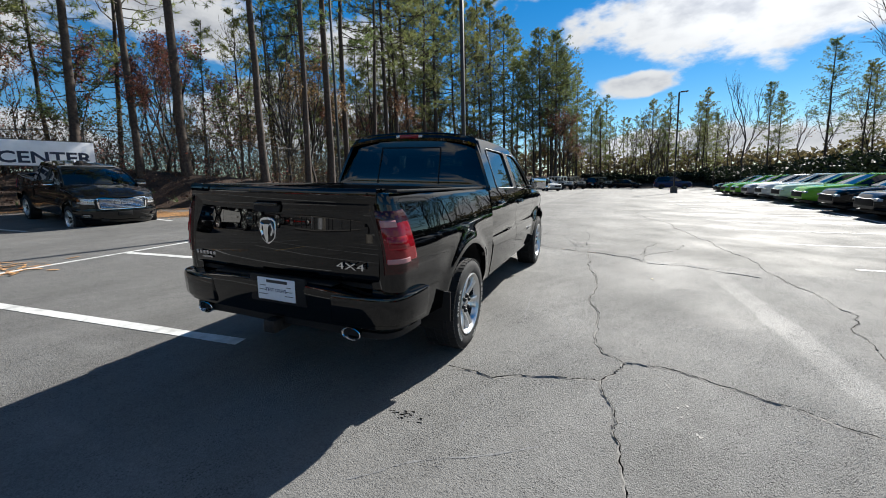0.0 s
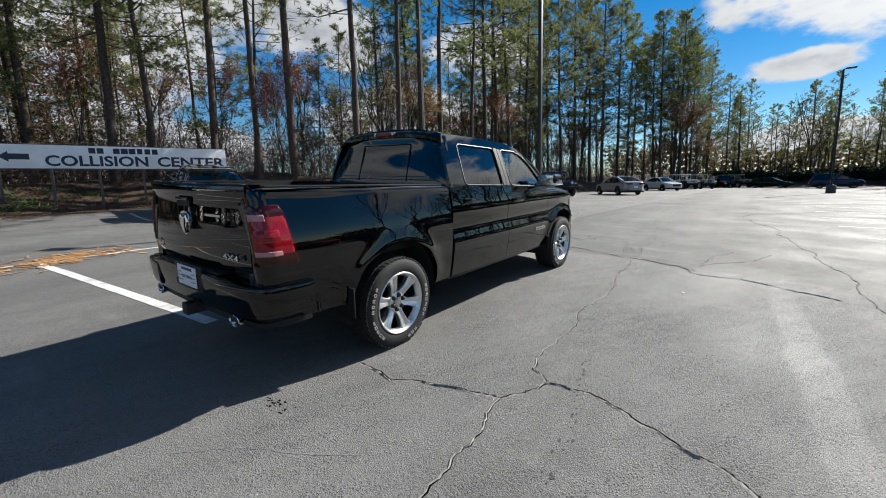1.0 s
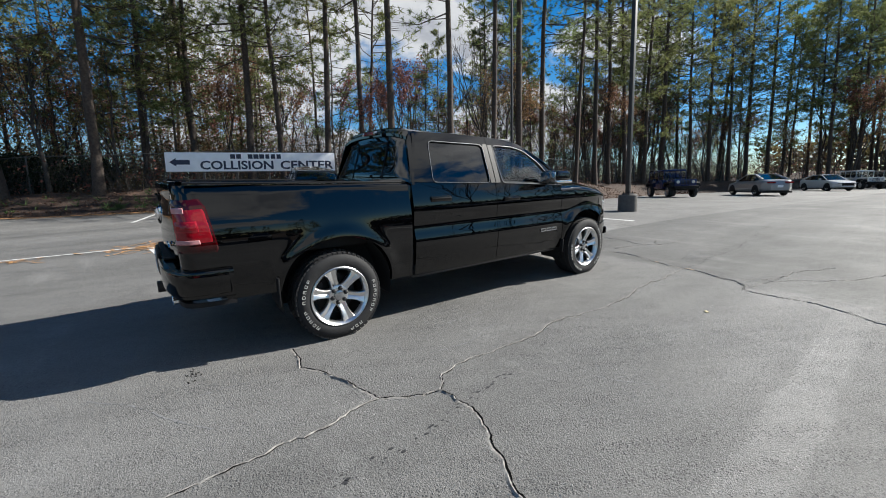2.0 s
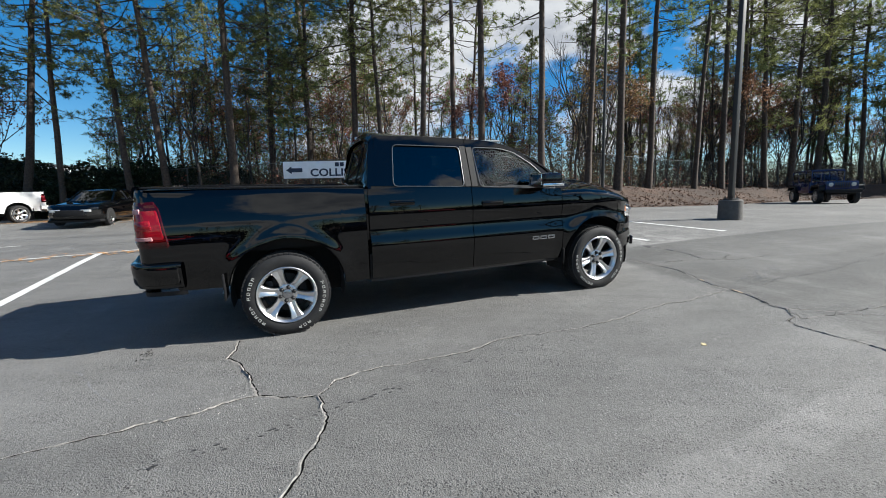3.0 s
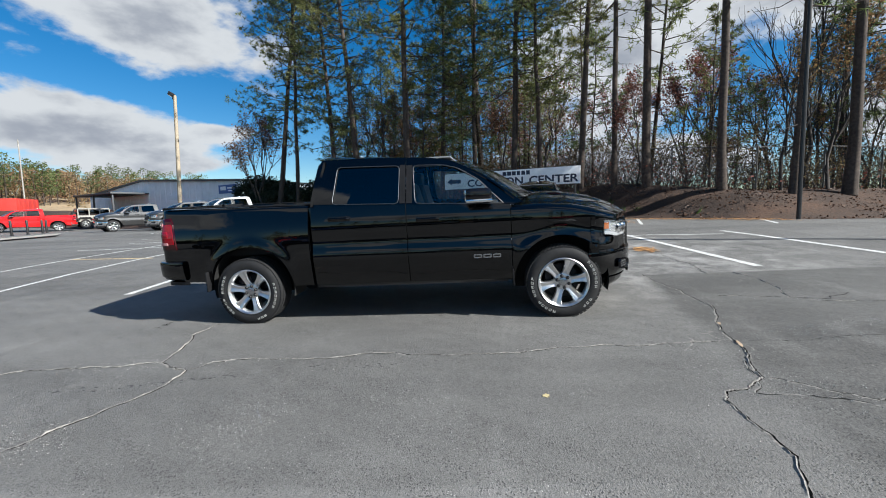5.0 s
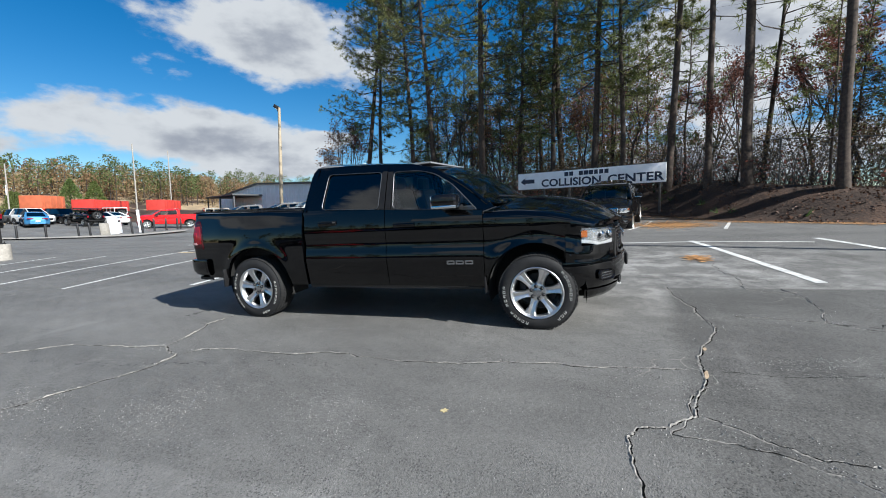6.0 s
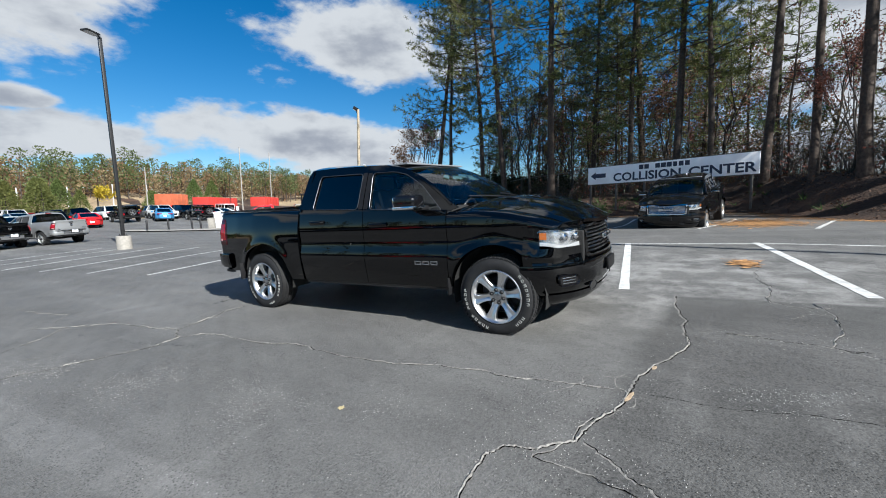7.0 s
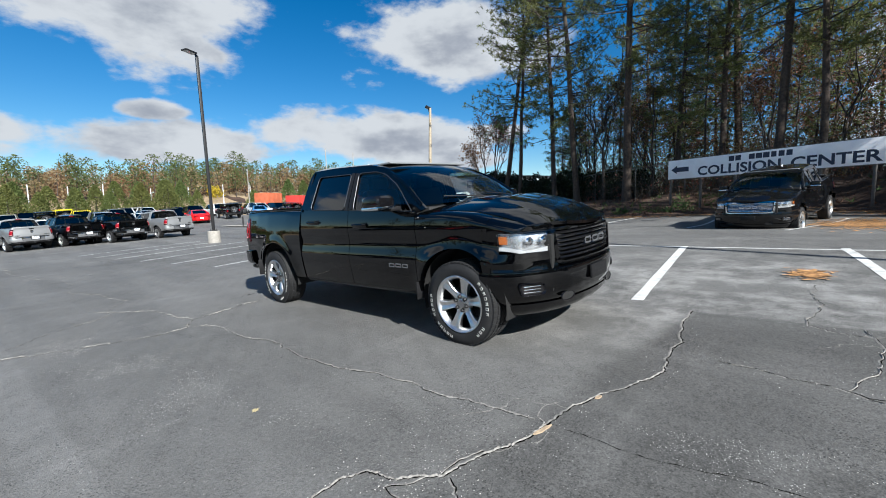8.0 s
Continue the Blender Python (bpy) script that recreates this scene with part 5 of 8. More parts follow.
            z += 0.018 * (smooth(0.62, 0.52, abs(u)) - smooth(0.30, 0.2, abs(u)) * 0.6) * smooth(0.0, 0.15, t) * smooth(1.0, 0.8, t)
            row.append((u * edge(y), y, z))
        rows.append(row)
    hood = part("bonnet", hem(grid(rows), (0, 0, -0.03)), P, root, "gloss black bonnet with raised shoulders")
    def hood_z(x, y):
        u = abs(x) / edge(y)
        return lerp(curve(y, HOOD_C), curve(y, HOOD_E), u ** 2.6) + 0.018 * (smooth(0.62, 0.52, u) - smooth(0.30, 0.2, u) * 0.6)
    bm = grid([[(lerp(0.34, 0.46, i / 4), lerp(3.56, 3.76, j / 6), hood_z(lerp(0.34, 0.46, i / 4), lerp(3.56, 3.76, j / 6)) + 0.001 + 0.010 * smooth(0, 3, j) * smooth(6.5, 4, j)) for i in range(5)] for j in range(7)])
    both("bonnet_vent", hem(bm, (0, 0, -0.03)), M["gloss_plastic"], hood)
    rows = []
    for y in columns(3.136, 4.02, 0.04):
        zt = curve(y, HOOD_E)
        zb = arch_z(y, 0.46 if y < 3.6 else 0.50)
        zs = zt - 0.075
        if y > 3.95:
            pass
        col = [(side_x(y, lerp(zb, zs, k / 16)), y, lerp(zb, zs, k / 16)) for k in range(17)]
        x = col[-1][0]
        xe = edge(y) + 0.006
        for a in (18, 36, 54, 72, 90):
            col.append((x - (x - xe) * (1 - math.cos(radians(a))), y, zs + (zt - zs - 0.004) * math.sin(radians(a))))
        rows.append(col)
    both("front_wing", hem(grid(rows), (-0.04, 0, 0)), P)
    # forward of the wing: the corner over and round the head lamp
    rim = [(edge(y), y, curve(y, HOOD_E)) for y in [lerp(3.97, 4.30, k / 12) for k in range(12)]]
    for k in range(11):
        u = lerp(1.0, 0.80, k / 10)
        y = 4.555 - 0.25 * u ** 2.2
        rim.append((u * edge(y), y, lerp(curve(y, HOOD_C), curve(y, HOOD_E), u ** 2.6)))
    rim = [Vector(q) for q in rim]
    stations = nose_points(0.55, 0.984)[::-1]
    rows = []
    for i, p in enumerate(stations):
        f = i / (len(stations) - 1)
        s = f * (len(rim) - 1)
        B = rim[int(s)].lerp(rim[min(int(s) + 1, len(rim) - 1)], s % 1) + Vector((0.004 * (1 - f), 0.004 * f, -0.004))
        low = lerp(1.046, 1.026, smooth(0.15, 0.8, f))
        zs = max(low + 0.006, lerp(1.112, low + 0.012, smooth(0.0, 0.55, f)))
        A = Vector(nose_at(p, zs))
        col = [nose_at(p, low), nose_at(p, (low + zs) / 2), tuple(A)]
        for a in (12, 24, 36, 48, 60, 75, 90):
            c, sn = 1 - math.cos(radians(a)), math.sin(radians(a))
            col.append((lerp(A.x, B.x, c), lerp(A.y, B.y, c), lerp(zs, max(B.z, zs + 0.002), sn)))
        rows.append(col)
    both("wing_tip", grid(rows), P)
    # below the head lamp
    rows = []
    for p in nose_points(0.52, 0.984)[::-1]:
        zb = 0.50 if p[1] < 4.05 else 0.70
        rows.append([nose_at(p, lerp(zb, 0.862, k / 6), 0.002) for k in range(7)])
    both("lamp_skirt", hem(grid(rows), (-0.02, -0.02, 0)), P)
    rows = [[nose_at(p, lerp(0.85, 1.05, k / 4), 0.001) for k in range(5)] for p in nose_points(0.947, 0.984)]
    both("wing_corner", grid(rows), P)
    # -- head lamps
    st = nose_points(0.585, 0.957)
    def lamp_z(p):
        t = (p[0] - 0.585) / 0.372
        return lerp(0.846, 0.886, smooth(0.6, 1.0, t)), lerp(1.030, 1.048, t)
    backing = grid([[nose_at(p, lerp(*lamp_z(p), k / 5), -0.035) for k in range(6)] for p in st])
    lamps = both("head_lamp", backing, M["lamp_back"], label="clear head lamp with an amber side")
    for k, l in enumerate(lamps):
        put = (lambda bm: bm) if k == 0 else mirrored
        lens = part("lens", put(grid([[nose_at(p, lerp(*lamp_z(p), j / 5), 0.006 if 0 < j < 5 else -0.004) for j in range(6)] for p in st])), M["lens_clear"], l)
        lens.visible_shadow = False
        strip = [[nose_at(p, z, -0.012) for z in (lamp_z(p)[0] + 0.006, lamp_z(p)[0] + 0.022, lamp_z(p)[0] + 0.036 + 0.02 * smooth(0.8, 0.62, p[0]))] for p in st[1:]]
        part("day_strip", put(grid(strip)), M["lamp_white"], l, "white daytime light bar")
        strip = [[nose_at(p, z, -0.014) for z in (lamp_z(p)[1] - 0.014, lamp_z(p)[1] - 0.005)] for p in st[1:]]
        part("brow_strip", put(grid(strip)), M["lamp_white"], l)
        am = [p for p in st if p[0] > 0.915]
        part("amber_marker", put(grid([[nose_at(p, lerp(0.945, 1.012, j / 2), -0.014) for j in range(3)] for p in am])), M["amber"], l)
        for px in (0.67, 0.79):
            c = nose_at(min(st, key=lambda q: abs(q[0] - px)), 0.958, -0.012)
            bm = bmesh.new()
            bmesh.ops.create_uvsphere(bm, u_segments=16, v_segments=10, radius=0.046, matrix=Matrix.Translation(c) @ Matrix.Diagonal((1.25, 0.5, 0.82, 1)))
            part("projector", put(bm), M["chrome"], l)
    # -- grille
    G = [(-0.575, 1.045), (0.575, 1.045), (0.58, 0.98), (0.55, 0.76), (0.50, 0.735), (-0.50, 0.735), (-0.55, 0.76), (-0.58, 0.98)]
    def face(u, v, out=0.0):
        x, y, z = nose_at((abs(u), curve(abs(u), NOSE_PLAN)), v, out)
        return (math.copysign(x, u), y, z)
    bezel = "chrome" if chrome_front else "gloss_plastic"
    inner = [(u * 0.965, lerp(0.9, v, 0.88)) for u, v in G]
    gr = part("grille", pane(rounded(G, 0.03), lambda u, v: face(u, v, -0.07), 8), M["plastic"], root, "black slatted grille")
    part("grille_surround", hem(ring_panel([(u * 1.03, lerp(0.9, v, 1.06)) for u, v in G], inner, lambda u, v: face(u, v, 0.008), 3), (0, -0.06, 0)), M["chrome"] if chrome_front else P, gr)
    for k in range(7):
        z = 0.782 + 0.037 * k
        half = table(z, ((0.76, 0.515), (0.98, 0.545), (1.03, 0.54)))
        row = [[face(lerp(-half, half, i / 24), z + dz, o) for dz, o in ((-0.010, -0.05), (-0.011, -0.014), (0.0, -0.006), (0.010, -0.016), (0.011, -0.05))] for i in range(25)]
        part("grille_bar", grid(row), M["chrome" if chrome_front and k in (2, 4) else "gloss_plastic"], gr)
    for j in (-1, 0, 1):
        x = 0.145 * j
        bx = frame_piece(0.12, 0.064, 0.017, 0.014, pose(x, face(x, 0.90)[1] + 0.004, 0.90, 90, 0, 180))
        part("grille_badge", bx, M["chrome"], gr, "plain chrome badge piece")
    # -- front bumper
    rows = []
    for p in nose_points(0.0, 0.984)[::-1]:
        sq = smooth(0.93, 1.0, p[0])
        rows.append([nose_at(p, z, o) for z, o in ((0.40, -0.03), (0.43, 0.0), (0.50, 0.008), (0.58, 0.010), (0.66, 0.012), (0.70, 0.008), (0.715, -0.01), (0.722, -0.05))])
    full = rows + [[(-x, y, z) for x, y, z in c] for c in rows[-2::-1]]
    fb = part("front_bumper", hem(grid(full), (0, -0.03, 0)), M["chrome"] if chrome_front else P, root, "front bumper with slim fog lamps")
    rows = [[nose_at(p, z, o) for z, o in ((0.285, -0.06), (0.30, -0.02), (0.35, 0.005), (0.405, 0.0))] for p in nose_points(0.0, 0.925)[::-1]]
    full = rows + [[(-x, y, z) for x, y, z in c] for c in rows[-2::-1]]
    part("air_dam", hem(grid(full), (0, -0.03, 0)), P, fb)
    for s in (0, 1):
        put = mirrored if s else (lambda bm: bm)
        fog_c = nose_at((0.79, 4.34), 0.55, 0.02)
        Q = Matrix.Translation(fog_c) @ Matrix.Rotation(radians(-38), 4, "Z") @ Matrix.Rotation(radians(90), 4, "X")
        outl = rounded([(-0.115, 0.045), (0.10, 0.06), (0.125, 0.03), (0.105, -0.055), (-0.10, -0.055), (-0.13, -0.02)], 0.03)
        ring = [(u * 0.80, v * 0.74) for u, v in outl]
        rb = grid([[(u, v, 0.0) for u, v in outl], [(u, v, -0.022) for u, v in [(a * 0.95, b * 0.93) for a, b in outl]], [(u, v, -0.004) for u, v in ring]], close=True)
        rb.transform(Q)
        fog = part("fog_lamp", put(rb), M["gloss_plastic"], fb, "gloss black fog lamp surround")
        fb2 = prism(ring, 0.008, Q @ pose(0, 0, -0.006))
        part("fog_lens", put(fb2), M["gloss_plastic"], fog)
        for kk in range(3):
            part("fog_bar", put(box((0, -0.026 + kk * 0.026, -0.008), (0.15, 0.007, 0.006), 0.002, m=Q)), M["chrome" if kk == 2 else "satin_chrome"], fog)
        hook_c = nose_at((0.45, 4.52), 0.435, 0.012)
        hq = Matrix.Translation(hook_c) @ Matrix.Rotation(radians(-8), 4, "Z")
        pts = [hq @ Vector((0.095 * math.cos(a), 0.0, 0.042 * math.sin(a))) for a in [math.tau * i / 20 for i in range(21)]]
        part("tow_ring", put(tube(pts, 0.007, 6, ends=False)), M["gloss_plastic"], fb)
        part("tow_recess", put(prism(rounded([(-0.085, 0.034), (0.085, 0.034), (0.085, -0.034), (-0.085, -0.034)], 0.03), 0.01, hq @ pose(0, 0, 0, 90, 0, 0))), M["liner"], fb)
    part("plate_bracket", box((0, 4.585, 0.60), (0.34, 0.03, 0.13), 0.015), M["plastic"], fb)
    # -- wheels, wells, underbody
    for y, z in ((0.0, TYRE_R - 0.008), (WHEEL_BASE, TYRE_R - 0.012)):
        for s in (-1, 1):
            wheel(root, s * 0.853, y, z, 17 if y == 0 else 41)
    for yc, zc, r in (REAR_ARCH, FRONT_ARCH):
        arc = [(yc + (r - 0.01) * math.cos(a), zc + (r - 0.01) * math.sin(a)) for a in [lerp(-0.25, math.pi + 0.25, i / 24) for i in range(25)]]
        bm = grid([[(x, y, z) for y, z in arc] for x in (0.62, 0.80, 0.925)])
        own = bmesh.new()
        own.faces.new([own.verts.new((0.62, y, z)) for y, z in arc])
        join(bm, own)
        both("wheel_well", bm, M["liner"], label="black wheel well lining")
    bm = box((0.0, 1.7, 0.52), (1.2, 5.2, 0.16), 0.03)
    box((0, 2.0, 0.66), (1.7, 2.2, 0.16), 0.02, bm)
    box((0, 3.9, 0.75), (1.25, 1.1, 0.5), 0.02, bm)
    box((0, -0.9, 0.72), (1.2, 0.55, 0.16), 0.02, bm)
    part("underbody", bm, M["liner"], root)
    for y in (0.0, WHEEL_BASE):
        part("axle", tube([(-0.75, y, 0.39), (-0.1, y, 0.40), (0.1, y, 0.40), (0.75, y, 0.39)], 0.06, 10, taper=[0.05, 0.1, 0.1, 0.05]), M["steel_dark"], root)
    for s in (0, 1):
        put = mirrored if s else (lambda bm: bm)
        part("mud_flap", put(box((0.88, -0.525, 0.53), (0.24, 0.015, 0.24), 0.005)), M["plastic"], root)
        part("mud_flap", put(box((0.90, 3.135, 0.47), (0.2, 0.015, 0.18), 0.005)), M["plastic"], root)
    # -- cabin
    bm = box((0, 2.92, 1.13), (1.50, 0.44, 0.24), 0.06, seg=3)
    box((0.40, 2.86, 1.27), (0.42, 0.3, 0.08), 0.03, bm)
    part("dashboard", bm, M["interior"], root)
    part("cabin_floor", box((0, 1.95, 0.68), (1.75, 2.2, 0.06)), M["interior"], root)
    part("console", box((0, 2.35, 0.90), (0.32, 0.9, 0.36), 0.04), M["interior"], root)
    part("headliner", box((0, 1.75, 1.845), (1.30, 1.45, 0.02), 0.008), M["grey_leather"], root)
    for s in (-1, 1):
        seat = part("front_seat", box((s * 0.40, 2.30, 0.92), (0.52, 0.54, 0.20), 0.07, seg=3), M["leather"], root, "black leather front seat")
        part("seat_back", box((0, 0, 0), (0.50, 0.15, 0.66), 0.06, m=Matrix.Translation((s * 0.40, 2.00, 1.24)) @ Matrix.Rotation(radians(14), 4, "X"), seg=3), M["leather"], seat)
        part("headrest", box((s * 0.40, 1.91, 1.64), (0.27, 0.10, 0.18), 0.045, seg=3), M["leather"], seat)
        rest = part("rear_headrest", box((s * 0.45, 0.98, 1.53), (0.26, 0.09, 0.16), 0.04, seg=3), M["leather"], root)
    bench = part("rear_bench", box((0, 1.30, 0.92), (1.5, 0.5, 0.18), 0.06, seg=3), M["leather"], root, "black leather rear bench")
    part("bench_back", box((0, 0, 0), (1.5, 0.14, 0.62), 0.05, m=Matrix.Translation((0, 1.03, 1.2)) @ Matrix.Rotation(radians(10), 4, "X"), seg=3), M["leather"], bench)
    ring = [Matrix.Translation((-0.40, 2.66, 1.20)) @ Matrix.Rotation(radians(68), 4, "X") @ Vector((0.185 * math.cos(math.tau * i / 24), 0.185 * math.sin(math.tau * i / 24), 0)) for i in range(25)]
    sw = part("steering_wheel", tube(ring, 0.016, 8, ends=False), M["leather"], root)
    bm = box((0, 0, 0), (0.34, 0.05, 0.03), 0.012, m=Matrix.Translation((-0.40, 2.66, 1.20)) @ Matrix.Rotation(radians(68), 4, "X"))
    box((0, 0, 0), (0.14, 0.12, 0.05), 0.02, m=Matrix.Translation((-0.40, 2.66, 1.19)) @ Matrix.Rotation(radians(68), 4, "X"), bm=bm)
    part("wheel_hub", bm, M["interior"], sw)
    part("column", tube([(-0.40, 2.70, 1.25), (-0.40, 2.95, 1.13)], 0.04, 8), M["interior"], sw)
    part("rear_view_mirror", box((0, 2.70, 1.72), (0.24, 0.03, 0.07), 0.02), M["gloss_plastic"], root)
    return root


truck = thing("pickup_truck", "gloss black crew-cab pickup with polished six-spoke wheels on asphalt", "pickup truck", LOT @ Matrix.Translation((-0.05, 0, 0)) @ Matrix.Diagonal((1.05, 1, 1, 1)))
build_pickup(truck, M["black_paint"])


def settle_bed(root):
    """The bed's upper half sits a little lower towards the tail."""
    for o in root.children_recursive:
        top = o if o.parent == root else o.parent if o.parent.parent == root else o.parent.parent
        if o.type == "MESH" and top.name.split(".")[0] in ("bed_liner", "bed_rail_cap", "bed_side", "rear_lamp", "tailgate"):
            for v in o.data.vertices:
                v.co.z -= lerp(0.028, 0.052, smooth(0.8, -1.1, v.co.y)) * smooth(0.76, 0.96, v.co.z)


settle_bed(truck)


# ---- other vehicles ----
PAINTS = {
    "graphite": paint("graphite paint", (0.004, 0.0042, 0.005), 0.1), "white": paint("white paint", (0.60, 0.60, 0.595)), "grey": paint("grey metallic paint", (0.040, 0.040, 0.041), 0.5),
    "silver": paint("silver paint", (0.30, 0.305, 0.31), 0.6), "black": M["black_paint"], "navy": paint("navy paint", (0.010, 0.022, 0.085)), "green": paint("lime green paint", (0.16, 0.42, 0.03)),
    "red": paint("red paint", (0.5, 0.012, 0.014)), "blue": paint("bright blue paint", (0.05, 0.22, 0.45), 0.3), "olive": paint("olive grey paint", (0.14, 0.15, 0.13)),
    "yellow": paint("yellow paint", (0.75, 0.55, 0.02)), "tan": paint("grey tan paint", (0.3, 0.29, 0.26)), "mint": paint("pale green paint", (0.55, 0.66, 0.52)),
}


def repaint(ob, colour, chrome=()):
    """A copy keeps its meshes; only the paint slot of each painted part changes."""
    for o in ob.children_recursive:
        if o.type == "MESH" and o.material_slots:
            base = o.name.split(".")[0]
            if o.material_slots[0].material == M["black_paint"] or base in chrome:
                o.material_slots[0].link = "OBJECT"
                o.material_slots[0].material = M["chrome"] if base in chrome else PAINTS[colour]
    return ob


def parked_pickup(colour, x, y, turn, label, chrome=(), scale=1.0):
    ob = copy_thing(truck, (Matrix.Translation((0, 0, 0.0)) @ on_lot(x, y, turn)) @ Matrix.Scale(scale, 4))
    ob.scale = (1.05 * scale, scale, scale)
    ob["label"] = label
    return repaint(ob, colour, chrome)


CHROME_FRONT = ("front_bumper", "grille_surround", "rear_bumper")
parked_pickup("graphite", -16.1, 5.35, -99.8, "dark grey heavy pickup with bright grille bars, parked", ("grille_surround", "grille_bar"), 1.03)
parked_pickup("white", -21.0, -12.9, -124, "white crew-cab pickup with chrome bumper, parked on the lot", CHROME_FRONT, 1.04)
parked_pickup("grey", -23.1, -17.45, -124, "grey metallic crew-cab pickup with chrome grille, parked", CHROME_FRONT)
parked_pickup("grey", -24.0, -22.3, -124, "grey metallic crew-cab pickup with chrome grille, parked", CHROME_FRONT)
for colour, x, y in (("silver", 2.45, -30.1), ("black", -0.05, -30.0), ("black", -2.3, -28.6), ("silver", -4.95, -28.5)):
    parked_pickup(colour, x, y, -168, f"{colour} pickup truck with chrome rear bumper in a row", CHROME_FRONT)


def simple_wheel_meshes():
    prof = [(-0.1, 0.2), (-0.11, 0.29), (-0.08, 0.33), (0.08, 0.33), (0.11, 0.29), (0.1, 0.215)]
    t = mesh_of("wheel", lathe(prof, 28))
    t.materials.append(M["rubber"])
    bm = lathe([(0.1, 0.22), (0.085, 0.205), (0.02, 0.2)], 28)
    for k in range(5):
        q = Matrix.Rotation(math.tau * k / 5, 4, "X")
        box((0.075, 0, 0.11), (0.03, 0.055, 0.2), 0.008, bm, q)
    lathe([(0.06, 0.06), (0.1, 0.055), (0.105, 0.0001)], 16, bm)
    r = mesh_of("rim", bm)
    r.materials.append(M["alloy"])
    d = mesh_of("brake", lathe([(0.015, 0.215), (0.016, 0.0001)], 20))
    d.materials.append(M["alloy_dark"])
    return t, r, d


SIMPLE_WHEEL = simple_wheel_meshes()
CAR_KINDS = {
    #        length width height  axle front/rear   belt stations (y, z)                                                               greenhouse: rear base, rear roof, front roof, front base
    "sedan": (4.85, 1.84, 1.45, 1.42, -1.40, ((-2.42, 0.62), (-2.36, 0.97), (-1.75, 1.06), (-0.9, 1.01), (0.9, 0.97), (1.25, 0.95), (2.15, 0.80), (2.42, 0.58)), (-1.85, -0.75, 0.25, 1.2)),
    "coupe": (5.0, 1.92, 1.44, 1.48, -1.46, ((-2.5, 0.66), (-2.44, 1.06), (-1.9, 1.10), (-0.9, 1.02), (0.7, 1.0), (1.1, 0.99), (2.2, 0.90), (2.46, 0.76), (2.5, 0.56)), (-1.95, -0.95, 0.0, 0.85)),
    "suv": (4.8, 1.92, 1.74, 1.45, -1.42, ((-2.4, 0.62), (-2.36, 1.02), (-2.0, 1.10), (0.9, 1.08), (1.2, 1.08), (2.1, 0.98), (2.36, 0.84), (2.4, 0.6)), (-2.25, -1.85, 0.15, 1.15)),
}
CAR_PARTS = {}


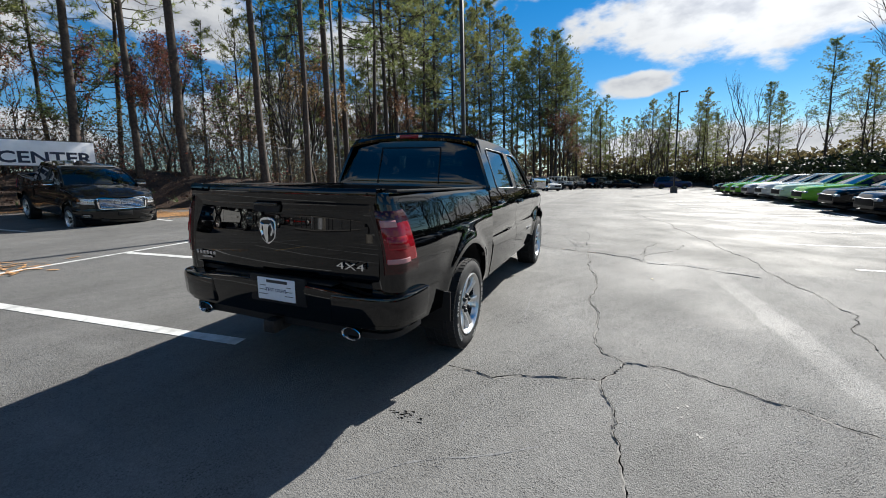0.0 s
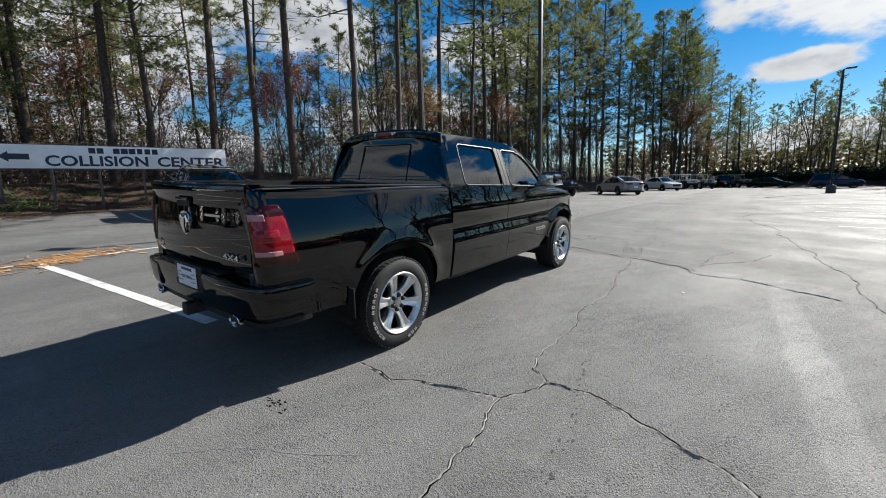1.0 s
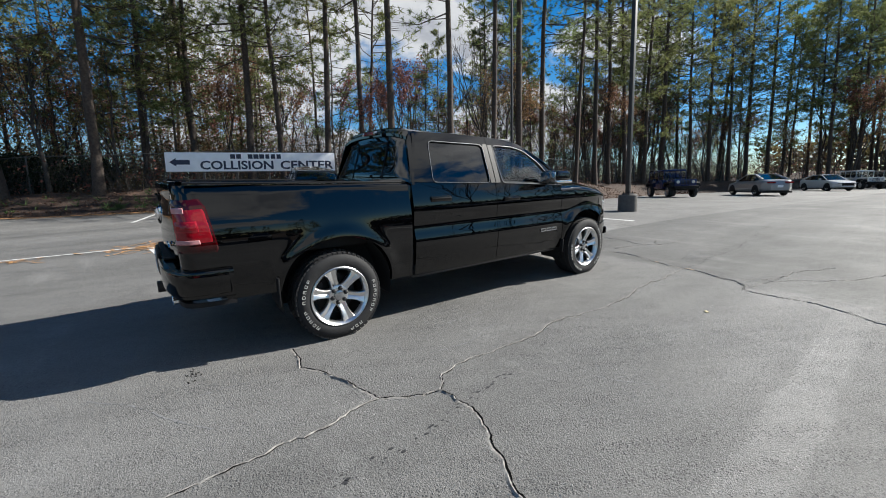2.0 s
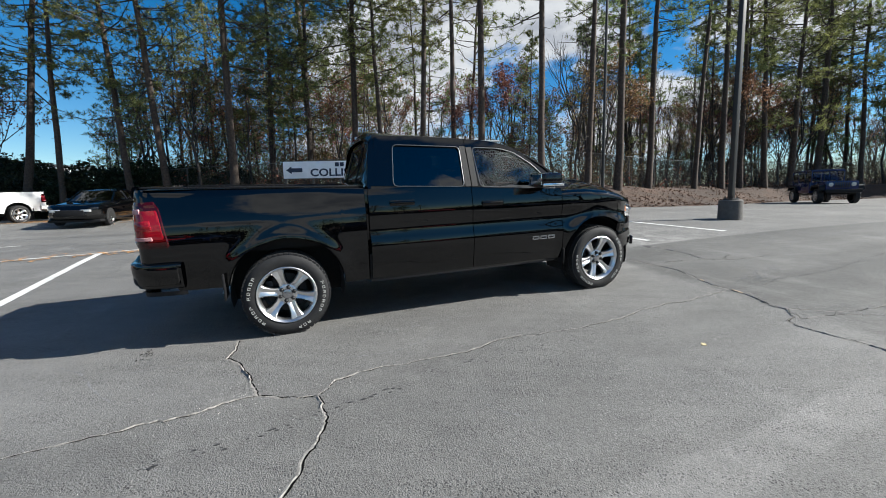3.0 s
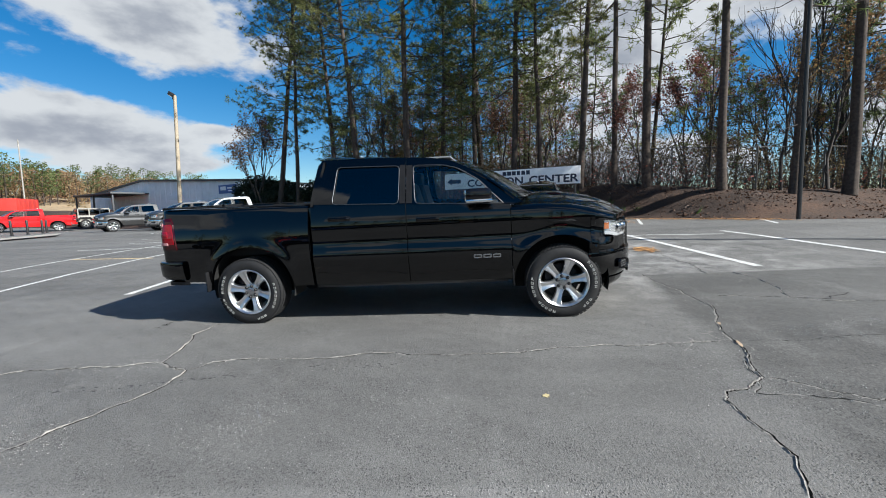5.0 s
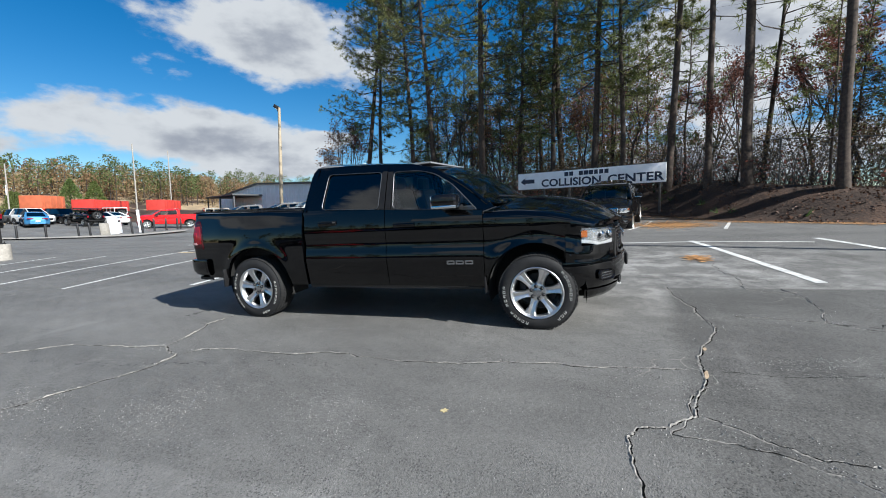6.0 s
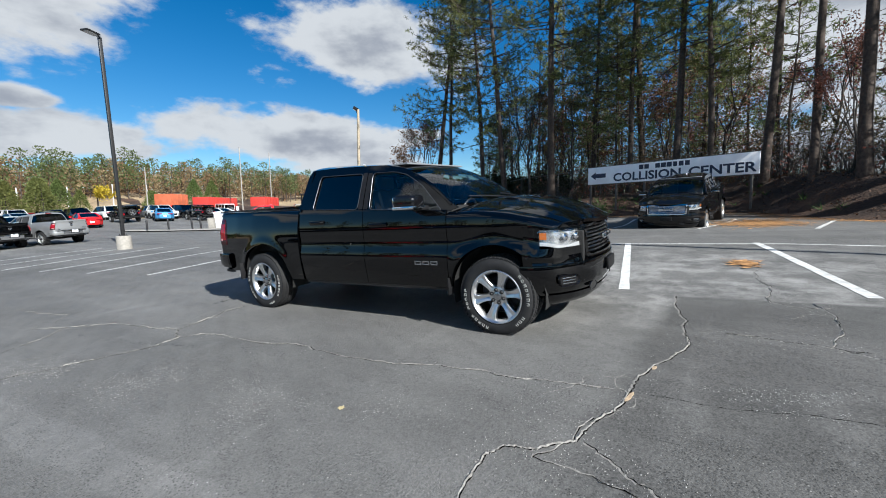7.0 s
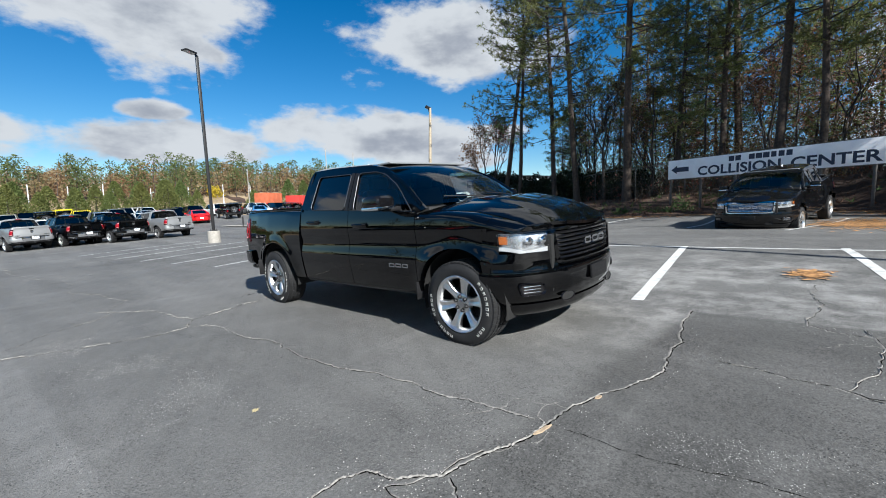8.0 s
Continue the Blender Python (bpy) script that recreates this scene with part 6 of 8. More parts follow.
def car_parts(kind):
    """The pieces of a saloon, coupe or estate: (name, mesh, material key or None for paint)."""
    if kind in CAR_PARTS:
        return CAR_PARTS[kind]
    length, width, height, fa, ra, belt, house = CAR_KINDS[kind]
    w = width / 2
    half = length / 2
    out = []
    wid = lambda y: w * (1 - 0.42 * smooth(half - 0.55, half + 0.02, abs(y)) ** 1.6)
    rows = []
    for i in range(41):
        y = lerp(-half, half, i / 40)
        zt, hw = curve(y, belt), wid(y)
        zb = 0.24 + 0.12 * smooth(half - 0.7, half, abs(y))
        sec = [(0.0, 0.0), (0.90, 0.0), (0.975, 0.10), (1.0, 0.38), (0.985, 0.62), (0.995, 0.70), (0.955, 0.88), (0.86, 0.975), (0.6, 1.0), (0.0, 1.02)]
        ring = [(hw * a, y, lerp(zb, zt, b)) for a, b in sec]
        rows.append([(-x, yy, z) for x, yy, z in ring[:0:-1]] + ring)
    bm = grid(rows)
    for r in (rows[0], rows[-1]):
        own = bmesh.new()
        own.faces.new([own.verts.new(p) for p in r])
        join(bm, own)
    out.append(("body", mesh_of("body", bm, 40), None))
    rb, rr, fr, fb = house
    zr = height - 0.04
    wb, wt = 0.90 * w, 0.66 * w
    def ring(y, t):
        z = lerp(curve(y, belt) - 0.03, zr, t)
        return z
    P = {}
    for s in (-1, 1):
        P[s] = [(s * wb * 0.92, rb, curve(rb, belt) - 0.02), (s * wt, rr, zr), (s * wt, fr, zr), (s * wb * 0.94, fb, curve(fb, belt) - 0.02)]
    zside = curve(0, belt) - 0.02
    for s, name in ((-1, "side_glass"), (1, "side_glass")):
        a, b, c, d = P[s]
        am, dm = (s * wb, lerp(rb, rr, 0.35), zside), (s * wb, lerp(fr, fb, 0.55), zside)
        bm = grid([[a, am, (s * wb, (rr + fr) / 2, zside), dm, d], [a, b, (s * wt, (rr + fr) / 2, zr + 0.01), c, d]])
        out.append((name, mesh_of(name, bm), "glass_dark"))
    def screen(i, j):
        return grid([[lerp(Vector(P[-1][i]), Vector(P[1][i]), k / 6) + Vector((0, (0.10 if i == 3 else -0.06) * (1 - (2 * k / 6 - 1) ** 2), 0)) for k in range(7)],
                     [lerp(Vector(P[-1][j]), Vector(P[1][j]), k / 6) + Vector((0, 0, 0.02 * (1 - (2 * k / 6 - 1) ** 2))) for k in range(7)]])
    out.append(("windscreen", mesh_of("windscreen", screen(3, 2)), "glass_dark"))
    out.append(("rear_glass", mesh_of("rear_glass", screen(0, 1)), "glass_dark"))
    bm = grid([[(lerp(-wt - 0.02, wt + 0.02, k / 8), lerp(rr - 0.05, fr + 0.05, j / 8), zr + 0.015 + 0.035 * (1 - (2 * k / 8 - 1) ** 2) - 0.03 * (2 * j / 8 - 1) ** 2) for k in range(9)] for j in range(9)])
    out.append(("roof", mesh_of("roof", hem(bm, (0, 0, -0.035))), None))
    for s in (-1, 1):
        a, b, c, d = P[s]
        out.append(("pillar", mesh_of("pillar", tube([a, b], 0.055, 6, taper=[0.11, 0.05])), None))
        out.append(("pillar", mesh_of("pillar", tube([d, c], 0.035, 6)), None))
        ym = lerp(rr, fr, 0.45)
        out.append(("pillar", mesh_of("pillar", tube([(s * wb, ym, zside), (s * wt, ym, zr)], 0.035, 6)), "gloss_plastic"))
        out.append(("mirror", mesh_of("mirror", box((s * (w + 0.07), fb - 0.55, 1.02), (0.18, 0.09, 0.12), 0.03)), None))
        zb = curve(-half + 0.03, belt)
        out.append(("tail_lamp", mesh_of("tail_lamp", box((s * w * 0.55, -half + 0.06, 0.86), (w * 0.5, 0.16, 0.11), 0.03)), "lens_red"))
        out.append(("head_lamp", mesh_of("head_lamp", box((s * w * 0.52, half - 0.10, 0.67), (w * 0.36, 0.2, 0.10), 0.03)), "lamp_white"))
        for ax in (fa, ra):
            arc = [(s * (w + 0.003), ax + 0.39 * math.cos(a_), 0.33 + 0.39 * math.sin(a_)) for a_ in [lerp(-0.2, math.pi + 0.2, k / 16) for k in range(17)]]
            bm = bmesh.new()
            bm.faces.new([bm.verts.new(p) for p in arc])
            out.append(("wheel_arch", mesh_of("wheel_arch", hem(bm, (-s * 0.05, 0, 0))), "liner"))
    out.append(("grille", mesh_of("grille", box((0, half - 0.03, 0.58), (w * 1.0, 0.10, 0.24), 0.03)), "plastic"))
    out.append(("lower_trim", mesh_of("lower_trim", box((0, 0, 0.25), (width * 0.93, length * 0.9, 0.10), 0.02)), "plastic"))
    out.append(("number_plate", mesh_of("number_plate", box((0, -half - 0.005, 0.62), (0.32, 0.02, 0.15), 0.004)), "plate_white"))
    for _, me, key in out:
        me.materials.append(M[key] if key else M["black_paint"])
    CAR_PARTS[kind] = out
    return out


def car(kind, colour, x, y, turn, label, group=""):
    ob = thing("car", label, "car", on_lot(x, y, turn), group)
    for name, me, key in car_parts(kind):
        o = part(name, me, None, ob)
        if key is None:
            o.material_slots[0].link = "OBJECT"
            o.material_slots[0].material = PAINTS[colour]
    length, width, height, fa, ra = CAR_KINDS[kind][:5]
    for ax in (fa, ra):
        for s in (-1, 1):
            wv = part("wheel", SIMPLE_WHEEL[0], None, ob)
            wv.matrix_local = pose(s * (width / 2 - 0.10), ax, 0.33, 0, 0, 180 if s < 0 else 0)
            part("rim", SIMPLE_WHEEL[1], None, wv)
            part("brake", SIMPLE_WHEEL[2], None, wv)
    return ob


JEEP = []


def jeep_parts():
    """A boxy four-wheel-drive with flat panels, round lamps and a spare wheel."""
    if JEEP:
        return JEEP
    add = lambda name, bm, key=None: JEEP.append((name, mesh_of(name, bm), key))
    add("tub", box((0, -0.75, 0.86), (1.58, 2.5, 0.62), 0.05))
    add("bonnet", box((0, 1.25, 1.05), (1.36, 1.45, 0.24), 0.06))
    add("grille", box((0, 1.98, 0.95), (1.36, 0.08, 0.46), 0.04))
    for k in range(7):
        add("grille_slot", box((-0.27 + 0.09 * k, 2.022, 0.97), (0.045, 0.01, 0.28), 0.004), "plastic")
    for s in (-1, 1):
        bm = lathe([(0.0, 0.105), (0.02, 0.10), (0.03, 0.0001)], 20)
        bm.transform(Matrix.Translation((s * 0.47, 2.01, 1.0)) @ Matrix.Rotation(radians(90), 4, "Z"))
        add("head_lamp", bm, "lamp_white")
        for ax, zz in ((1.45, 0.86), (-1.45, 0.86)):
            add("wing_flare", prism([(-0.56, -0.16), (-0.5, 0.06), (-0.34, 0.14), (0.34, 0.14), (0.5, 0.06), (0.56, -0.16), (0.44, -0.16), (0.36, 0.02), (-0.36, 0.02), (-0.44, -0.16)], 0.28, pose(s * 0.80 - 0.14, ax, zz, 90, 0, 90), 0.015), "plastic")
        wy = [(-1.85, -1.15), (-1.05, -0.35), (-0.25, 0.42)]
        for a, b in wy:
            add("side_window", box((s * 0.725, (a + b) / 2, 1.47), (0.02, b - a, 0.42), 0.02), "glass_dark")
        add("mirror", box((s * 0.92, 0.42, 1.25), (0.18, 0.08, 0.2), 0.03), "plastic")
        add("tail_lamp", box((s * 0.70, -2.03, 1.02), (0.14, 0.06, 0.2), 0.02), "lens_red")
    add("hard_top", box((0, -0.72, 1.80), (1.44, 2.4, 0.12), 0.04))
    for y in (-1.93, -1.10, -0.30, 0.46):
        for s in (-1, 1):
            add("top_pillar", box((s * 0.71, y, 1.47), (0.05, 0.09, 0.62), 0.015))
    add("windscreen", box((0, 0.56, 1.46), (1.36, 0.03, 0.50), 0.02, m=Matrix.Translation((0, 0.56, 1.46)) @ Matrix.Rotation(radians(-16), 4, "X") @ Matrix.Translation((0, -0.56, -1.46))), "glass_clear")
    add("rear_window", box((0, -1.95, 1.47), (1.28, 0.02, 0.42), 0.02), "glass_dark")
    add("front_bumper", box((0, 2.16, 0.66), (1.5, 0.18, 0.18), 0.04), "plastic")
    add("rear_bumper", box((0, -2.12, 0.62), (1.5, 0.16, 0.16), 0.04), "plastic")
    add("underbody", box((0, 0, 0.55), (1.2, 3.9, 0.16), 0.03), "liner")
    for _, me, key in JEEP:
        me.materials.append(M[key] if key else M["black_paint"])
    return JEEP


def jeep(colour, x, y, turn, label):
    where = on_lot(x, y, turn) if x > edge_x(y) else pose(x, y, land_z(x, y), 0, 0, turn)
    ob = thing("off_road_car", label, "off-road car", where)
    for name, me, key in jeep_parts():
        o = part(name, me, None, ob)
        if key is None:
            o.material_slots[0].link = "OBJECT"
            o.material_slots[0].material = PAINTS[colour]
    for px, py, pz, rz in ((0.76, 1.45, 0.40, 0), (-0.76, 1.45, 0.40, 180), (0.76, -1.45, 0.40, 0), (-0.76, -1.45, 0.40, 180), (0.05, -2.14, 1.12, -90)):
        wv = part("wheel" if rz != -90 else "spare_wheel", SIMPLE_WHEEL[0], None, ob)
        wv.matrix_local = pose(px, py, pz, 0, 0, rz) @ Matrix.Scale(1.21, 4)
        part("rim", SIMPLE_WHEEL[1], None, wv)
        part("brake", SIMPLE_WHEEL[2], None, wv)
    return ob


jeep("navy", -9.5, 28.5, -131, "navy blue boxy off-road car with hard top, parked")
car("sedan", "silver", -5.9, 33.2, 45, "silver four-door sedan parked on the lot")
car("sedan", "white", -5.4, 48.6, -135, "white four-door sedan parked in a row")
jeep("white", -4.6, 57.5, -140, "white boxy off-road car with dark windows")
jeep("tan", -3.2, 61.5, -140, "grey tan boxy off-road car with black bumper")
car("suv", "black", -1.9, 70.0, 30, "black estate car parked at the lot's end")
jeep("olive", 0.4, 71.0, -140, "olive grey boxy off-road car with hard top")
car("sedan", "black", 4.3, 70.0, -110, "black sedan parked at the lot's end")
car("suv", "navy", 10.2, 64.0, -90, "dark blue estate car seen from its side")
for colour, y in (("black", 36.6), ("green", 33.9), ("green", 31.2), ("silver", 28.5), ("white", 25.8), ("mint", 23.1), ("green", 20.4), ("black", 17.6), ("graphite", 14.9), ("black", 12.1), ("graphite", 9.4)):
    car("coupe", colour, 12.5, y, 93, f"{'lime green' if colour == 'green' else colour} sports coupe nosed in to the white line", "row of coupes")
car("coupe", "black", -18.0, -8.0, -94, "black low sports coupe beside a white pickup")
jeep("tan", -31.0, -35.5, 60, "grey tan off-road car parked by the workshop")
car("coupe", "red", -12.0, -46.5, 175, "red coupe parked facing away")
jeep("black", -16.6, -49.5, 178, "black off-road car with a spare wheel on its tail")
car("sedan", "blue", -19.6, -47.5, 160, "metallic blue sedan parked beyond the bollards")
parked_pickup("red", -26.7, -35.4, -128.5, "red crew-cab pickup seen from its side", ("rear_bumper",))


def far_rows():
    """The stock of cars on the lower lot."""
    rng = random.Random(11)
    tones = ["silver", "white", "black", "graphite", "white", "grey", "silver", "red", "navy", "tan", "black", "yellow", "grey"]
    k = 0
    for row, (y0, count, x0) in enumerate(((-37.5, 7, 12.5), (-43.5, 15, 13.0), (-50.0, 17, 14.0), (-57.0, 18, 15.0), (-64.0, 18, 15.0))):
        for i in range(count):
            x = x0 - 2.75 * i + rng.uniform(-0.15, 0.15)
            if row == 1 and -21.5 < x < -10 or row == 2 and -21.5 < x < -10:
                continue
            c = tones[k % len(tones)]
            k += 1
            word = {"graphite": "dark grey", "tan": "grey tan"}.get(c, c)
            y = y0 + 0.10 * x
            if k % 7 == 3:
                jeep(c, x, y, 180 + rng.uniform(-4, 4), f"{word} off-road car in a row of parked stock")
            else:
                car("suv" if k % 3 else "sedan", c, x, y, (180 if rng.random() < 0.6 else 0) + rng.uniform(-4, 4), f"{word} car in a row of parked stock", "parked stock")


far_rows()

# the near end of the row, behind the walker, which the doors mirror
for k, (kind, colour) in enumerate((("suv", "graphite"), ("sedan", "black"), ("suv", "red"), ("sedan", "navy"), ("suv", "graphite"), ("sedan", "grey"), ("suv", "black"), ("sedan", "red"))):
    word = {"graphite": "dark grey"}.get(colour, colour)
    car(kind, colour, 15.5, -14.0 + 2.85 * k, 92, f"{word} car parked across the aisle, mirrored in paint", "cars across the aisle")


# ---- lamp posts, sign, workshop, fence ----
M["pole_black"] = mat("black powder-coated steel", (0.012, 0.012, 0.013), 0.45, vary=0.2, scale=8)
M["concrete"] = mat("weathered concrete", (0.30, 0.28, 0.25), 0.85, vary=0.15, scale=12, bump=0.4, bump_scale=60, stains=0.15)
M["concrete_dark"] = mat("dark grey concrete", (0.085, 0.08, 0.075), 0.85, vary=0.15, scale=12, bump=0.4, bump_scale=60)
M["wood_pole"] = mat("weathered wooden pole", (0.36, 0.30, 0.22), 0.85, vary=0.2, scale=14, bump=0.3, bump_scale=50)
M["sign_white"] = mat("white sign panel", (0.82, 0.84, 0.88), 0.45, vary=0.03, scale=3, stains=0.04)
M["sign_ink"] = mat("dark navy sign paint", (0.012, 0.022, 0.055), 0.5)
M["metal_wall"] = mat("white ribbed metal wall", (0.76, 0.80, 0.86), 0.5, vary=0.04, scale=1.0, stains=0.05)
M["roof_metal"] = mat("dark metal roof edge", (0.05, 0.055, 0.06), 0.5)
M["blue_sign"] = mat("blue sign panel", (0.05, 0.13, 0.36), 0.5)
M["fence"] = mat("rusty galvanised steel", (0.10, 0.095, 0.09), 0.6, 0.4, vary=0.2)
M["cone_orange"] = mat("orange cone plastic", (0.75, 0.16, 0.03), 0.5, vary=0.1)
M["container_red"] = mat("red painted steel", (0.45, 0.04, 0.03), 0.5, vary=0.12, scale=2)
M["container_rust"] = mat("rust orange steel", (0.42, 0.11, 0.05), 0.6, vary=0.15, scale=2)


def lamp_post(x, y, height, head_turn, base="concrete", base_h=0.62, label="black steel lamp post on a round concrete base", lean=(0, 0)):
    z = lot_z(x, y)
    ob = thing("street_lamp", label, "street lamp", pose(x, y, z, *lean))
    bm = lathe([(-0.1, 0.31), (0.0, 0.31), (base_h - 0.03, 0.30), (base_h, 0.27), (base_h, 0.0001)], 28, axis="Z")
    part("footing", bm, M[base], ob)
    part("pole", box((0, 0, base_h + (height - base_h) / 2), (0.13, 0.13, height - base_h), 0.015), M["pole_black"], ob)
    part("base_plate", box((0, 0, base_h + 0.02), (0.28, 0.28, 0.04), 0.008), M["pole_black"], ob)
    for sx in (-0.1, 0.1):
        for sy in (-0.1, 0.1):
            part("bolt", cyl((sx, sy, base_h + 0.02), (sx, sy, base_h + 0.10), 0.016, seg=8), M["steel_dark"], ob)
    q = pose(0, 0, height, 0, 0, head_turn)
    head = part("lamp_head", box((0, 0.42, 0.06), (0.36, 0.62, 0.075), 0.02, m=q), M["pole_black"], ob, "flat black lamp head")
    part("lamp_arm", box((0, 0.06, 0.03), (0.08, 0.16, 0.06), 0.01, m=q), M["pole_black"], head)
    part("lamp_panel", box((0, 0.42, 0.019), (0.30, 0.54, 0.008), m=q), M["lamp_white"], head)
    return ob


lamp_post(-3.15, 11.95, 9.2, 120, "concrete_dark", 0.56, "black steel lamp post on a dark concrete base")
lamp_post(-3.95, -17.3, 9.5, -65, label="black steel lamp post leaning slightly on a round concrete base", lean=(1.8, 0.6))
lamp_post(7.7, 41.7, 9.2, -90, "concrete_dark")


def plain_pole(x, y, h, r, mat_key, name, label):
    z = land_z(x, y)
    return solo(name, tube([(0, 0, -0.3), (0, 0, h * 0.5), (0, 0, h)], r, 10, taper=[r, r * 0.9, r * 0.75]), M[mat_key], label, "pole", m=pose(x, y, z))


plain_pole(-9.9, 13.3, 9.5, 0.07, "pole_black", "utility_pole", "thin dark utility pole at the foot of the bank")


def wood_lamp(x, y, h, turn):
    z = lot_z(x, y)
    ob = thing("flood_light_pole", "weathered wooden pole with a square flood light", "light pole", pose(x, y, z, -2.0, 0, 0) @ pose(0, 0, 0, 0, 0, turn))
    part("pole", tube([(0, 0, -0.2), (0.03, 0, h * 0.5), (0.0, 0, h)], 0.14, 12, taper=[0.17, 0.15, 0.12]), M["wood_pole"], ob)
    head = part("flood_light", box((0, 0, 0), (0.62, 0.40, 0.28), 0.04, m=pose(0, 0.22, h + 0.05, 28, 0, 0)), M["steel_dark"], ob)
    part("flood_glass", box((0, 0, 0), (0.54, 0.32, 0.02), 0.004, m=pose(0, 0.22, h + 0.05, 28, 0, 0) @ pose(0, 0, -0.15)), M["lamp_white"], head)
    part("bracket", box((0, 0.08, h - 0.2), (0.1, 0.2, 0.24), 0.02), M["steel_dark"], ob)


wood_lamp(-26.2, -23.1, 10.8, 205)


def big_sign():
    a, b = Vector((-21.57, -0.16, 0)), Vector((-18.64, 7.85, 0))
    d = (b - a)
    length = d.length
    turn = math.degrees(math.atan2(d.y, d.x))
    mid = (a + b) / 2
    z0, z1 = 2.66, 3.68
    ob = thing("sign_board", "long white collision center sign board with navy lettering on posts", "sign", pose(mid.x, mid.y, 0, 0, 0, turn))
    h = z1 - z0
    panel = part("panel", box((0, 0, (z0 + z1) / 2), (length, 0.05, h), 0.004), M["sign_white"], ob)
    for n, zz in (("edge_trim", z0), ("edge_trim", z1)):
        part(n, box((0, 0, zz), (length + 0.02, 0.06, 0.03)), M["fence"], panel)
    front = lambda x, z: pose(x, -0.028, z, 90, 0, 0)
    part("lettering", text_mesh("lettering", "COLLISION", 0.62, 0.003, front(-0.83, z0 + 0.32), 3.62, bold=0.016), M["sign_ink"], panel, "word COLLISION")
    part("lettering", text_mesh("lettering", "CENTER", 0.62, 0.003, front(2.73, z0 + 0.32), 2.85, bold=0.016), M["sign_ink"], panel, "word CENTER")
    for k, w in enumerate((0.24, 0.24, 0, 0.24, 0.26, 0.25, 0.2, 0.22, 0.22)):      # a name, shown as bars
        if w:
            part("name_bar", box((-1.05 + 0.29 * k, -0.028, z0 + 0.80), (w, 0.006, 0.24)), M["sign_ink"], panel)
    arrow = [(-0.48, 0), (-0.16, 0.22), (-0.16, 0.12), (0.48, 0.12), (0.48, -0.12), (-0.16, -0.12), (-0.16, -0.22)]
    part("arrow", prism(arrow, 0.006, front(-length / 2 + 0.66, z0 + 0.50)), M["sign_ink"], panel)
    for k in range(6):
        x = lerp(-length / 2 + 0.12, length / 2 - 0.3, k / 5)
        p = ob.matrix_world @ Vector((x, 0, 0))
        g = land_z(p.x, p.y)
        part("post", box((x, 0.075, (g - 0.4 + z1) / 2), (0.09, 0.09, z1 - g + 0.4), 0.006), M["fence"], ob)


big_sign()


def traffic_cone(x, y):
    ob = thing("traffic_cone", "faded orange traffic cone at the foot of the bank", "traffic cone", pose(x, y, land_z(x, y) + 0.03))
    part("cone", lathe([(0.03, 0.14), (0.66, 0.035), (0.70, 0.03), (0.70, 0.0001)], 20, axis="Z"), M["cone_orange"], ob)
    part("foot", box((0, 0, 0.02), (0.36, 0.36, 0.04), 0.01), M["cone_orange"], ob)


traffic_cone(-19.6, 5.7)


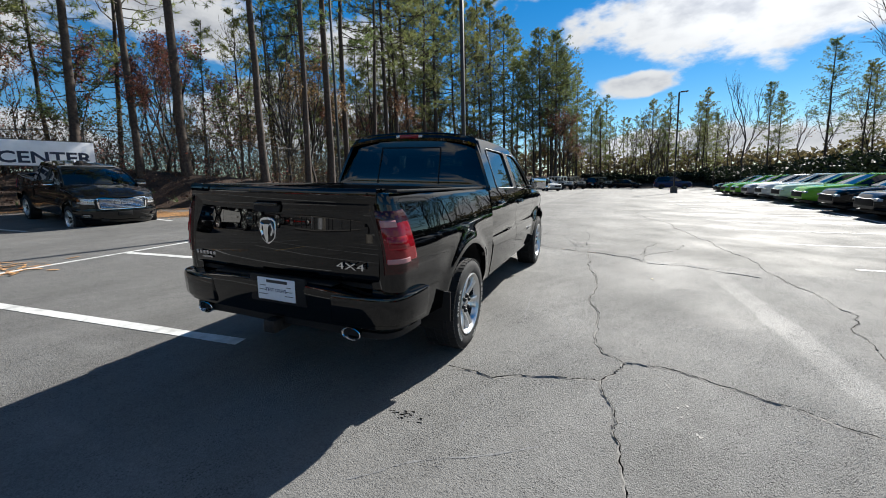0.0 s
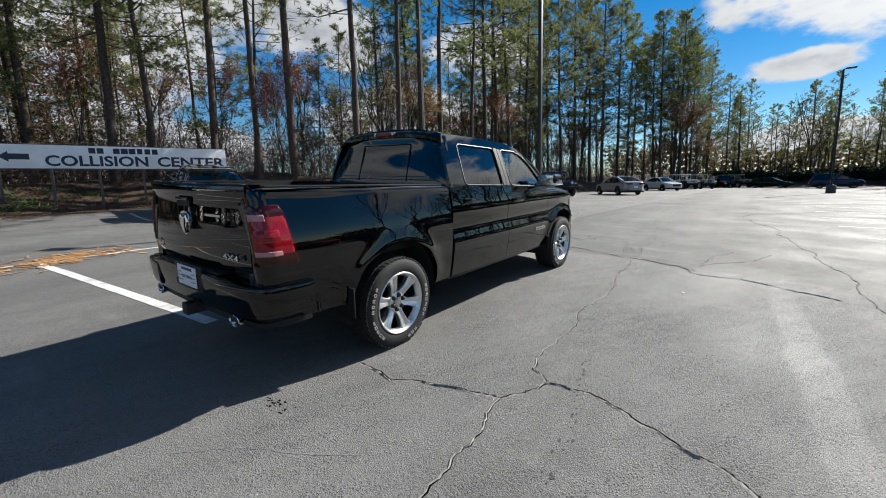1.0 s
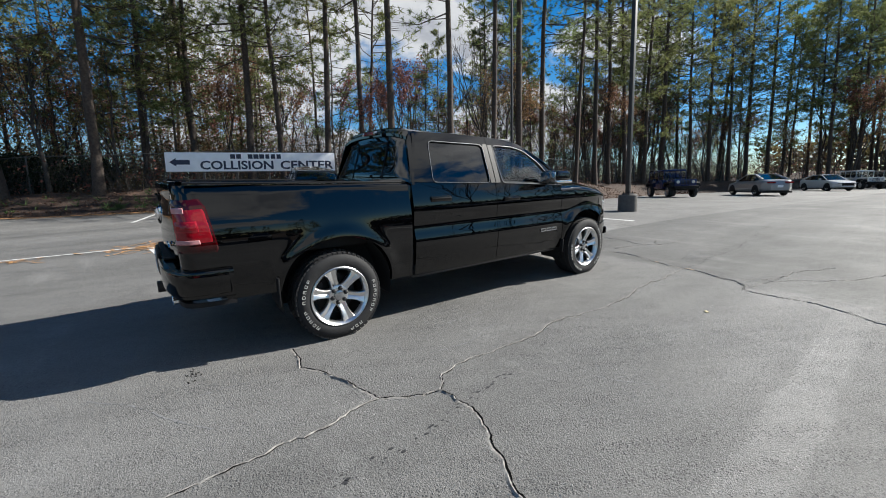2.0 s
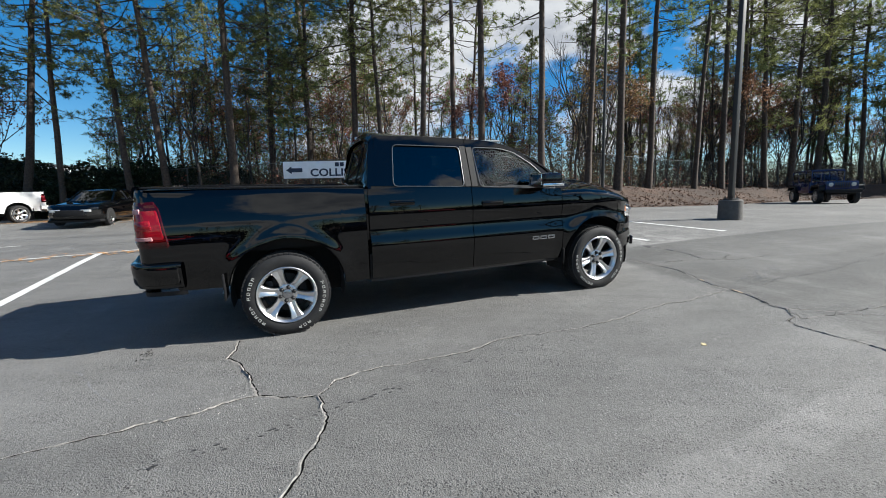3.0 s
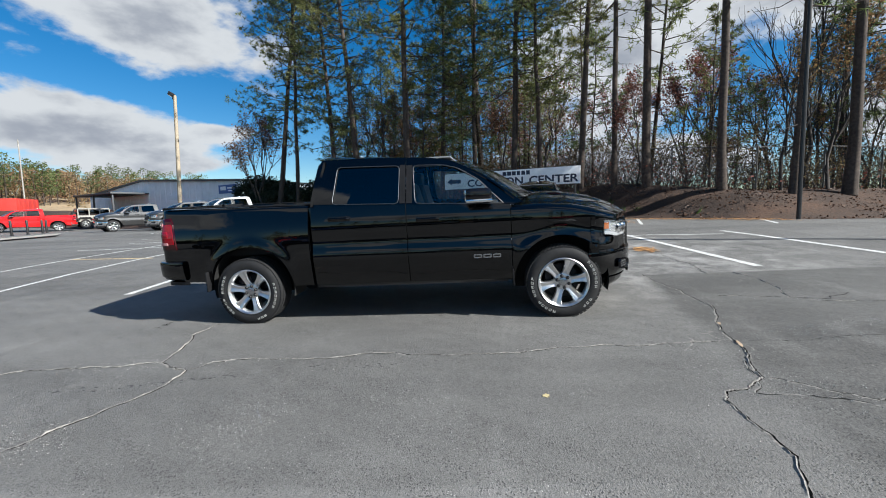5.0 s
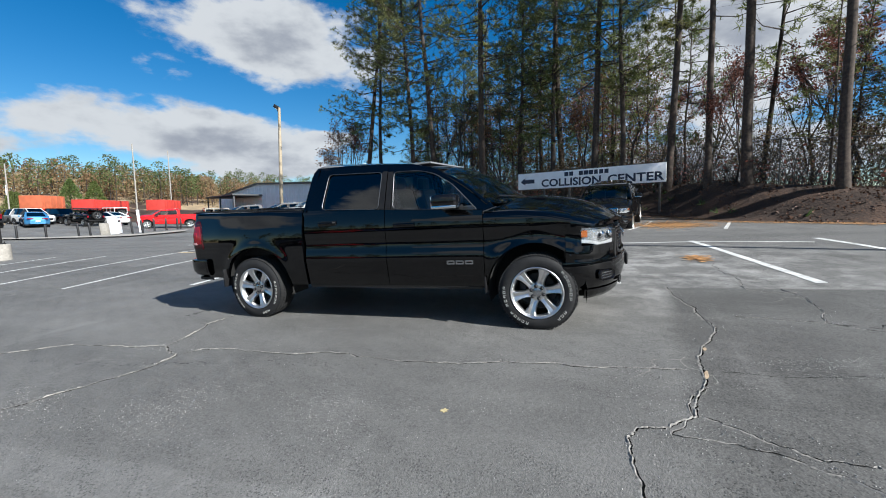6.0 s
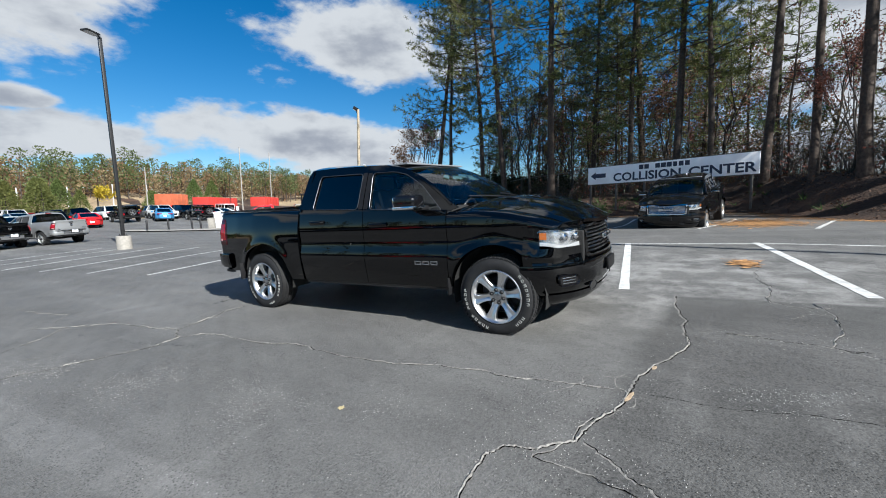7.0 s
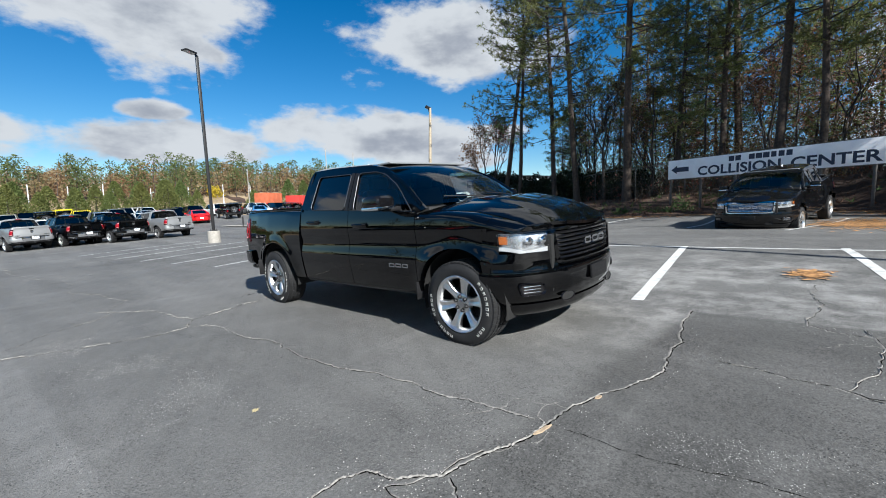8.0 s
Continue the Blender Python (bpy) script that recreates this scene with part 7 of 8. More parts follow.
def workshop():
    B, A = Vector((-36.8, -23.9)), Vector((-53.0, -60.0))
    d = (A - B).normalized()
    n = Vector((-d.y, d.x))
    if n.x < 0:
        n = -n
    length = (A - B).length
    z0 = 1.6
    turn = math.degrees(math.atan2(d.y, d.x))
    ob = thing("workshop", "low white metal workshop with a shallow gable and canopy", "building", pose(B.x, B.y, z0, 0, 0, turn))
    side = 1 if (Matrix.Rotation(radians(turn), 2) @ Vector((0, 1))).dot(n) > 0 else -1
    ridge = 0.56
    outline = [(0, -1.0), (length, -1.0), (length, 3.3), (length * ridge, 4.7), (0, 3.5)]
    part("wall", prism(outline, 0.25, pose(0, 0, 0, 90, 0, 0) if side < 0 else pose(0, 0.25, 0, 90, 0, 0)), M["metal_wall"], ob)
    for k in range(28):
        x = length * (k + 0.5) / 28
        top = lerp(3.5, 4.7, x / (length * ridge)) if x < length * ridge else lerp(4.7, 3.3, (x - length * ridge) / (length * (1 - ridge)))
        part("rib", box((x, side * 0.265, top / 2), (0.05, 0.03, top - 0.05)), M["metal_wall"], ob)
    bm = None
    for (xa, za), (xb, zb) in (((-0.2, 3.48), (length * ridge, 4.7)), ((length * ridge, 4.7), (length + 0.2, 3.28))):
        bm = grid([[(xa, side * 0.55, za), (xb, side * 0.55, zb)], [(xa, -side * 12, za), (xb, -side * 12, zb)]], bm)
    part("roof", hem(bm, (0, 0, 0.22)), M["roof_metal"], ob)
    part("side_wall", box((0.05, -side * 6, 1.2), (0.2, 12, 4.6)), M["metal_wall"], ob)
    for x, w, h in ((14.0, 2.6, 2.6), (23.0, 5.2, 2.9)):
        dr = part("roller_door", box((x, side * 0.28, h / 2), (w, 0.06, h), 0.01), M["metal_wall"], ob)
        for k in range(4):
            part("door_panel", box((x, side * 0.32, h * (k + 0.5) / 4), (w - 0.1, 0.03, h / 4 - 0.05), 0.01), M["metal_wall"], dr)
        part("door_window", box((x, side * 0.345, 0.9), (w * 0.8, 0.02, 0.5), 0.005), M["glass_dark"], dr)
    sg = part("wall_sign", box((2.6, side * 0.30, 2.75), (3.4, 0.06, 0.95), 0.01), M["blue_sign"], ob, "blue wall sign with illegible pale lettering")
    for bx, bz, bw, bh in ((1.9, 2.85, 1.4, 0.16), (3.4, 2.85, 1.0, 0.42), (1.9, 2.55, 1.2, 0.10)):
        part("sign_bar", box((bx, side * 0.34, bz), (bw, 0.02, bh)), M["sign_white"], sg)
    c = part("canopy", box((26.5, side * 2.4, 3.0), (12.0, 4.4, 0.22), 0.03), M["roof_metal"], ob, "dark flat canopy on steel posts")
    for x in (20.8, 26.5, 32.2):
        part("canopy_post", box((x, side * 4.3, 1.35), (0.18, 0.18, 3.1), 0.01), M["roof_metal"], c)


workshop()


def bollards():
    ob = thing("bollard", "black steel bollard with a rounded cap", "bollard", on_lot(-12.86, -35.8), "bollard row")
    part("shaft", lathe([(0.0, 0.075), (0.98, 0.075), (1.03, 0.055), (1.05, 0.0001)], 14, axis="Z"), M["pole_black"], ob)
    part("collar", lathe([(0.0, 0.12), (0.03, 0.12), (0.035, 0.075)], 14, axis="Z"), M["pole_black"], ob)
    for x, y in ((-14.42, -35.4), (-15.29, -33.05), (-15.6, -32.2), (-15.9, -31.4), (-16.39, -28.67), (-16.7, -28.0), (-18.6, -29.4), (-20.2, -30.2), (-22.0, -31.2), (-23.43, -32.6)):
        copy_thing(ob, on_lot(x, y))
    kiosk = thing("drop_box", "white metal drop box with an arched top", "drop box", on_lot(-16.94, -31.4, 40) @ Matrix.Scale(1.05, 4))
    part("cabinet", box((0, 0, 0.62), (0.9, 0.6, 1.24), 0.08), M["plate_white"], kiosk)
    part("hood", box((0, 0.02, 1.30), (0.98, 0.7, 0.14), 0.05), M["plate_white"], kiosk)
    part("slot", box((0, 0.305, 0.95), (0.5, 0.02, 0.12), 0.01), M["plastic"], kiosk)
    solo("concrete_post", box((0, 0, 0.5), (0.45, 0.45, 1.0), 0.04), M["concrete"], "pale concrete post beside the drop box", "post", m=on_lot(-15.7, -30.6, 30))
    solo("sign_post", box((0, 0, 0.9), (0.42, 0.10, 1.8), 0.02), M["plate_white"], "white upright sign panel, blank", "sign", m=on_lot(-17.7, -29.7, 40))
    solo("kerb", strip([(-12.0, -38.0), (-14.6, -32.5), (-15.4, -27.0), (-17.5, -24.5)], 1.4, 0.10), M["concrete"], "pale concrete island with a raised kerb", "kerb", "structure")


bollards()


def containers():
    for x, y, w, h, key, turn in ((-33.6, -60.5, 8.0, 3.0, "container_red", 28), (-28.4, -63.5, 4.0, 3.6, "container_rust", 28), (-40.0, -57.0, 5.0, 3.0, "container_red", 28)):
        ob = thing("skip_container", "large red steel skip with ribbed sides", "container", pose(x, y, lot_z(x, y), 0, 0, turn))
        part("box", box((0, 0, h / 2), (w, 2.5, h), 0.04), M[key], ob)
        for k in range(int(w)):
            part("rib", box((-w / 2 + 0.5 + k, 1.28, h / 2), (0.12, 0.08, h - 0.1), 0.01), M[key], ob)


containers()


def fence():
    """A wire fence along the top of the bank."""
    ob = thing("wire_fence", "tall rusty chain-link fence along the wooded bank", "fence")
    ys = [-9 + 3.0 * k for k in range(23)]
    pts = []
    for y in ys:
        x = edge_x(y) - 5.6
        pts.append(Vector((x, y, land_z(x, y))))
    for p in pts:
        part("post", cyl(p + Vector((0, 0, -0.2)), p + Vector((0, 0, 2.0)), 0.035, seg=8), M["fence"], ob)
    for a, b in zip(pts, pts[1:]):
        part("top_rail", cyl(a + Vector((0, 0, 1.97)), b + Vector((0, 0, 1.97)), 0.022, seg=6), M["fence"], ob)
        bm = bmesh.new()
        n = 16
        for k in range(n):
            for s in (0, 1):
                t0, t1 = (k / n, (k + 3) / n) if s == 0 else ((k + 3) / n, k / n)
                t0, t1 = min(t0, 1), min(t1, 1)
                p, q = a.lerp(b, t0), a.lerp(b, t1)
                w = Vector((0.006, 0.006, 0))
                bm.faces.new([bm.verts.new(v) for v in (p - w, p + w, q + w + Vector((0, 0, 1.95)), q - w + Vector((0, 0, 1.95)))])
        part("wire_mesh", bm, M["fence"], ob)


fence()


def far_poles():
    for k, (x, y, h) in enumerate(((2, -90, 8.5), (-0.5, -88, 9), (-5.5, -90, 8), (-10, -88, 9), (-12, -92, 7), (-18.7, -86, 9), (-17.5, -90, 7), (-24, -90, 7.5), (-30, -88, 9), (-34, -84, 8))):
        plain_pole(x, y, h * 0.60, 0.08, "sign_white", "flag_pole", "tall white pole on the far slope")
    for x, y, h in ((-33.6, -53.5, 9.5), (-45, -62, 10), (-27, -68, 8)):
        plain_pole(x, y, h, 0.09, "concrete", "utility_pole", "wooden utility pole beyond the lower lot")


far_poles()


# ---- trees ----
def leaf_mat(name, colour, spread=0.35, through=0.35):
    """Foliage: each leaf or needle differs, and lets some light through."""
    m, nt, b = nodes_of(name)
    N, L = nt.nodes.new, nt.links.new
    g = N("ShaderNodeNewGeometry")
    r = N("ShaderNodeMapRange")
    r.inputs["To Min"].default_value, r.inputs["To Max"].default_value = 1 - spread, 1 + spread
    L(g.outputs["Random Per Island"], r.inputs["Value"])
    oi = N("ShaderNodeObjectInfo")
    r2 = N("ShaderNodeMapRange"); r2.inputs["To Min"].default_value, r2.inputs["To Max"].default_value = 0.47, 0.53
    L(oi.outputs["Random"], r2.inputs["Value"])
    h = N("ShaderNodeHueSaturation"); h.inputs["Color"].default_value = (*colour, 1)
    L(r.outputs[0], h.inputs["Value"]); L(r2.outputs[0], h.inputs["Hue"])
    L(h.outputs[0], b.inputs["Base Color"])
    b.inputs["Roughness"].default_value = 0.6
    b.inputs["Specular IOR Level"].default_value = 0.25
    t = N("ShaderNodeBsdfTranslucent"); L(h.outputs[0], t.inputs["Color"])
    mix = N("ShaderNodeMixShader"); mix.inputs[0].default_value = through
    L(b.outputs[0], mix.inputs[1]); L(t.outputs[0], mix.inputs[2])
    L(mix.outputs[0], nt.nodes["Material Output"].inputs["Surface"])
    return m


M["needles"] = leaf_mat("pine needles", (0.17, 0.19, 0.07), 0.5, 0.5)
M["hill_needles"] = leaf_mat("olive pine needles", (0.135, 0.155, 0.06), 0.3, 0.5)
M["rust_leaves"] = leaf_mat("rust brown leaves", (0.20, 0.10, 0.06), 0.5)
M["gold_leaves"] = leaf_mat("yellow brown leaves", (0.22, 0.155, 0.06), 0.5)
M["green_leaves"] = leaf_mat("dark green leaves", (0.07, 0.11, 0.035), 0.4)
M["thicket_leaves"] = leaf_mat("brown thicket leaves", (0.11, 0.078, 0.043), 0.5, 0.4)
# hedge leaves, darkened in colour for the shade the hedge lies in
M["darkened_leaves"] = leaf_mat("hedge leaves with shade in the colour", (0.018, 0.026, 0.012), 0.4, 0.15)
M["wood_olive"] = leaf_mat("olive wood leaves", (0.12, 0.12, 0.045), 0.45, 0.5)
M["wood_brown"] = leaf_mat("brown wood leaves", (0.20, 0.11, 0.06), 0.45, 0.5)
M["litter"] = leaf_mat("fallen brown leaves", (0.085, 0.047, 0.028), 0.55, 0.1)
M["bark"] = mat("grey brown pine bark", (0.058, 0.044, 0.036), 0.95, vary=0.35, scale=9, bump=1.0, bump_scale=22, stains=0.2, stain_scale=0.6)
M["bark_dark"] = mat("dark bark", (0.052, 0.044, 0.039), 0.95, vary=0.3, scale=12, bump=0.6, bump_scale=30)


class Raw:
    """A mesh gathered as plain lists."""
    def __init__(self):
        self.v, self.f = [], []

    def limb(self, pts, radii, seg=5):
        base = len(self.v)
        side = None
        for i, p in enumerate(pts):
            d = (pts[min(i + 1, len(pts) - 1)] - pts[max(i - 1, 0)]).normalized()
            if side is None:
                side = d.orthogonal().normalized()
            side = (side - d * side.dot(d)).normalized()
            o = d.cross(side)
            for k in range(seg):
                a = math.tau * k / seg
                self.v.append(p + radii[i] * (math.cos(a) * side + math.sin(a) * o))
        for i in range(len(pts) - 1):
            for k in range(seg):
                a, b = base + i * seg + k, base + i * seg + (k + 1) % seg
                self.f.append((a, b, b + seg, a + seg))

    def tuft(self, c, rng, count, size, width, way):
        for _ in range(count):
            d = Vector((rng.gauss(0, 1), rng.gauss(0, 1), rng.gauss(0, 0.8))).normalized()
            d = (d + way * 0.5).normalized()
            o = d.orthogonal().normalized()
            o = (Matrix.Rotation(rng.random() * math.tau, 3, d) @ o) * width
            s = c + d * size * 0.08
            e = c + d * size * rng.uniform(0.7, 1.1)
            n = len(self.v)
            self.v += [s - o * 0.5, s + o * 0.5, e]
            self.f.append((n, n + 1, n + 2))

    def leaf(self, c, rng, size):
        d = Vector((rng.gauss(0, 1), rng.gauss(0, 1), rng.gauss(0, 0.6))).normalized()
        o = d.orthogonal().normalized()
        o = Matrix.Rotation(rng.random() * math.tau, 3, d) @ o
        n = len(self.v)
        self.v += [c, c + d * size * 0.5 + o * size * 0.32, c + d * size, c + d * size * 0.5 - o * size * 0.32]
        self.f.append((n, n + 1, n + 2, n + 3))

    def mesh(self, name, material, soft=True):
        me = bpy.data.meshes.new(name)
        me.from_pydata([tuple(v) for v in self.v], [], self.f)
        me.materials.append(material)
        if soft:
            me.polygons.foreach_set("use_smooth", [True] * len(me.polygons))
        return me


def pine_meshes(seed, H, r0, base, spread, branches, per, needles, size=0.34, width=0.036, leaf="needles"):
    """A tall pine: bare lower trunk with snags, irregular limbs, tufted needles."""
    rng = random.Random(seed)
    wood, crown = Raw(), Raw()
    lean = Vector((rng.uniform(-0.03, 0.03), rng.uniform(-0.03, 0.03), 0))
    line = []
    off = Vector((0, 0, 0))
    for i in range(13):
        t = i / 12
        off += Vector((rng.uniform(-0.06, 0.06), rng.uniform(-0.06, 0.06), 0))
        line.append(Vector((0, 0, t * H)) + lean * t * H + off)
    wood.limb(line, [r0 * (1.25 if i == 0 else 1 - 0.78 * (i / 12) ** 1.1) for i in range(13)], 9)
    at = lambda h: line[min(11, int(h / H * 12))].lerp(line[min(11, int(h / H * 12)) + 1], (h / H * 12) % 1 if h < H else 1)
    for k in range(branches):
        t = (k + rng.random()) / branches
        h = lerp(base, H * 0.985, t ** 0.85)
        rel = (h - base) / (H - base)
        reach = spread * (0.45 + 0.75 * math.sin(math.pi * min(1, 0.18 + 0.80 * rel))) * rng.uniform(0.45, 1.1) * (1 - 0.55 * rel ** 3)
        az = rng.random() * math.tau + k * 2.4
        rise = lerp(-0.12, 0.55, rel) + rng.uniform(-0.15, 0.2)
        d = Vector((math.cos(az), math.sin(az), rise)).normalized()
        p0 = at(h)
        p1 = p0 + d * reach * 0.5 + Vector((0, 0, -0.06 * reach))
        p2 = p0 + d * reach + Vector((0, 0, 0.10 * reach))
        r = 0.011 + 0.010 * reach
        wood.limb([p0, p1, p2], [r, r * 0.6, 0.008], 4)
        if rng.random() < 0.10 and rel < 0.3:
            continue
        for j in range(per):
            s = rng.uniform(0.40, 1.05) if j else 1.0
            q = (p0.lerp(p1, s * 2) if s < 0.5 else p1.lerp(p2, s * 2 - 1)) + Vector((rng.gauss(0, 1), rng.gauss(0, 1), rng.gauss(0, 0.5))) * (0.13 * reach if j else 0.05)
            if j % 2:
                wood.limb([p1.lerp(p2, rng.random() * 0.6), q], [0.010, 0.004], 3)
            crown.tuft(q, rng, needles, size * rng.uniform(0.8, 1.25), width, d * 0.8)
    for k in range(int(base * 0.8)):                        # dead snags low down
        h = rng.uniform(base * 0.35, base)
        az = rng.random() * math.tau
        p = at(h)
        wood.limb([p, p + Vector((math.cos(az), math.sin(az), rng.uniform(-0.3, 0.3))) * rng.uniform(0.3, 1.3)], [0.025, 0.006], 3)
    return wood.mesh("trunk", M["bark"]), crown.mesh("crown", M[leaf], False)


def broadleaf_meshes(seed, H, r0, leaves, leaf_size, leaf_key, upright=0.6, bark="bark_dark", levels=4):
    """A branching tree with few or many leaves left."""
    rng = random.Random(seed)
    wood, crown = Raw(), Raw()
    tips = []

    def grow(p, d, length, r, level):
        mid = p + d * length * 0.5 + Vector((rng.gauss(0, 1), rng.gauss(0, 1), 0)) * length * 0.05
        end = p + d * length + Vector((rng.gauss(0, 1), rng.gauss(0, 1), 0)) * length * 0.08
        wood.limb([p, mid, end], [r, r * 0.82, r * 0.62], 7 if level == 0 else (4 if level < 3 else 3))
        if level >= levels:
            tips.append((mid, end))
            return
        if level >= 2:
            tips.append((mid, end))
        n = 3 if level else 4
        for k in range(n):
            az = rng.random() * math.tau
            tilt = rng.uniform(0.25, 0.75) * (1.15 - upright * 0.5)
            side = d.orthogonal().normalized()
            side = Matrix.Rotation(az, 3, d) @ side
            nd = (d * math.cos(tilt) + side * math.sin(tilt) + Vector((0, 0, 0.12))).normalized()
            start = p.lerp(end, rng.uniform(0.55, 1.0)) if k else end
            grow(start, nd if k else (d + side * 0.2).normalized(), length * rng.uniform(0.55, 0.75), r * (0.5 if k else 0.62), level + 1)
    grow(Vector((0, 0, -0.1)), Vector((rng.uniform(-0.08, 0.08), rng.uniform(-0.08, 0.08), 1)).normalized(), H * 0.40, r0, 0)
    for _ in range(leaves):
        a, b = rng.choice(tips)
        c = a.lerp(b, rng.random()) + Vector((rng.gauss(0, 1), rng.gauss(0, 1), rng.gauss(0, 1))) * 0.16
        crown.leaf(c, rng, leaf_size * rng.uniform(0.6, 1.3))
    return wood.mesh("trunk", M[bark]), (crown.mesh("crown", M[leaf_key], False) if leaves else None)


PINES = [pine_meshes(1, 25, 0.23, 7.0, 4.1, 84, 17, 15, 0.32, 0.044), pine_meshes(2, 23, 0.20, 8.6, 3.4, 72, 16, 15, 0.32, 0.044), pine_meshes(3, 27, 0.26, 8.0, 4.8, 84, 18, 15, 0.32, 0.044),
         pine_meshes(4, 21, 0.17, 5.4, 3.2, 76, 15, 15, 0.32, 0.044), pine_meshes(12, 24, 0.21, 4.5, 3.4, 84, 15, 15, 0.32, 0.044)]
PINES_OPEN = [pine_meshes(17, 25, 0.20, 9.0, 3.6, 50, 13, 14, 0.32, 0.044), pine_meshes(18, 23, 0.17, 7.5, 3.0, 46, 12, 14, 0.32, 0.044), pine_meshes(19, 26, 0.22, 10.5, 4.0, 48, 13, 14, 0.32, 0.044)]
PINES_FAR = [pine_meshes(5, 24, 0.20, 7, 3.4, 50, 8, 9, 0.45, 0.075), pine_meshes(6, 21, 0.16, 4, 3.0, 54, 8, 9, 0.45, 0.075), pine_meshes(7, 19, 0.15, 6, 2.8, 44, 8, 9, 0.45, 0.075)]
PINES_YOUNG = [pine_meshes(14, 12, 0.085, 3.0, 2.2, 44, 9, 10, 0.26), pine_meshes(15, 14, 0.10, 5.0, 2.4, 42, 9, 10, 0.26), pine_meshes(16, 10, 0.07, 2.4, 1.9, 40, 9, 10, 0.26)]
RUSTY = [broadleaf_meshes(21, 12, 0.15, 3000, 0.17, "rust_leaves"), broadleaf_meshes(22, 9, 0.10, 2200, 0.15, "rust_leaves"), broadleaf_meshes(23, 10, 0.11, 800, 0.15, "gold_leaves")]
BARE = [broadleaf_meshes(31, 14, 0.14, 120, 0.12, "rust_leaves", 0.9), broadleaf_meshes(32, 11, 0.10, 60, 0.12, "rust_leaves", 0.9), broadleaf_meshes(33, 8, 0.07, 150, 0.12, "rust_leaves", 0.9, levels=3)]
GREEN = [broadleaf_meshes(41, 7, 0.09, 1500, 0.16, "green_leaves", 0.4), broadleaf_meshes(42, 9, 0.10, 1400, 0.18, "green_leaves", 0.6)]


def tree(name, meshes, x, y, turn, scale, label, lean=(0, 0), group="", z=None):
    z = land_z(x, y) if z is None else z
    ob = thing(name, label, "tree", pose(x, y, z - 0.15, lean[0], lean[1], turn) @ Matrix.Scale(scale, 4), group)
    part("trunk", meshes[0], None, ob)
    if meshes[1]:
        part("crown", meshes[1], None, ob)
    return ob


PINE_WORDS = "tall pine with bare lower trunk and tufted green crown"
# the pines that stand out along the bank: x, y, kind, scale, lean
for k, (x, y, kind, s, lx, ly) in enumerate((
        (-27.3, -15.0, 2, 0.90, -4, -6), (-26.9, -12.95, 1, 0.92, 0, -2), (-25.7, -9.0, 4, 0.95, -1, -3), (-24.7, -6.85, 0, 0.95, 0, -3), (-23.6, -3.05, 2, 0.95, 0, -1), (-26.6, -1.0, 3, 0.95, 0, 0),
        (-25.8, 1.6, 4, 0.9, 1, 0), (-23.4, 4.4, 0, 0.98, 0, 0), (-22.9, 6.2, 3, 1.0, 0, 0), (-20.8, 8.3, 1, 1.0, 0, 0), (-18.7, 9.7, 4, 1.0, 0, 1), (-17.1, 10.9, 1, 1.0, 0, -2),
        (-14.3, 13.1, 0, 0.95, 0, 0), (-13.7, 15.6, 3, 1.0, 0, 0), (-13.9, 17.9, 1, 1.0, 0, 1), (-15.6, 22.0, 3, 1.0, 0, 0), (-15.9, 26.5, 2, 1.0, 0, 3), (-16.8, 30.4, 4, 1.0, 0, 0),
        (-17.0, 32.7, 0, 1.0, 0, 0), (-16.8, 35.1, 1, 1.05, 0, 0), (-16.6, 38.0, 4, 1.0, 0, 0), (-17.2, 42.5, 2, 1.0, 0, 0), (-15.8, 46.0, 3, 1.1, 0, 0), (-15.5, 49.5, 0, 1.0, 0, 0),
        (-14.8, 53.0, 4, 1.0, 0, 0), (-14.5, 57.2, 2, 0.95, 0, 0), (-13.6, 61.5, 0, 1.0, 0, 0), (-14.0, 68.6, 4, 1.05, 0, 0), (-12.6, 74.0, 1, 1.0, 0, 0))):
    tree("pine_tree", PINES_OPEN[k % 3] if 9 < y < 34 else PINES[kind], x, y, 47 * k, s, PINE_WORDS, (lx, ly), "pines on the bank")


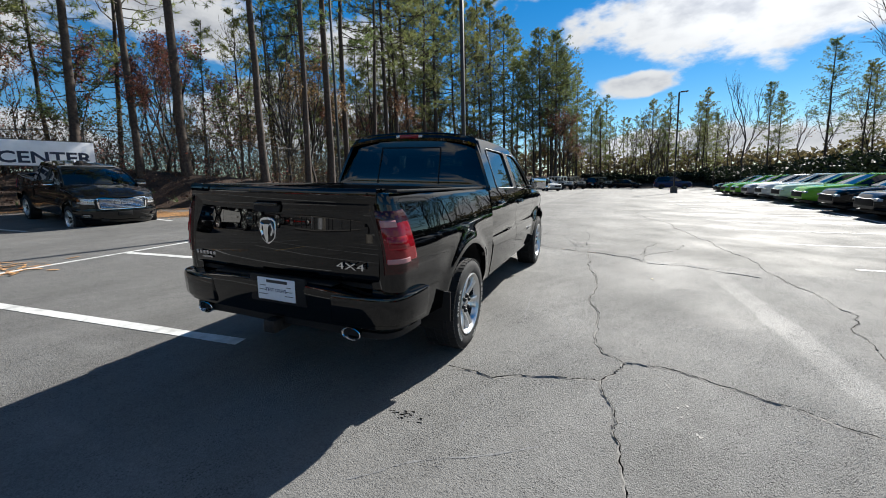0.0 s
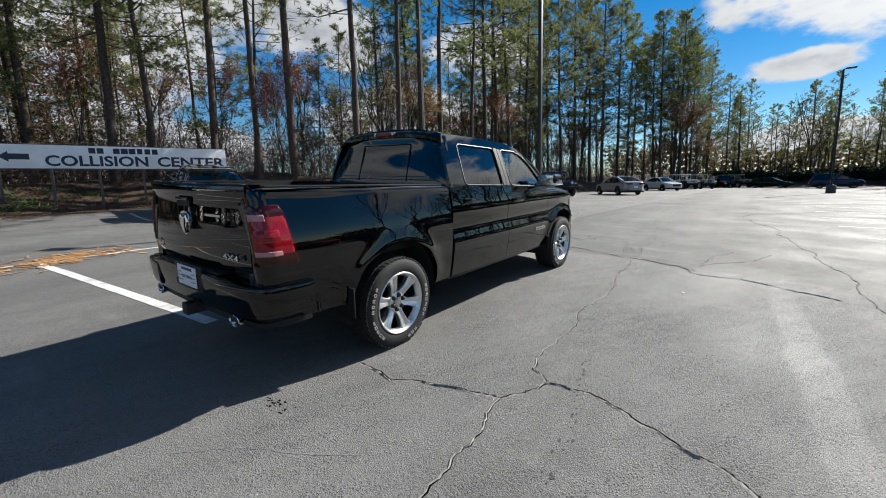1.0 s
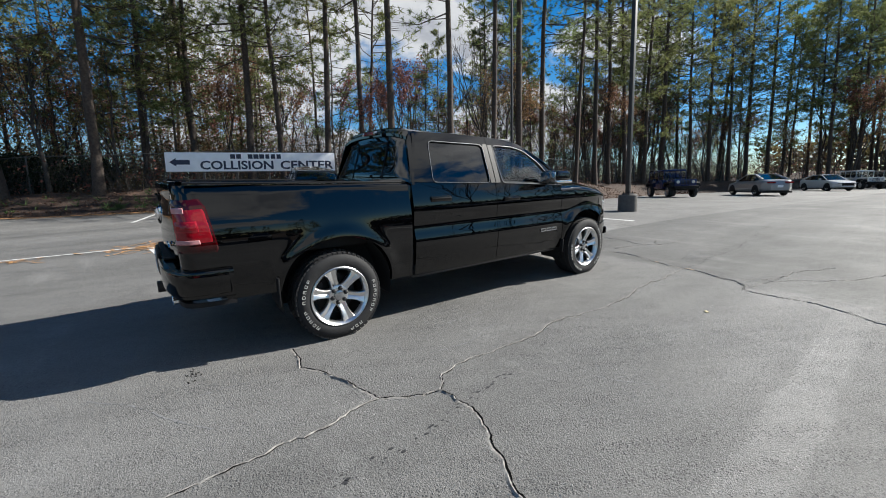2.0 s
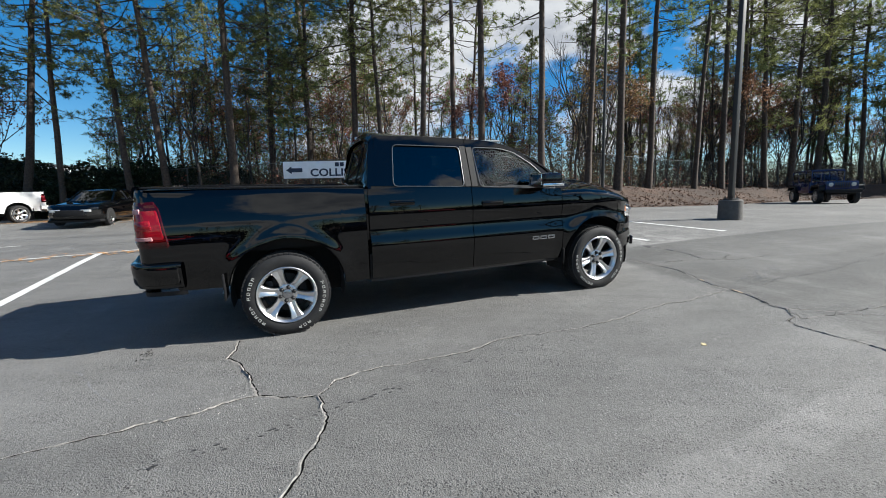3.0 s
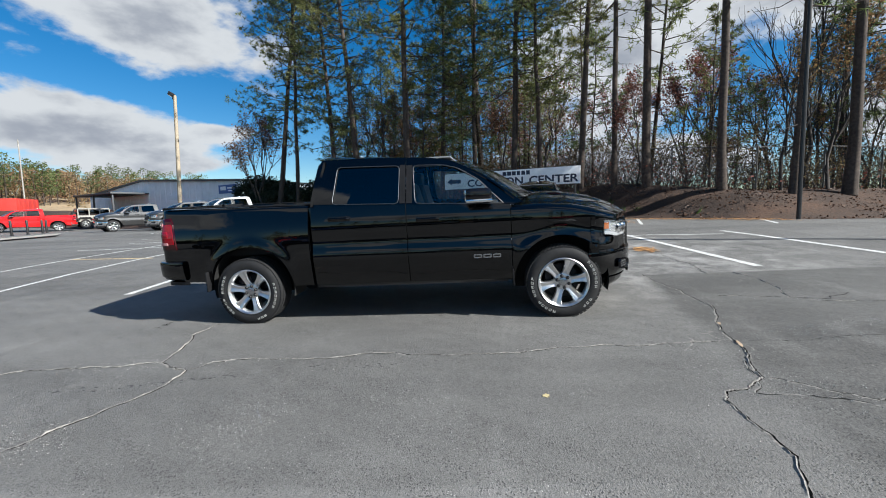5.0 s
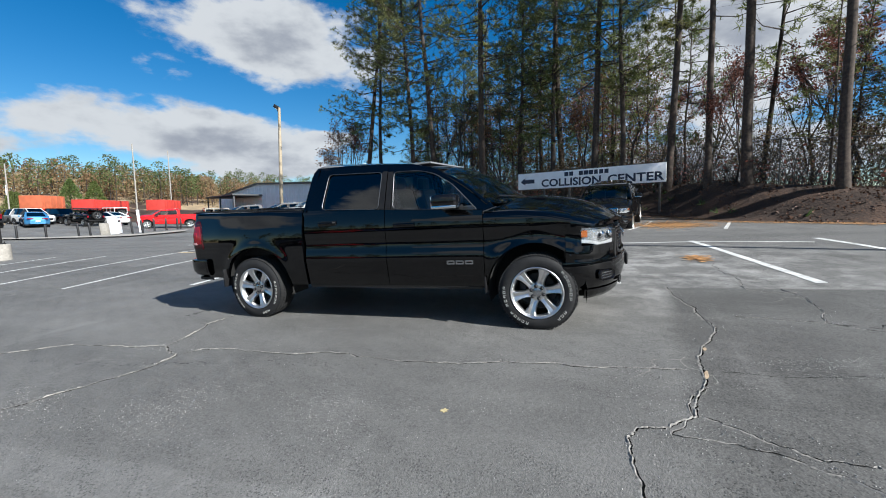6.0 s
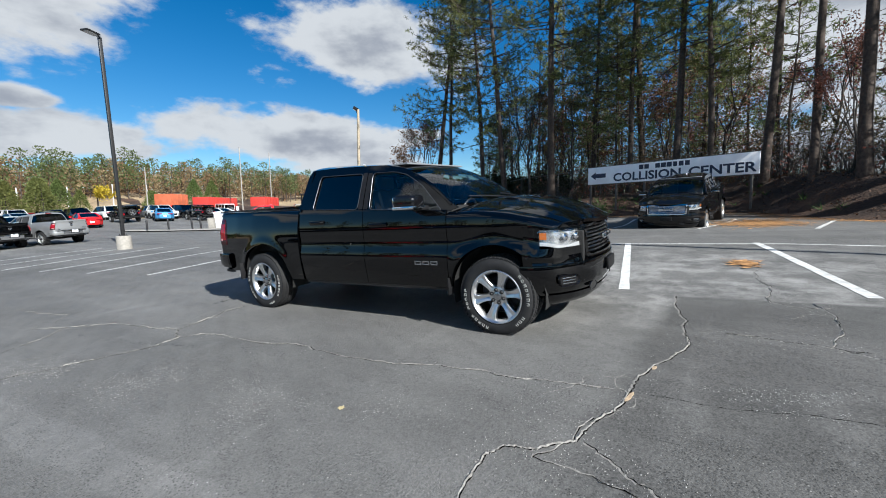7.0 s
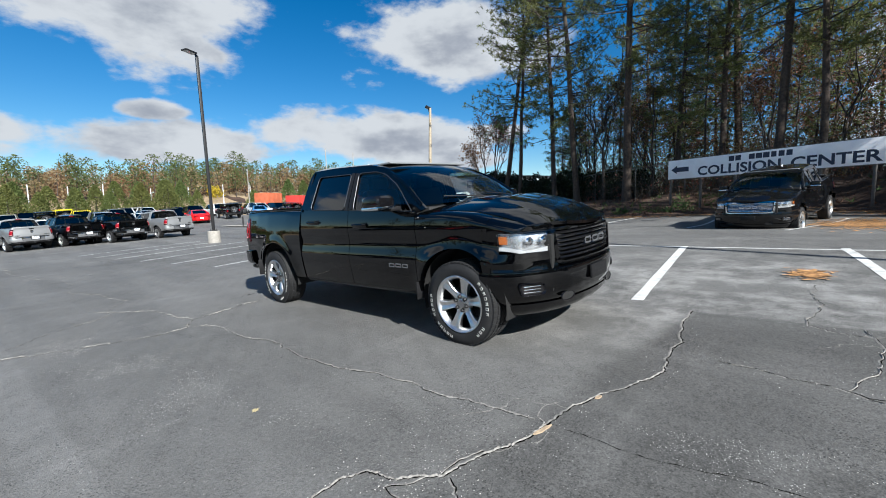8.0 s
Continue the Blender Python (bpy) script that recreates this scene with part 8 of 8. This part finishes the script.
def woods():
    """The wood behind: further pines, rusty and bare broadleaf trees, brush."""
    rng = random.Random(5)
    placed = []
    def free(x, y, d):
        if any((x - a) ** 2 + (y - b) ** 2 < d * d for a, b in placed):
            return False
        placed.append((x, y))
        return True
    n = 0
    while n < 15:
        y = rng.uniform(-15, 82)
        D = 8 + 26 * rng.random()
        x = edge_x(y) - D
        if y < -6 and x > -22 - (y + 6) * -0.3:
            continue
        if y < -13 + (-(x + 24)) * 0.15 or not free(x, y, 2.2):
            continue
        if y > 7 and rng.random() < 0.55:
            continue
        tree("pine_tree", PINES_FAR[n % 3] if D > 15 else PINES[n % 5], x, y, rng.random() * 360, rng.uniform(0.72, 1.1), PINE_WORDS, (rng.uniform(-2, 2), rng.uniform(-2, 2)), "pines in the wood")
        n += 1
    for n in range(18):
        y = rng.uniform(27, 62)
        x = edge_x(y) - rng.uniform(7, 26)
        tree("pine_tree", PINES_FAR[n % 3], x, y, rng.random() * 360, rng.uniform(0.7, 1.05), PINE_WORDS, (rng.uniform(-2, 2), rng.uniform(-2, 2)), "pines in the wood")
    for n in range(26):
        y = rng.uniform(16, 60)
        x = edge_x(y) - rng.uniform(6, 16)
        tree("broadleaf_tree" if n % 2 else "bare_tree", (RUSTY if n % 2 else BARE)[n % 3], x, y, rng.random() * 360, rng.uniform(0.6, 1.0),
             "young broadleaf tree with thin rust brown leaves" if n % 2 else "slender bare tree with a few brown leaves", (rng.uniform(-4, 4), rng.uniform(-4, 4)), "understory")
    n = 0
    while n < 34:                                   # younger pines, green to low down
        y = rng.uniform(-12, 20) if n < 26 else rng.uniform(18, 66)
        x = edge_x(y) - rng.uniform(6, 19)
        if y < -8 and x > -29 or not free(x, y, 1.4):
            continue
        tree("pine_tree", PINES_YOUNG[n % 3], x, y, rng.random() * 360, rng.uniform(0.7, 1.25), "young pine with green branches to low down", (rng.uniform(-2, 2), rng.uniform(-2, 2)), "pines in the wood")
        n += 1
    n = 0
    while n < 92:
        y = rng.uniform(-15, 80) if n < 85 else rng.uniform(-15.5, 13)
        D = 5.0 + 20 * rng.random() ** 1.3
        x = edge_x(y) - D
        if y < -11 and D < 8:
            continue
        if not free(x, y, 1.5 if n < 85 else 0.8):
            continue
        kind = rng.random()
        if kind < 0.5:
            tree("broadleaf_tree", RUSTY[n % 3], x, y, rng.random() * 360, rng.uniform(0.6, 1.05), "young broadleaf tree with thin rust brown leaves", (rng.uniform(-4, 4), rng.uniform(-4, 4)), "understory")
        elif kind < 0.84:
            tree("bare_tree", BARE[n % 3], x, y, rng.random() * 360, rng.uniform(0.6, 1.1), "slender bare tree with a few brown leaves", (rng.uniform(-4, 4), rng.uniform(-4, 4)), "understory")
        else:
            tree("evergreen_tree", GREEN[n % 2], x, y, rng.random() * 360, rng.uniform(0.6, 1.0), "small dark evergreen tree under pines", (0, 0), "understory")
        n += 1
    # the copper-leaved tree and evergreen clump by the workshop side
    tree("broadleaf_tree", RUSTY[0], -29.5, -18.0, 30, 0.85, "slim tree with thin copper red leaves", (2, -6))
    tree("broadleaf_tree", RUSTY[1], -27.0, -16.6, 80, 0.95, "slim tree with thin copper red leaves", (2, -4))
    bushes = []
    for seed in (3, 4):
        r = random.Random(seed)
        wood, crown = Raw(), Raw()
        for _ in range(7):
            wood.limb([Vector((0, 0, -0.2)), Vector((r.gauss(0, 0.5), r.gauss(0, 0.5), 1.0)), Vector((r.gauss(0, 0.9), r.gauss(0, 0.9), 2.2))], [0.04, 0.03, 0.01], 4)
        for _ in range(3600):
            d = Vector((r.gauss(0, 1), r.gauss(0, 1), r.gauss(0, 1))).normalized()
            rad = (0.6 + 0.4 * r.random()) * (1 + 0.35 * noise.noise(d * 2.1 + Vector((seed, 0, 0))))
            crown.leaf(Vector((d.x * 1.5 * rad, d.y * 1.5 * rad, 1.35 + d.z * 1.35 * rad)), r, r.uniform(0.12, 0.24))
        bushes.append((wood.mesh("trunk", M["bark_dark"]), crown.mesh("crown", M["darkened_leaves"], False)))
    for k, (x, y, s) in enumerate(((-29.6, -17.2, 1.0), (-28.9, -15.4, 1.15), (-28.3, -13.6, 1.0), (-28.6, -12.0, 1.2), (-27.9, -10.4, 0.95), (-27.5, -8.8, 1.1), (-27.8, -7.0, 0.9), (-27.0, -5.4, 0.9), (-26.8, -3.4, 0.8), (-33.2, -21.0, 1.1), (-32.6, -19.4, 1.2), (-32.0, -17.6, 1.2), (-31.2, -16.0, 1.25), (-30.4, -14.4, 1.2), (-30.6, -18.6, 1.0))):
        tree("evergreen_bush", bushes[k % 2], x, y, 60 * k, s, "dense dark evergreen bush at the wood's edge", (0, 0), "evergreen bushes")
    brush, leaves, straw = Raw(), Raw(), Raw()
    for count in range(5000):
        y = rng.uniform(-15, 85) if count < 3000 else rng.uniform(-15.5, 14)
        D = 4.5 + 30 * rng.random() ** 1.3
        x = edge_x(y) - D
        if y < -11 and D < 9:
            continue
        p = Vector((x, y, land_z(x, y) - 0.05))
        h = rng.uniform(0.6, 3.2) * (1.5 if D > 8 else 0.6)
        d = Vector((rng.gauss(0, 0.3), rng.gauss(0, 0.3), 1)).normalized()
        q = p + d * h * 0.5
        e = p + d * h + Vector((rng.gauss(0, 0.2), rng.gauss(0, 0.2), 0)) * h
        brush.limb([p, q, e], [0.016, 0.012, 0.004], 3)
        for _ in range(3):
            t = rng.uniform(0.3, 0.9)
            s = p.lerp(e, t)
            brush.limb([s, s + Vector((rng.gauss(0, 1), rng.gauss(0, 1), rng.uniform(0.2, 1))).normalized() * h * 0.35], [0.009, 0.003], 3)
        if rng.random() < 0.4:
            for _ in range(7):
                leaves.leaf(p.lerp(e, rng.uniform(0.3, 1)) + Vector((rng.gauss(0, 0.25), rng.gauss(0, 0.25), 0)), rng, rng.uniform(0.1, 0.2))
    thicket = Raw()
    for _ in range(3000):
        y = rng.uniform(-13, 62)
        D = 6.0 + abs(rng.gauss(0, 5.5))
        x = edge_x(y) - D
        top = max(0.4, 2.6 + 2.6 * noise.noise(Vector((x * 0.22, y * 0.22, 9))) + 0.8 * noise.noise(Vector((x * 0.8, y * 0.8, 2))))
        c = Vector((x, y, land_z(x, y) + top * rng.random() ** 0.8))
        wide = rng.uniform(0.22, 0.5)
        for _ in range(27):
            thicket.leaf(c + Vector((rng.gauss(0, wide), rng.gauss(0, wide), rng.gauss(0, wide * 0.7))), rng, rng.uniform(0.07, 0.16))
    for name, key, seed, words in (("deep_wood_olive", "wood_olive", 71, "olive green depth of the wood behind the sign"), ("deep_wood_brown", "wood_brown", 72, "brown leafy depth of the wood behind the sign")):
        r, deep = random.Random(seed), Raw()
        for _ in range(1000):
            y = r.uniform(-9, 9)
            x = edge_x(y) - r.uniform(10, 24)
            top = 11.0 + 5.0 * noise.noise(Vector((x * 0.15, y * 0.2, seed)))
            c = Vector((x, y, land_z(x, y) + top * r.random() ** 0.9))
            wide = r.uniform(0.3, 0.7)
            for _ in range(26):
                deep.leaf(c + Vector((r.gauss(0, wide), r.gauss(0, wide), r.gauss(0, wide * 0.6))), r, r.uniform(0.10, 0.22))
        tagged(new(name, deep.mesh(name, M[key], False)), words, "woods", kind="stuff")
    o = new("thicket", thicket.mesh("thicket", M["thicket_leaves"], False))
    tagged(o, "dense dark brown and olive thicket behind the fence", "thicket", kind="stuff")
    o = new("brushwood", brush.mesh("brushwood", M["bark_dark"]))
    tagged(o, "tangled bare brushwood between the trees of the bank", "brush", kind="stuff")
    o = new("brush_leaves", leaves.mesh("brush_leaves", M["rust_leaves"], False))
    tagged(o, "scattered rust brown leaves on low brush", "leaves", kind="stuff")
    # low green sprouts and fallen straw on the bank and the lot's edge
    sprouts = Raw()
    for _ in range(110):
        y = rng.gauss(0.5, 1.6) if rng.random() < 0.5 else rng.uniform(-8, 12)
        x = edge_x(y) - 1.2 - abs(rng.gauss(0, 1.2))
        p = Vector((x, y, land_z(x, y)))
        sprouts.tuft(p, rng, 9, rng.uniform(0.2, 0.6), 0.04, Vector((0, 0, 1.5)))
    o = new("bank_sprouts", sprouts.mesh("bank_sprouts", M["green_leaves"], False))
    tagged(o, "low green sprouts on the bank's foot", "plants", kind="stuff")
    litter = Raw()
    for _ in range(26000):
        y = rng.uniform(-14, 40)
        x = edge_x(y) - 0.2 - 7.5 * rng.random() ** 1.2
        if noise.noise(Vector((x * 0.5, y * 0.5, 7))) < rng.uniform(-0.5, 0.35):
            continue
        litter.leaf(Vector((x, y, land_z(x, y) + 0.22 * noise.noise(Vector((x * 0.35, y * 0.35, 0))) * smooth(0.5, 3, edge_x(y) - x) + rng.uniform(0.01, 0.05))), rng, rng.uniform(0.05, 0.13))
    tagged(new("leaf_litter", litter.mesh("leaf_litter", M["litter"], False)), "brown fallen leaves and straw covering the bank", "leaves", kind="stuff")
    for _ in range(13000):
        which = rng.random()
        if which < 0.494:
            y = rng.uniform(-9, 13)
            x = edge_x(y) + rng.gauss(0.3, 0.55)
        elif which < 0.499:
            y = rng.uniform(-5.9, -2.9); x = -6.16 + 0.06 * (y + 4.5) + rng.gauss(0, 0.20) + 0.3 * (rng.random() < 0.2)
        elif which < 0.52:
            y = rng.gauss(-0.9, 0.5); x = -6.35 + rng.gauss(0, 0.35) - 0.3 * (y + 0.9)
        elif which < 0.528:
            y = 6.05 + rng.gauss(0, 0.09); x = -3.45 + rng.gauss(0, 0.16)
        elif which < 0.72:
            y = 7.3 + rng.gauss(0, 0.6); x = -13.6 + rng.gauss(0, 1.1)
        else:
            y = rng.uniform(-13, -6); x = -20.0 + 0.4 * (y + 8) + rng.gauss(0, 1.2)
        p = Vector((x, y, max(lot_z(x, y), land_z(x, y)) + 0.012))
        a = rng.random() * math.tau
        d = Vector((math.cos(a), math.sin(a), 0)) * rng.uniform(0.05, 0.13)
        n = Vector((-d.y, d.x, 0)).normalized() * rng.uniform(0.010, 0.030)
        i = len(straw.v)
        straw.v += [p - d - n, p + d - n, p + d + n, p - d + n]
        straw.f.append((i, i + 1, i + 2, i + 3))
    o = new("pine_straw", straw.mesh("pine_straw", M["straw"], False))
    tagged(o, "drifts of orange pine straw on asphalt and bank", "pine straw", kind="stuff")


woods()


def far_side():
    """Trees beyond the far kerb and the end of the lot, the hedge, the slope past the lower lot."""
    rng = random.Random(9)
    for k, (x, y, kind, s) in enumerate(((18.6, 55, 0, 0.42), (22.6, 52, 2, 0.50), (25.5, 52, 4, 0.46), (27.5, 50, 0, 0.50), (31, 49, 3, 0.55), (33, 44, 2, 0.5), (21, 60, 3, 0.48), (15.5, 66, 3, 0.5), (29, 58, 1, 0.52), (36, 52, 0, 0.55))):
        tree("pine_tree", PINES[kind], x, y, 61 * k, s, "rounded pine standing behind the hedge", (0, 0), "pines behind the hedge")
    for k, (x, y, kind, s) in enumerate(((-8.2, 63, 0, 0.95), (-6.4, 67, 2, 0.9), (-7.6, 70, 4, 1.0), (-5.6, 71.5, 1, 0.95), (-5.2, 76, 3, 1.0), (-6.8, 77, 0, 0.9), (-4.2, 80, 4, 0.85), (-8.5, 74, 1, 1.0), (-9.6, 66, 3, 1.0))):
        tree("pine_tree", PINES[kind], x, y, 83 * k, s, PINE_WORDS, (0, 0), "pines on the bank")
    for k, (x, y, s) in enumerate(((-6.0, 64.5, 1.0), (-5.0, 68.5, 0.95), (-4.6, 73.5, 1.0), (-7.2, 66.5, 1.1), (-4.0, 78.0, 0.9))):
        tree("broadleaf_tree", RUSTY[k % 3], x, y, 71 * k, s, "young broadleaf tree with thin rust brown leaves", (0, 0), "understory")
    for k in range(60):
        x = rng.uniform(-6, 22)
        y = rng.uniform(79, 95)
        if rng.random() < 0.55:
            tree("pine_tree", PINES_FAR[k % 3], x, y, rng.random() * 360, rng.uniform(0.45, 0.75), "slender pine at the end of the lot", (0, 0), "pines at the lot's end")
        else:
            tree("bare_tree", BARE[k % 3], x, y, rng.random() * 360, rng.uniform(0.7, 1.0), "bare winter tree at the end of the lot", (0, 0), "bare trees at the lot's end")
    for k in range(22):
        x, y = rng.uniform(17, 40), rng.uniform(20, 75)
        tree("bare_tree", BARE[k % 3], x, y, rng.random() * 360, rng.uniform(0.7, 1.15), "bare winter tree behind the hedge", (0, 0), "bare trees behind the hedge")
    hedge = Raw()
    for _ in range(56000):
        if rng.random() < 0.68:
            y = rng.uniform(6, 80); x = 16.2 + abs(rng.gauss(0, 1.0))
        else:
            x = rng.uniform(-3, 24); y = 76.8 + abs(rng.gauss(0, 1.6))
        z = land_z(x, y)
        top = 1.3 + 0.5 * noise.noise(Vector((x * 0.2, y * 0.2, 5)))
        hedge.leaf(Vector((x, y, z - 0.2 + rng.random() ** 0.8 * (top + 0.2))), rng, rng.uniform(0.22, 0.42))
    o = new("hedge", hedge.mesh("hedge", M["darkened_leaves"], False))
    tagged(o, "evergreen hedge coloured as shaded, bordering the lot", "hedge", kind="stuff")
    backwood = Raw()
    for _ in range(12000):
        x, y = rng.uniform(-25, 70), rng.uniform(93, 104)
        backwood.leaf(Vector((x, y, land_z(x, y) + rng.random() * (5.5 + 2.5 * noise.noise(Vector((x * 0.12, y * 0.12, 6)))))), rng, rng.uniform(0.6, 1.1))
    o = new("backwood", backwood.mesh("backwood", M["thicket_leaves"], False))
    tagged(o, "dense brown undergrowth beyond the end of the lot", "thicket", kind="stuff")
    rows = [[(x, y, land_z(x, y) + 0.03 - (0.4 if y > -73 else 0)) for x in range(-120, 61, 6)] for y in range(-110, -71, 2)]
    solo("slope", grid(rows), M["dry_grass"], "dry tan grass slope beyond the lower lot", "slope", "structure", angle=80)
    # conical shrubs on the slope past the lower lot
    shrubs = []
    for seed in (1, 2, 3):
        r = random.Random(seed)
        wood, crown = Raw(), Raw()
        wood.limb([Vector((0, 0, 0)), Vector((0, 0, 1.5)), Vector((0, 0, 3.8))], [0.12, 0.09, 0.02], 6)
        for _ in range(4600):
            t = r.random() ** 0.8
            rad = 1.75 * (1 - t) ** 0.75 * r.uniform(0.6, 1.0) + 0.05
            a = r.random() * math.tau
            rad *= 1 + 0.25 * noise.noise(Vector((math.cos(a) * 1.5, math.sin(a) * 1.5, t * 4 + seed)))
            crown.leaf(Vector((rad * math.cos(a), rad * math.sin(a), 0.2 + 4.0 * t)), r, r.uniform(0.10, 0.20))
        shrubs.append((wood.mesh("trunk", M["bark_dark"]), crown.mesh("crown", M["shrub"], False)))
    k = 0
    for row in range(2):
        x = 30.0
        while x > -44:
            y = -76 - 5 * row + rng.uniform(-1.5, 1.5)
            gap = (-30 < x < -20 and row == 0) or (x < -26 and k % 3 > 0)
            if not gap:
                tree("conical_shrub", shrubs[k % 3], x, y, rng.random() * 360, rng.uniform(1.05, 1.55), "dense conical green shrub on the slope", (0, 0), "shrubs on the slope")
            k += 1
            x -= rng.uniform(2.2, 4.2)
    tree("yellow_shrub", (shrubs[0][0], shrub_gold[1]), -21.7, -71, 0, 1.35, "small golden yellow conical shrub", (0, 0))
    # the wooded hillside far behind: too many and too far to count
    wood, crowns = Raw(), (Raw(), Raw(), Raw())
    for k in range(900):
        x = rng.uniform(-140, 75)
        y = rng.uniform(-170, -99) - 0.12 * (x + 20)
        z = land_z(x, y) - 0.5
        pine = rng.random() < 0.36
        H = rng.uniform(6.8, 11.0) if pine else rng.uniform(5.2, 8.6)
        H *= lerp(1.0, 0.8, smooth(-25, 10, x))
        wood.limb([Vector((x, y, z)), Vector((x + rng.gauss(0, 0.2), y, z + H * 0.5)), Vector((x + rng.gauss(0, 0.3), y, z + H * 0.95))], [0.13, 0.10, 0.03], 4)
        c = crowns[0] if pine else crowns[1 + k % 2]
        low, half = (0.36, 3.3) if pine else (0.04, 3.3)
        for _ in range(320 if pine else 280):
            t = rng.random()
            a, b = rng.random() * math.tau, rng.random() ** 0.5
            lump = 0.75 + 0.5 * noise.noise(Vector((x + 2 * math.cos(a), y + 2 * math.sin(a), t * 5)))
            rad = half * b * lump * math.sin(math.pi * min(1.0, 0.2 + 0.75 * t)) ** 0.7
            c.leaf(Vector((x + rad * math.cos(a), y + rad * math.sin(a), z + H * lerp(low, 1.03, t))), rng, rng.uniform(0.30, 0.58))
    for o, words in ((new("hillside_trunks", wood.mesh("hillside_trunks", M["bark"])), "thin grey trunks of the far hillside wood"),
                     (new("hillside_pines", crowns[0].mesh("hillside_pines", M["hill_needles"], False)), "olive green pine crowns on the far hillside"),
                     (new("hillside_brown_crowns", crowns[1].mesh("hillside_brown_crowns", M["brown_leaves"], False)), "red brown autumn crowns on the far hillside"),
                     (new("hillside_tan_crowns", crowns[2].mesh("hillside_tan_crowns", M["tan_leaves"], False)), "tan autumn crowns on the far hillside")):
        tagged(o, words, "woods", kind="stuff")
    # behind the walker: an unseen hedge added for dark reflections, and trees, which the paint mirrors
    belt = Raw()
    for _ in range(9000):
        x, y = 46 + abs(rng.gauss(0, 1.5)), rng.uniform(-70, 6)
        belt.leaf(Vector((x, y, lot_z(45, y) + rng.random() * (3.2 + 1.2 * noise.noise(Vector((0, y * 0.15, 2)))))), rng, rng.uniform(0.5, 0.9))
    o = new("opposite_hedge", belt.mesh("opposite_hedge", M["darkened_leaves"], False))
    tagged(o, "tall dark hedge added out of view, mirrored in paint", "hedge", kind="stuff")
    for k in range(40):
        x, y = rng.uniform(48, 62), rng.uniform(-60, 20)
        tree("pine_tree", PINES_FAR[k % 3], x, y, rng.random() * 360, rng.uniform(0.35, 0.55), "pine along the opposite side of the lot", (0, 0), "opposite pines")


M["dry_grass"] = mat("dry tan grass", (0.27, 0.20, 0.12), 0.95, vary=0.25, scale=1.5, bump=0.6, bump_scale=6, stains=0.25, stain_scale=0.2)
M["brown_leaves"] = leaf_mat("dull red brown leaves", (0.27, 0.155, 0.09), 0.3, 0.5)
M["tan_leaves"] = leaf_mat("dull tan leaves", (0.30, 0.225, 0.125), 0.3, 0.5)
M["shrub"] = leaf_mat("green shrub leaves", (0.15, 0.18, 0.058), 0.3, 0.5)
M["gold_shrub"] = leaf_mat("golden shrub leaves", (0.45, 0.33, 0.03), 0.3)
shrub_gold = broadleaf_meshes(61, 4.5, 0.06, 900, 0.22, "gold_shrub", 0.8, levels=3)
far_side()
